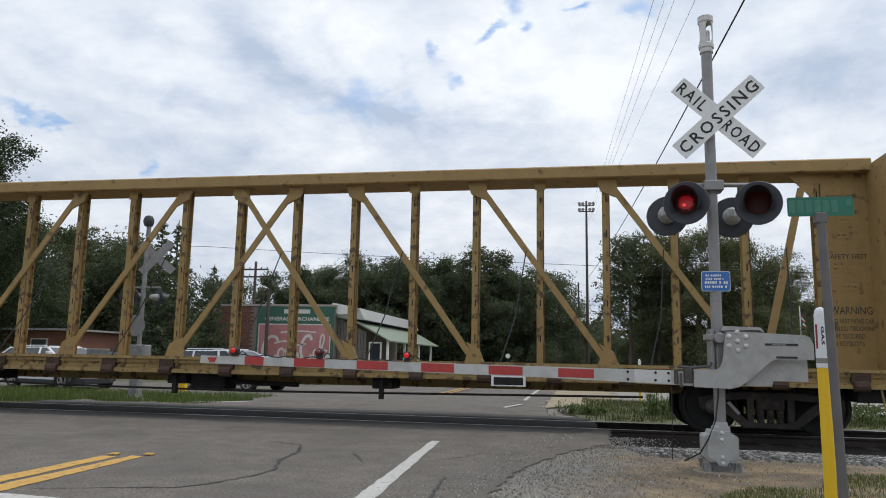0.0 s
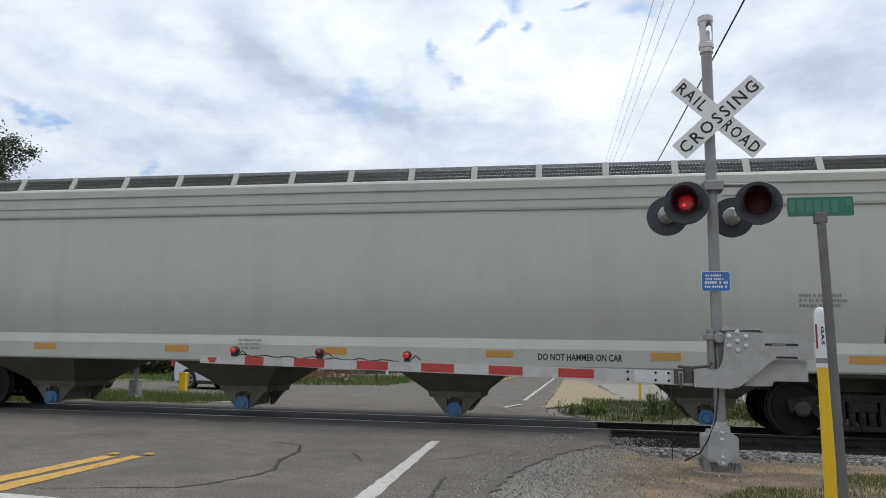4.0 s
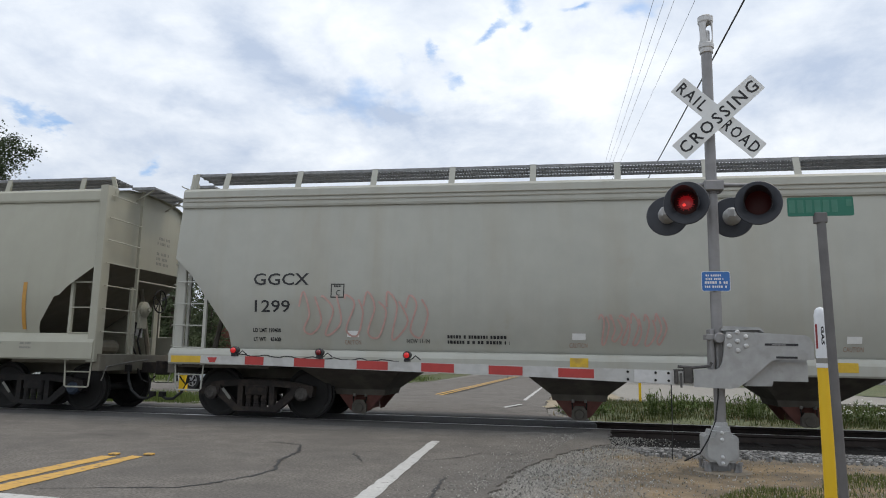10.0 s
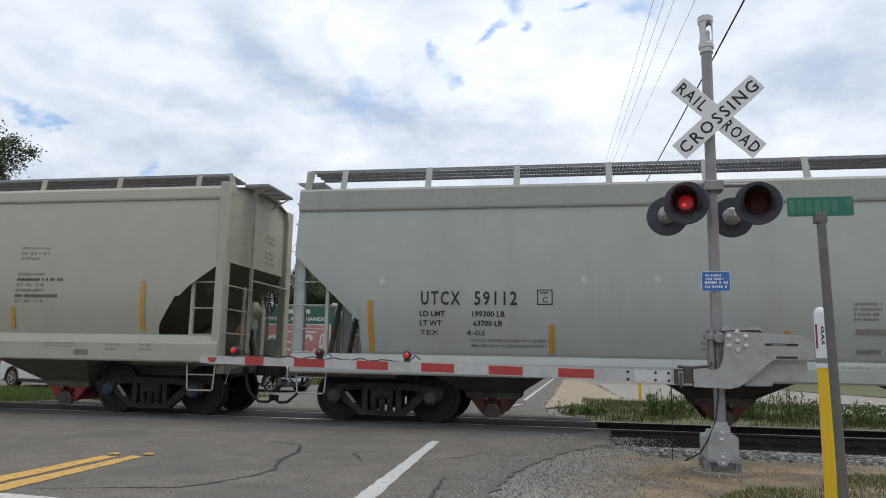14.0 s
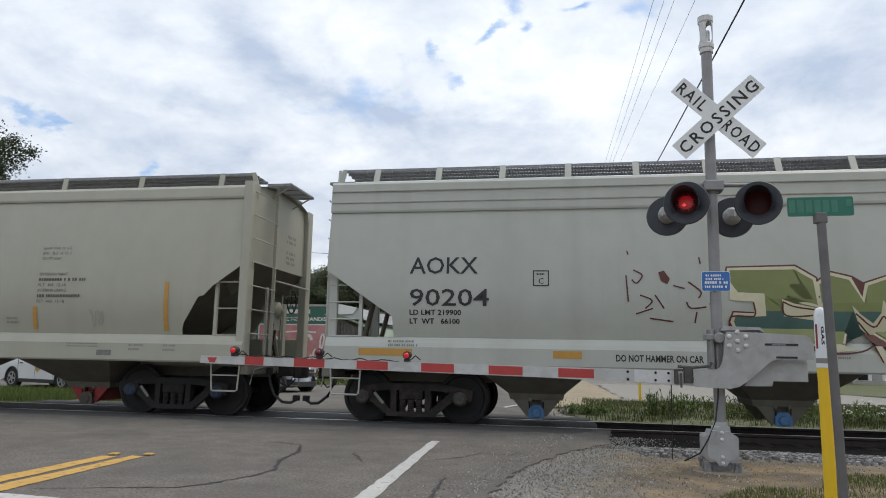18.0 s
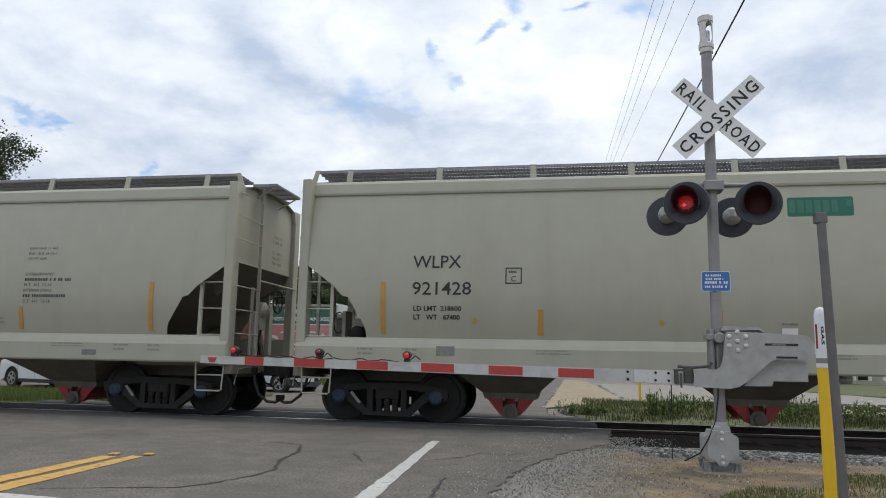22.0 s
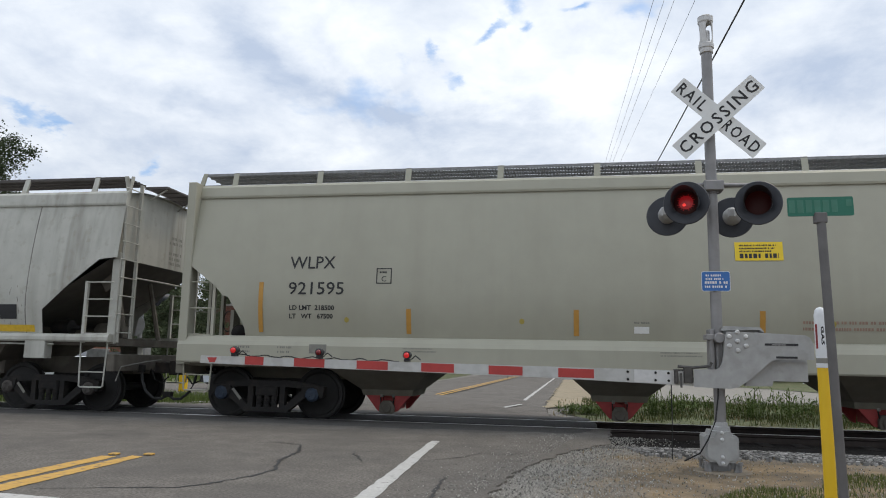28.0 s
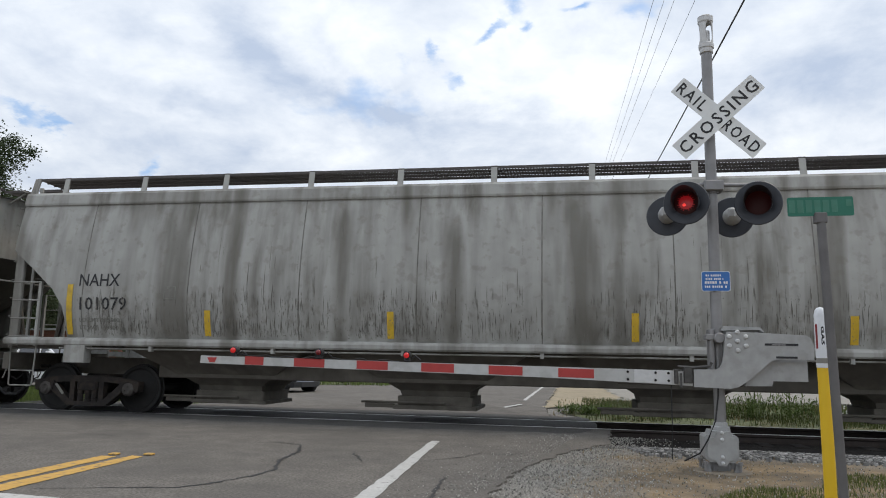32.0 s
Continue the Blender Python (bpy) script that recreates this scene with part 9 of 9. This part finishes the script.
def store():
    """Brick store whose side wall carries a painted sign; a porch roof slopes away from its street front."""
    t = thing("general_store", "brick general store with a faded painted wall sign and porch", "store", "", (0, 0, -0.16))
    y0, y1 = 34.0, 52.0
    xl, xr = -25.2, -16.3
    w = part("wall", Geo().box(xl, xr, y0, y1, 0, 4.75), MORTAR, t, "red-brown brick side wall")
    brick = Geo().box(0, 0.42, -0.03, 0.02, 0, 0.13).mesh("brick", PIECE)
    n = 0
    for row in range(33):
        for col in range(7):
            x = xl + 0.03 + col * 0.45 + (0.22 if row % 2 else 0.0)
            if x + 0.42 < -22.1 and n < 290:
                part("brick", brick, PIECE, w, "", (x, y0, 0.05 + row * 0.144))
                n += 1
    part("coping", Geo().box(xl - 0.1, xr + 0.1, y0 - 0.08, y0 + 0.4, 4.75, 4.9, 0.03), CONCRETE, t)
    part("sign_field", Geo().box(-22.0, xr - 0.05, y0 - 0.05, y0 - 0.034, 0.3, 4.72), MURAL_GREEN, t, "green painted sign field")
    part("sign_panel", Geo().box(-21.85, -16.55, y0 - 0.066, y0 - 0.052, 0.35, 3.55), MURAL_RED, t, "faded red painted panel")
    for a, b, c, d in ((-21.85, -16.55, 3.47, 3.55), (-21.85, -16.55, 0.35, 0.43), (-21.85, -21.77, 0.35, 3.55), (-16.63, -16.55, 0.35, 3.55)):
        part("sign_border", Geo().box(a, b, y0 - 0.072, y0 - 0.067, c, d), MURAL_WHITE, t)
    face = lambda x, z: y0 - 0.075
    for pts, wd in (([(-20.35, 2.35), (-20.5, 2.6), (-20.9, 2.65), (-21.35, 2.2), (-21.45, 1.5), (-21.15, 1.05), (-20.7, 1.05), (-20.4, 1.4)], 0.2), ([(-20.25, 1.15), (-20.3, 1.6), (-20.05, 1.85), (-19.85, 1.6), (-19.95, 1.2), (-20.2, 1.12)], 0.14), ([(-19.45, 1.75), (-19.7, 1.8), (-19.8, 1.4), (-19.6, 1.12), (-19.3, 1.3)], 0.14), ([(-18.95, 1.75), (-19.2, 1.8), (-19.3, 1.35), (-19.1, 1.1), (-18.9, 1.6), (-18.8, 1.15), (-18.6, 1.25)], 0.13),
                    ([(-17.9, 2.45), (-18.05, 2.75), (-18.4, 2.6), (-18.65, 1.9), (-18.5, 1.2), (-18.1, 1.1), (-17.85, 1.45)], 0.2), ([(-17.7, 1.2), (-17.72, 1.65), (-17.5, 1.8), (-17.4, 1.4), (-17.6, 1.15)], 0.13), ([(-17.3, 1.4), (-17.0, 2.5), (-17.15, 2.85), (-17.28, 2.3), (-17.2, 1.15)], 0.12), ([(-16.75, 1.7), (-16.95, 1.75), (-17.05, 1.35), (-16.9, 1.1), (-16.72, 1.5), (-16.66, 1.1)], 0.12),
                    ([(-21.5, 0.75), (-20.6, 0.95), (-19.6, 0.72), (-18.6, 0.9), (-17.4, 0.68)], 0.12), ([(-20.6, 2.2), (-19.8, 2.35), (-18.9, 2.1), (-18.3, 2.2)], 0.1), ([(-20.2, 2.95), (-18.8, 3.05), (-17.6, 2.98)], 0.1)):
        stroke(t, face, pts, wd, MURAL_WHITE, "mural_swirl", 0.0)
    part("name_bar", Geo().box(-20.0, -18.1, y0 - 0.058, y0 - 0.052, 4.27, 4.55), MURAL_WHITE, t, "pale painted lettering bar")
    written("sign_text", "GENERAL MERCHANDISE", -21.4, 3.78, 0.25, 4.7, MURAL_WHITE, t, lambda x, z: y0 - 0.058, "pale painted words", 0.01)
    # street front with boards, windows and sloping porch roof
    part("roof", Geo().prism([(xl, 4.7), (xr, 4.7), (xr, 4.55), (xl, 4.2)], y0 + 0.4, y1, "y"), TIN, t, "low tin roof")
    part("parapet", Geo().prism([(xr - 0.3, 4.2), (xr + 1.2, 4.3), (xr + 1.5, 4.72), (xr - 0.3, 5.05)], y0 + 0.2, y0 + 0.35, "y"), TRIM_WHITE, t, "white gable board")
    part("upper_roof", Geo().prism([(xr - 0.2, 5.0), (xr + 1.6, 4.7), (xr + 2.0, 3.9), (xr - 0.2, 4.0)], y0 + 0.35, y1, "y"), TIN, t, "tin roof over the porch")
    part("porch_roof", Geo().prism([(xr, 4.35), (xr + 1.7, 3.7), (xr + 3.9, 2.5), (xr + 3.9, 2.41), (xr + 1.7, 3.57), (xr, 4.2)], y0 + 0.1, y1, "y"), ROOF_GREEN, t, "green metal porch roof")
    for i in range(10):
        x = xr + 0.05 + i * 0.21
        part("board", Geo().box(x, x + 0.19, y0 + 0.5, y0 + 0.55, 0, 4.0 - i * 0.1, 0.01), PLANK, t)
    for i in range(4):
        part("porch_post", Geo().box(xr + 3.6, xr + 3.75, y0 + 0.4 + i * 5, y0 + 0.55 + i * 5, 0, 2.5), TRIM_WHITE, t, "white porch post")
    wn = part("window", Geo().box(xr + 2.3, xr + 3.2, y0 + 0.6, y0 + 0.66, 0.9, 2.4), TRIM_WHITE, t, "white framed window")
    part("pane", Geo().box(xr + 2.4, xr + 3.1, y0 + 0.58, y0 + 0.6, 1.0, 2.3), GLASS_DARK, wn)
    part("porch_floor", Geo().box(xr, xr + 3.9, y0 + 0.2, y1, 0, 0.2), CONCRETE, t)
    return t


store()


def brick_shed():
    t = thing("brick_building", "low red-brick building behind the side street", "building", "", (0, 0, -0.16))
    part("wall", Geo().box(-46, -37.2, 34.5, 44, 0, 2.9), BRICK, t, "red-brown brick wall")
    part("roof", Geo().prism([(-46.4, 2.9), (-36.8, 2.9), (-36.8, 3.05), (-46.4, 3.05)], 34.1, 44.4, "y"), TIN, t, "flat tin roof")
    wn = part("window", Geo().box(-40.2, -38.8, 34.42, 34.5, 1.35, 2.3), TRIM_WHITE, t, "white framed window")
    part("pane", Geo().box(-40.1, -38.9, 34.39, 34.43, 1.43, 2.22), GLASS_DARK, wn)
    return t


brick_shed()
low = thing("brick_planter_wall", "low red-brick wall with weeds at the corner", "wall", "", (-14.2, 24.6, -0.16))
part("wall", Geo().box(-2.2, 2.2, -0.15, 0.15, 0, 0.62), BRICK, low)
part("cap_stone", Geo().box(-2.25, 2.25, -0.2, 0.2, 0.62, 0.7, 0.02), CONCRETE, low)


def house():
    t = thing("house", "small pale house with a columned porch and grey-brown roof", "house", "", (0, 0, -0.16))
    part("wall", Geo().box(22.0, 32.0, 50, 58, 0, 3.2), HOUSE_WALL, t, "pale siding")
    part("roof", Geo().prism([(49.4, 3.2), (58.6, 3.2), (54.0, 5.4)], 21.6, 32.4, "x"), SHINGLE, t, "grey-brown shingle roof")
    part("porch_gable", Geo().prism([(20.9, 3.1), (24.4, 3.1), (22.6, 4.2)], 47.4, 50.2, "y"), TRIM_WHITE, t, "white porch gable")
    part("porch_roof", Geo().prism([(20.7, 3.1), (22.6, 4.3), (24.6, 3.1), (24.6, 3.2), (22.6, 4.42), (20.7, 3.2)], 47.2, 50.3, "y"), SHINGLE, t)
    part("porch_floor", Geo().box(20.9, 24.4, 47.4, 50, 0, 0.3), CONCRETE, t)
    for x in (21.1, 22.2, 23.2, 24.2):
        part("column", Geo().tube([(x, 47.6, 0.3), (x, 47.6, 3.1)], 0.13, 12), TRIM_WHITE, t, "white porch column")
    for x in (25.4, 27.6, 29.8):
        wn = part("window", Geo().box(x, x + 1.0, 49.93, 50.0, 1.0, 2.6), TRIM_WHITE, t, "white framed window")
        part("pane", Geo().box(x + 0.1, x + 0.9, 49.9, 49.94, 1.1, 2.5), GLASS_DARK, wn)
    part("door", Geo().box(22.2, 23.1, 49.93, 50.0, 0.3, 2.4), GLASS_DARK, t, "dark front door")
    return t


house()

# ---- poles and wires ----
POLE_WOOD = paint("weathered pole wood", (0.085, 0.07, 0.06), 0.95, vary=0.25, grain=8.0)
WIRE = paint("black wire", (0.02, 0.02, 0.022), 0.6, vary=0.1)


def utility_pole(x, y, h, arms, label="weathered wooden utility pole with cross-arm"):
    t = thing("utility_pole", label, "utility pole", "utility poles", (x, y, -0.16))
    part("pole", Geo().tube([(0, 0, -0.3), (0, 0, h)], [0.15, 0.10], 10), POLE_WOOD, t, smooth=True)
    for z in arms:
        a = part("cross_arm", Geo().box(-1.1, 1.1, -0.06, 0.06, z, z + 0.12), POLE_WOOD, t)
        for dx in (-1.0, -0.5, 0.5, 1.0):
            part("insulator", Geo().lathe([(0.03, z + 0.12), (0.06, z + 0.16), (0.04, z + 0.26), (0.0, z + 0.28)], 8), GALV, a, "", (dx, 0, 0))
    return t


utility_pole(-25.6, 41.0, 8.9, (8.2, 7.6))
utility_pole(-20.8, 33.0, 5.9, (), "slim weathered wooden pole by the store")
utility_pole(0.35, 72.0, 10.5, (), "bare dark wooden pole")
utility_pole(3.9, 90.0, 8.6, (8.0,))
utility_pole(14.3, 21.0, 5.0, (), "dark wooden pole beyond the gravel lot")
lp = thing("stadium_light_pole", "tall slim pole with a bank of floodlights", "light pole", "", (1.35, 72.0, -0.16))
part("pole", Geo().tube([(0, 0, -0.3), (0, 0, 20.2)], [0.2, 0.12], 10), POLE_WOOD, lp)
for z in (19.6, 18.9):
    rk = part("rack", Geo().box(-0.9, 0.9, -0.06, 0.06, z, z + 0.1), POLE_WOOD, lp)
    for dx in (-0.8, -0.4, 0.4, 0.8):
        part("floodlight", Geo().lathe([(0.08, 0.0), (0.2, -0.2), (0.2, -0.26)], 10, "y", (dx, 0, z + 0.25)), GALV, rk)


def wire(a, b, sag, r, label="thin black overhead wire", n=24):
    a, b = Vector(a), Vector(b)
    pts = [a.lerp(b, k / n) - Vector((0, 0, sag * 4 * (k / n) * (1 - k / n))) for k in range(n + 1)]
    return solid("overhead_wire", Geo().tube(pts, r, 5), WIRE, label, "wire", "overhead wires")


wire((3.95, -2.0, 9.3), (1.5, 71.5, 10.9), 0.5, 0.022, "thick black overhead cable")
for x, z in ((1.78, 9.28), (2.01, 9.26), (2.23, 9.25), (2.67, 9.21)):
    d = Vector((1.45 + (x - 2.2) * 0.6, 72.0, 17.0 + (x - 2.2) * 0.3)) - Vector((x, 2.0, z))
    p = Vector((x, 2.0, z))
    wire(p - d * 0.12, p + d, 0.15, 0.0045)
wire((-60, 30.0, 10.0), (-24.0, 30.0, 8.25), 0.2, 0.016)
wire((-24.0, 30.0, 8.25), (40, 30.0, 5.9), 0.5, 0.014)

# ---- waiting cars ----
CAR_WHITE = paint("white car paint", (0.72, 0.73, 0.74), 0.25, vary=0.03, grain=2.0)
CAR_SILVER = paint("silver car paint", (0.56, 0.60, 0.65), 0.3, 0.0, vary=0.04, grain=2.0)
CAR_GLASS = paint("tinted car glass", (0.015, 0.017, 0.02), 0.06, vary=0.1)
CAR_TRIM = paint("black car plastic", (0.03, 0.03, 0.032), 0.6, vary=0.15)
RIM = paint("alloy rim", (0.45, 0.45, 0.46), 0.35, 0.7, vary=0.1)
HEADLAMP = paint("clear headlamp", (0.6, 0.62, 0.65), 0.1, 0.3, vary=0.1)
CHROME = paint("chrome", (0.7, 0.7, 0.7), 0.15, 0.95, vary=0.05)
GOLD = paint("gold emblem", (0.5, 0.33, 0.08), 0.5, vary=0.1)


def suv(paint_body, label, wheelbase=2.86, length=4.72, height=1.70, width=1.84, boxy=0.0):
    """An SUV along +x about the middle of its wheelbase: body shell, glass, lamps, grille, bumpers and wheels."""
    t = thing("suv", label, "car", "waiting cars")
    f, rr_ = wheelbase / 2, -wheelbase / 2
    nose, tail = f + 0.64, rr_ - 0.94
    hood_z = 1.05 + 0.03 * boxy

    def arch(cx, r0=0.40, z=0.36):
        return [(cx + r0 * math.cos(a), max(0.24, z + r0 * math.sin(a))) for a in [math.pi * (1 - k / 10) + 0.0 for k in range(11)]][::1]

    low = [(tail + 0.06, 0.34), (tail + 0.10, 0.27)] + arch(rr_) + arch(f) + [(nose - 0.12, 0.26), (nose, 0.36)]
    up = [(nose + 0.02, 0.62), (nose - 0.02, 0.86), (nose - 0.16, hood_z - 0.04), (f + 0.10, hood_z + 0.06), (f - 0.45, hood_z + 0.10)]
    belt = [(tail + 0.02, hood_z + 0.12), (tail - 0.02, 0.9), (tail, 0.5)]
    outline = low + up + belt
    bm = bmesh.new()
    hw = width / 2
    rings = []
    for u in (-1.0, -0.97, -0.86, -0.62, -0.3, 0.0, 0.3, 0.62, 0.86, 0.97, 1.0):
        y = u * hw
        ring = []
        for x, z in outline:
            q = abs(u) ** 2.6
            if x > f + 0.25:
                x = x - 0.62 * abs(u) ** 2.1 * (x - f - 0.25) / (nose - f - 0.25)
            if x < rr_ - 0.3:
                x = x + 0.2 * q * (rr_ - 0.3 - x) / (rr_ - 0.3 - tail)
            if z > 0.85:
                z = z - 0.06 * q - (0.03 if abs(u) > 0.98 else 0.0)
            side = y * (1.0 if z < 0.82 else 0.965)
            ring.append(bm.verts.new((x, side, z)))
        rings.append(ring)
    n = len(outline)
    for a, b in zip(rings, rings[1:]):
        for i in range(n):
            bm.faces.new((a[i], a[(i + 1) % n], b[(i + 1) % n], b[i]))
    bm.faces.new(rings[0])
    bm.faces.new(list(reversed(rings[-1])))
    bmesh.ops.recalc_face_normals(bm, faces=bm.faces)
    me = bpy.data.meshes.new("body")
    bm.to_mesh(me)
    bm.free()
    me.materials.append(paint_body)
    me.polygons.foreach_set("use_smooth", [True] * len(me.polygons))
    me.set_sharp_from_angle(angle=radians(40))
    body = part("body", me, paint_body, t, "painted body shell")
    # cabin
    zb = hood_z + 0.08
    sh = [(f - 0.50, zb), (f - 1.15, height - 0.04), (f - 1.6, height), (rr_ - 0.1, height - 0.02), (rr_ - 0.62, height - 0.10), (rr_ - 0.86, zb)]
    g = Geo()
    bot = [(x, y, z) for y, z, x in [(-hw + 0.04, zb, f - 0.45), (-hw + 0.04, zb, tail + 0.03), (hw - 0.04, zb, tail + 0.03), (hw - 0.04, zb, f - 0.45)]]
    top = [(f - 1.2, -hw + 0.22, height - 0.03), (rr_ - 0.55, -hw + 0.22, height - 0.06), (rr_ - 0.55, hw - 0.22, height - 0.06), (f - 1.2, hw - 0.22, height - 0.03)]
    g.add(bot + top, [(0, 1, 5, 4), (1, 2, 6, 5), (2, 3, 7, 6), (3, 0, 4, 7)])
    part("windows", g, CAR_GLASS, t, "dark tinted glass")
    g = Geo().add([(x, y, z - 0.01) for x, y, z in top] + [(x * 0.98 - 0.02, y * 0.9, z + 0.035) for x, y, z in top], [(0, 1, 5, 4), (1, 2, 6, 5), (2, 3, 7, 6), (3, 0, 4, 7), (4, 5, 6, 7)])
    part("roof", g, paint_body, t, "painted roof")
    for s in (-1, 1):
        for xa, xb in ((f - 0.45, f - 1.2), (f - 1.45, f - 1.62), (rr_ + 0.1, rr_ + 0.0), (tail + 0.06, rr_ - 0.55)):
            part("pillar", Geo().tube([(xa, s * (hw - 0.035), zb), (xb, s * (hw - 0.215), height - 0.05)], 0.045, 6), paint_body, t)
        part("roof_rail", Geo().tube([(f - 1.4, s * (hw - 0.25), height + 0.04), (rr_ - 0.4, s * (hw - 0.25), height + 0.03)], 0.02, 6), CHROME, t)
        part("mirror", Geo().box(f - 0.75, f - 0.6, min(s * hw, s * (hw + 0.2)), max(s * hw, s * (hw + 0.2)), zb + 0.02, zb + 0.18, 0.03), paint_body, t)
        hl = part("headlight", Geo().prism([(nose - 0.02, s * 0.46), (nose - 0.09, s * 0.66), (nose - 0.30, s * 0.865), (nose - 0.44, s * 0.905), (nose - 0.44, s * 0.7), (nose - 0.2, s * 0.46)], 0.74, 0.90, "z"), HEADLAMP, t, "clear swept-back headlight")
        part("lamp_pupil", Geo().lathe([(0.055, 0.0), (0.03, 0.03), (0.0, 0.035)], 12, "x", (nose - 0.14, s * 0.70, 0.82)), CAR_TRIM, hl)
        part("fog_recess", Geo().lathe([(0.09, 0.0), (0.085, 0.02), (0.0, 0.022)], 14, "x", (nose - 0.12, s * 0.66, 0.52)), CAR_TRIM, t)
        part("fog_lamp", Geo().lathe([(0.055, 0.0), (0.04, 0.04), (0.0, 0.045)], 12, "x", (nose - 0.12, s * 0.66, 0.52)), HEADLAMP, t)
        part("tail_light", Geo().box(tail - 0.03, tail + 0.2, min(s * (hw - 0.2), s * (hw - 0.0)), max(s * (hw - 0.2), s * (hw - 0.0)), 0.85, 1.1, 0.03), GATE_STRIPE, t)
        part("sill_trim", Geo().box(rr_ + 0.42, f - 0.42, min(s * (hw - 0.02), s * (hw + 0.012)), max(s * (hw - 0.02), s * (hw + 0.012)), 0.24, 0.36, 0.01), CAR_TRIM, t)
        for x in (f - 0.5, (f + rr_) / 2 - 0.1, rr_ + 0.32):
            part("door_line", Geo().box(x - 0.006, x + 0.006, min(s * (hw - 0.01), s * (hw + 0.002)), max(s * (hw - 0.01), s * (hw + 0.002)), 0.4, zb), CAR_TRIM, t)
        for x in (f - 1.2, rr_ + 0.55):
            part("door_handle", Geo().box(x - 0.1, x + 0.08, min(s * hw, s * (hw + 0.03)), max(s * hw, s * (hw + 0.03)), 0.90, 0.94, 0.008), CHROME, t)
    part("grille", Geo().box(nose - 0.10, nose + 0.022, -0.42, 0.42, 0.60, 0.86, 0.03), CAR_TRIM, t, "black grille")
    part("grille_bar", Geo().box(nose + 0.02, nose + 0.04, -0.42, 0.42, 0.735, 0.755), CHROME, t)
    part("front_bumper", Geo().prism([(nose + 0.03, -0.5), (nose + 0.03, 0.5), (nose - 0.12, 0.74), (nose - 0.42, 0.92), (nose - 0.5, 0.9), (nose - 0.5, -0.9), (nose - 0.42, -0.92), (nose - 0.12, -0.74)], 0.25, 0.42, "z"), CAR_TRIM, t, "dark lower bumper")
    part("rear_bumper", Geo().box(tail - 0.05, tail + 0.2, -hw + 0.06, hw - 0.06, 0.3, 0.55, 0.05), CAR_TRIM, t, "dark rear bumper")
    part("underbody", Geo().box(tail + 0.2, nose - 0.2, -hw + 0.2, hw - 0.2, 0.22, 0.5), CAR_TRIM, t)
    for cx in (rr_, f):
        for s in (-1, 1):
            ring = [(0.41 * math.cos(a), 0.41 * math.sin(a)) for a in [math.pi * k / 12 - 0.15 for k in range(15)]] + [(0.365 * math.cos(a), 0.365 * math.sin(a)) for a in [math.pi * k / 12 - 0.15 for k in range(14, -1, -1)]]
            part("wheel_arch", Geo().prism([(cx + a, 0.37 + b) for a, b in ring], min(s * (hw - 0.10), s * (hw + 0.012)), max(s * (hw - 0.10), s * (hw + 0.012))), CAR_TRIM, t, "dark wheel arch")
            w = part("wheel", Geo().lathe([(0.2, -0.11), (0.33, -0.115), (0.36, -0.08), (0.36, 0.08), (0.33, 0.115), (0.2, 0.11)], 28, "y"), RUBBER, t, "tyre on an alloy rim", (cx, s * (hw - 0.12), 0.36), smooth=True)
            rg = Geo().lathe([(0.215, -0.09), (0.235, -0.118), (0.20, -0.118), (0.19, -0.09)], 24, "y")
            for k in range(5):
                a = 2 * math.pi * k / 5
                u, v = Vector((math.cos(a), math.sin(a))), Vector((-math.sin(a), math.cos(a)))
                p = [u * 0.05 + v * 0.04, u * 0.2 + v * 0.03, u * 0.2 - v * 0.03, u * 0.05 - v * 0.04]
                rg.prism([(q.x, q.y) for q in p], -0.118, -0.09)
            rg.lathe([(0.07, -0.122), (0.07, -0.09)], 12, "y")
            rim = part("rim", rg, RIM, w, "five-spoke alloy rim")
            if s > 0:
                rim.rotation_euler = (0, 0, math.pi)
    return t


silver = suv(CAR_SILVER, "silver compact SUV waiting at the crossing", height=1.5)
white = suv(CAR_WHITE, "white SUV with a gold door emblem waiting behind", boxy=1.0, height=1.5)
for s in (-1,):
    fill(white, lambda x, z: -0.925, [(0.05 + 0.15 * math.cos(k * math.pi / 5 + 0.3) * (1 if k % 2 else 0.55), 0.72 + 0.15 * math.sin(k * math.pi / 5 + 0.3) * (1 if k % 2 else 0.55)) for k in range(10)], GOLD, "emblem", "gold star emblem")
for k in range(8):
    part("grille_rib", Geo().box(1.43 + 0.65, 1.43 + 0.685, -0.40 + k * 0.115, -0.365 + k * 0.115, 0.60, 0.86), CAR_WHITE, white)
white.matrix_basis = pose(-18.5, 9.95, -0.17, 0, 0, -18)


motions()
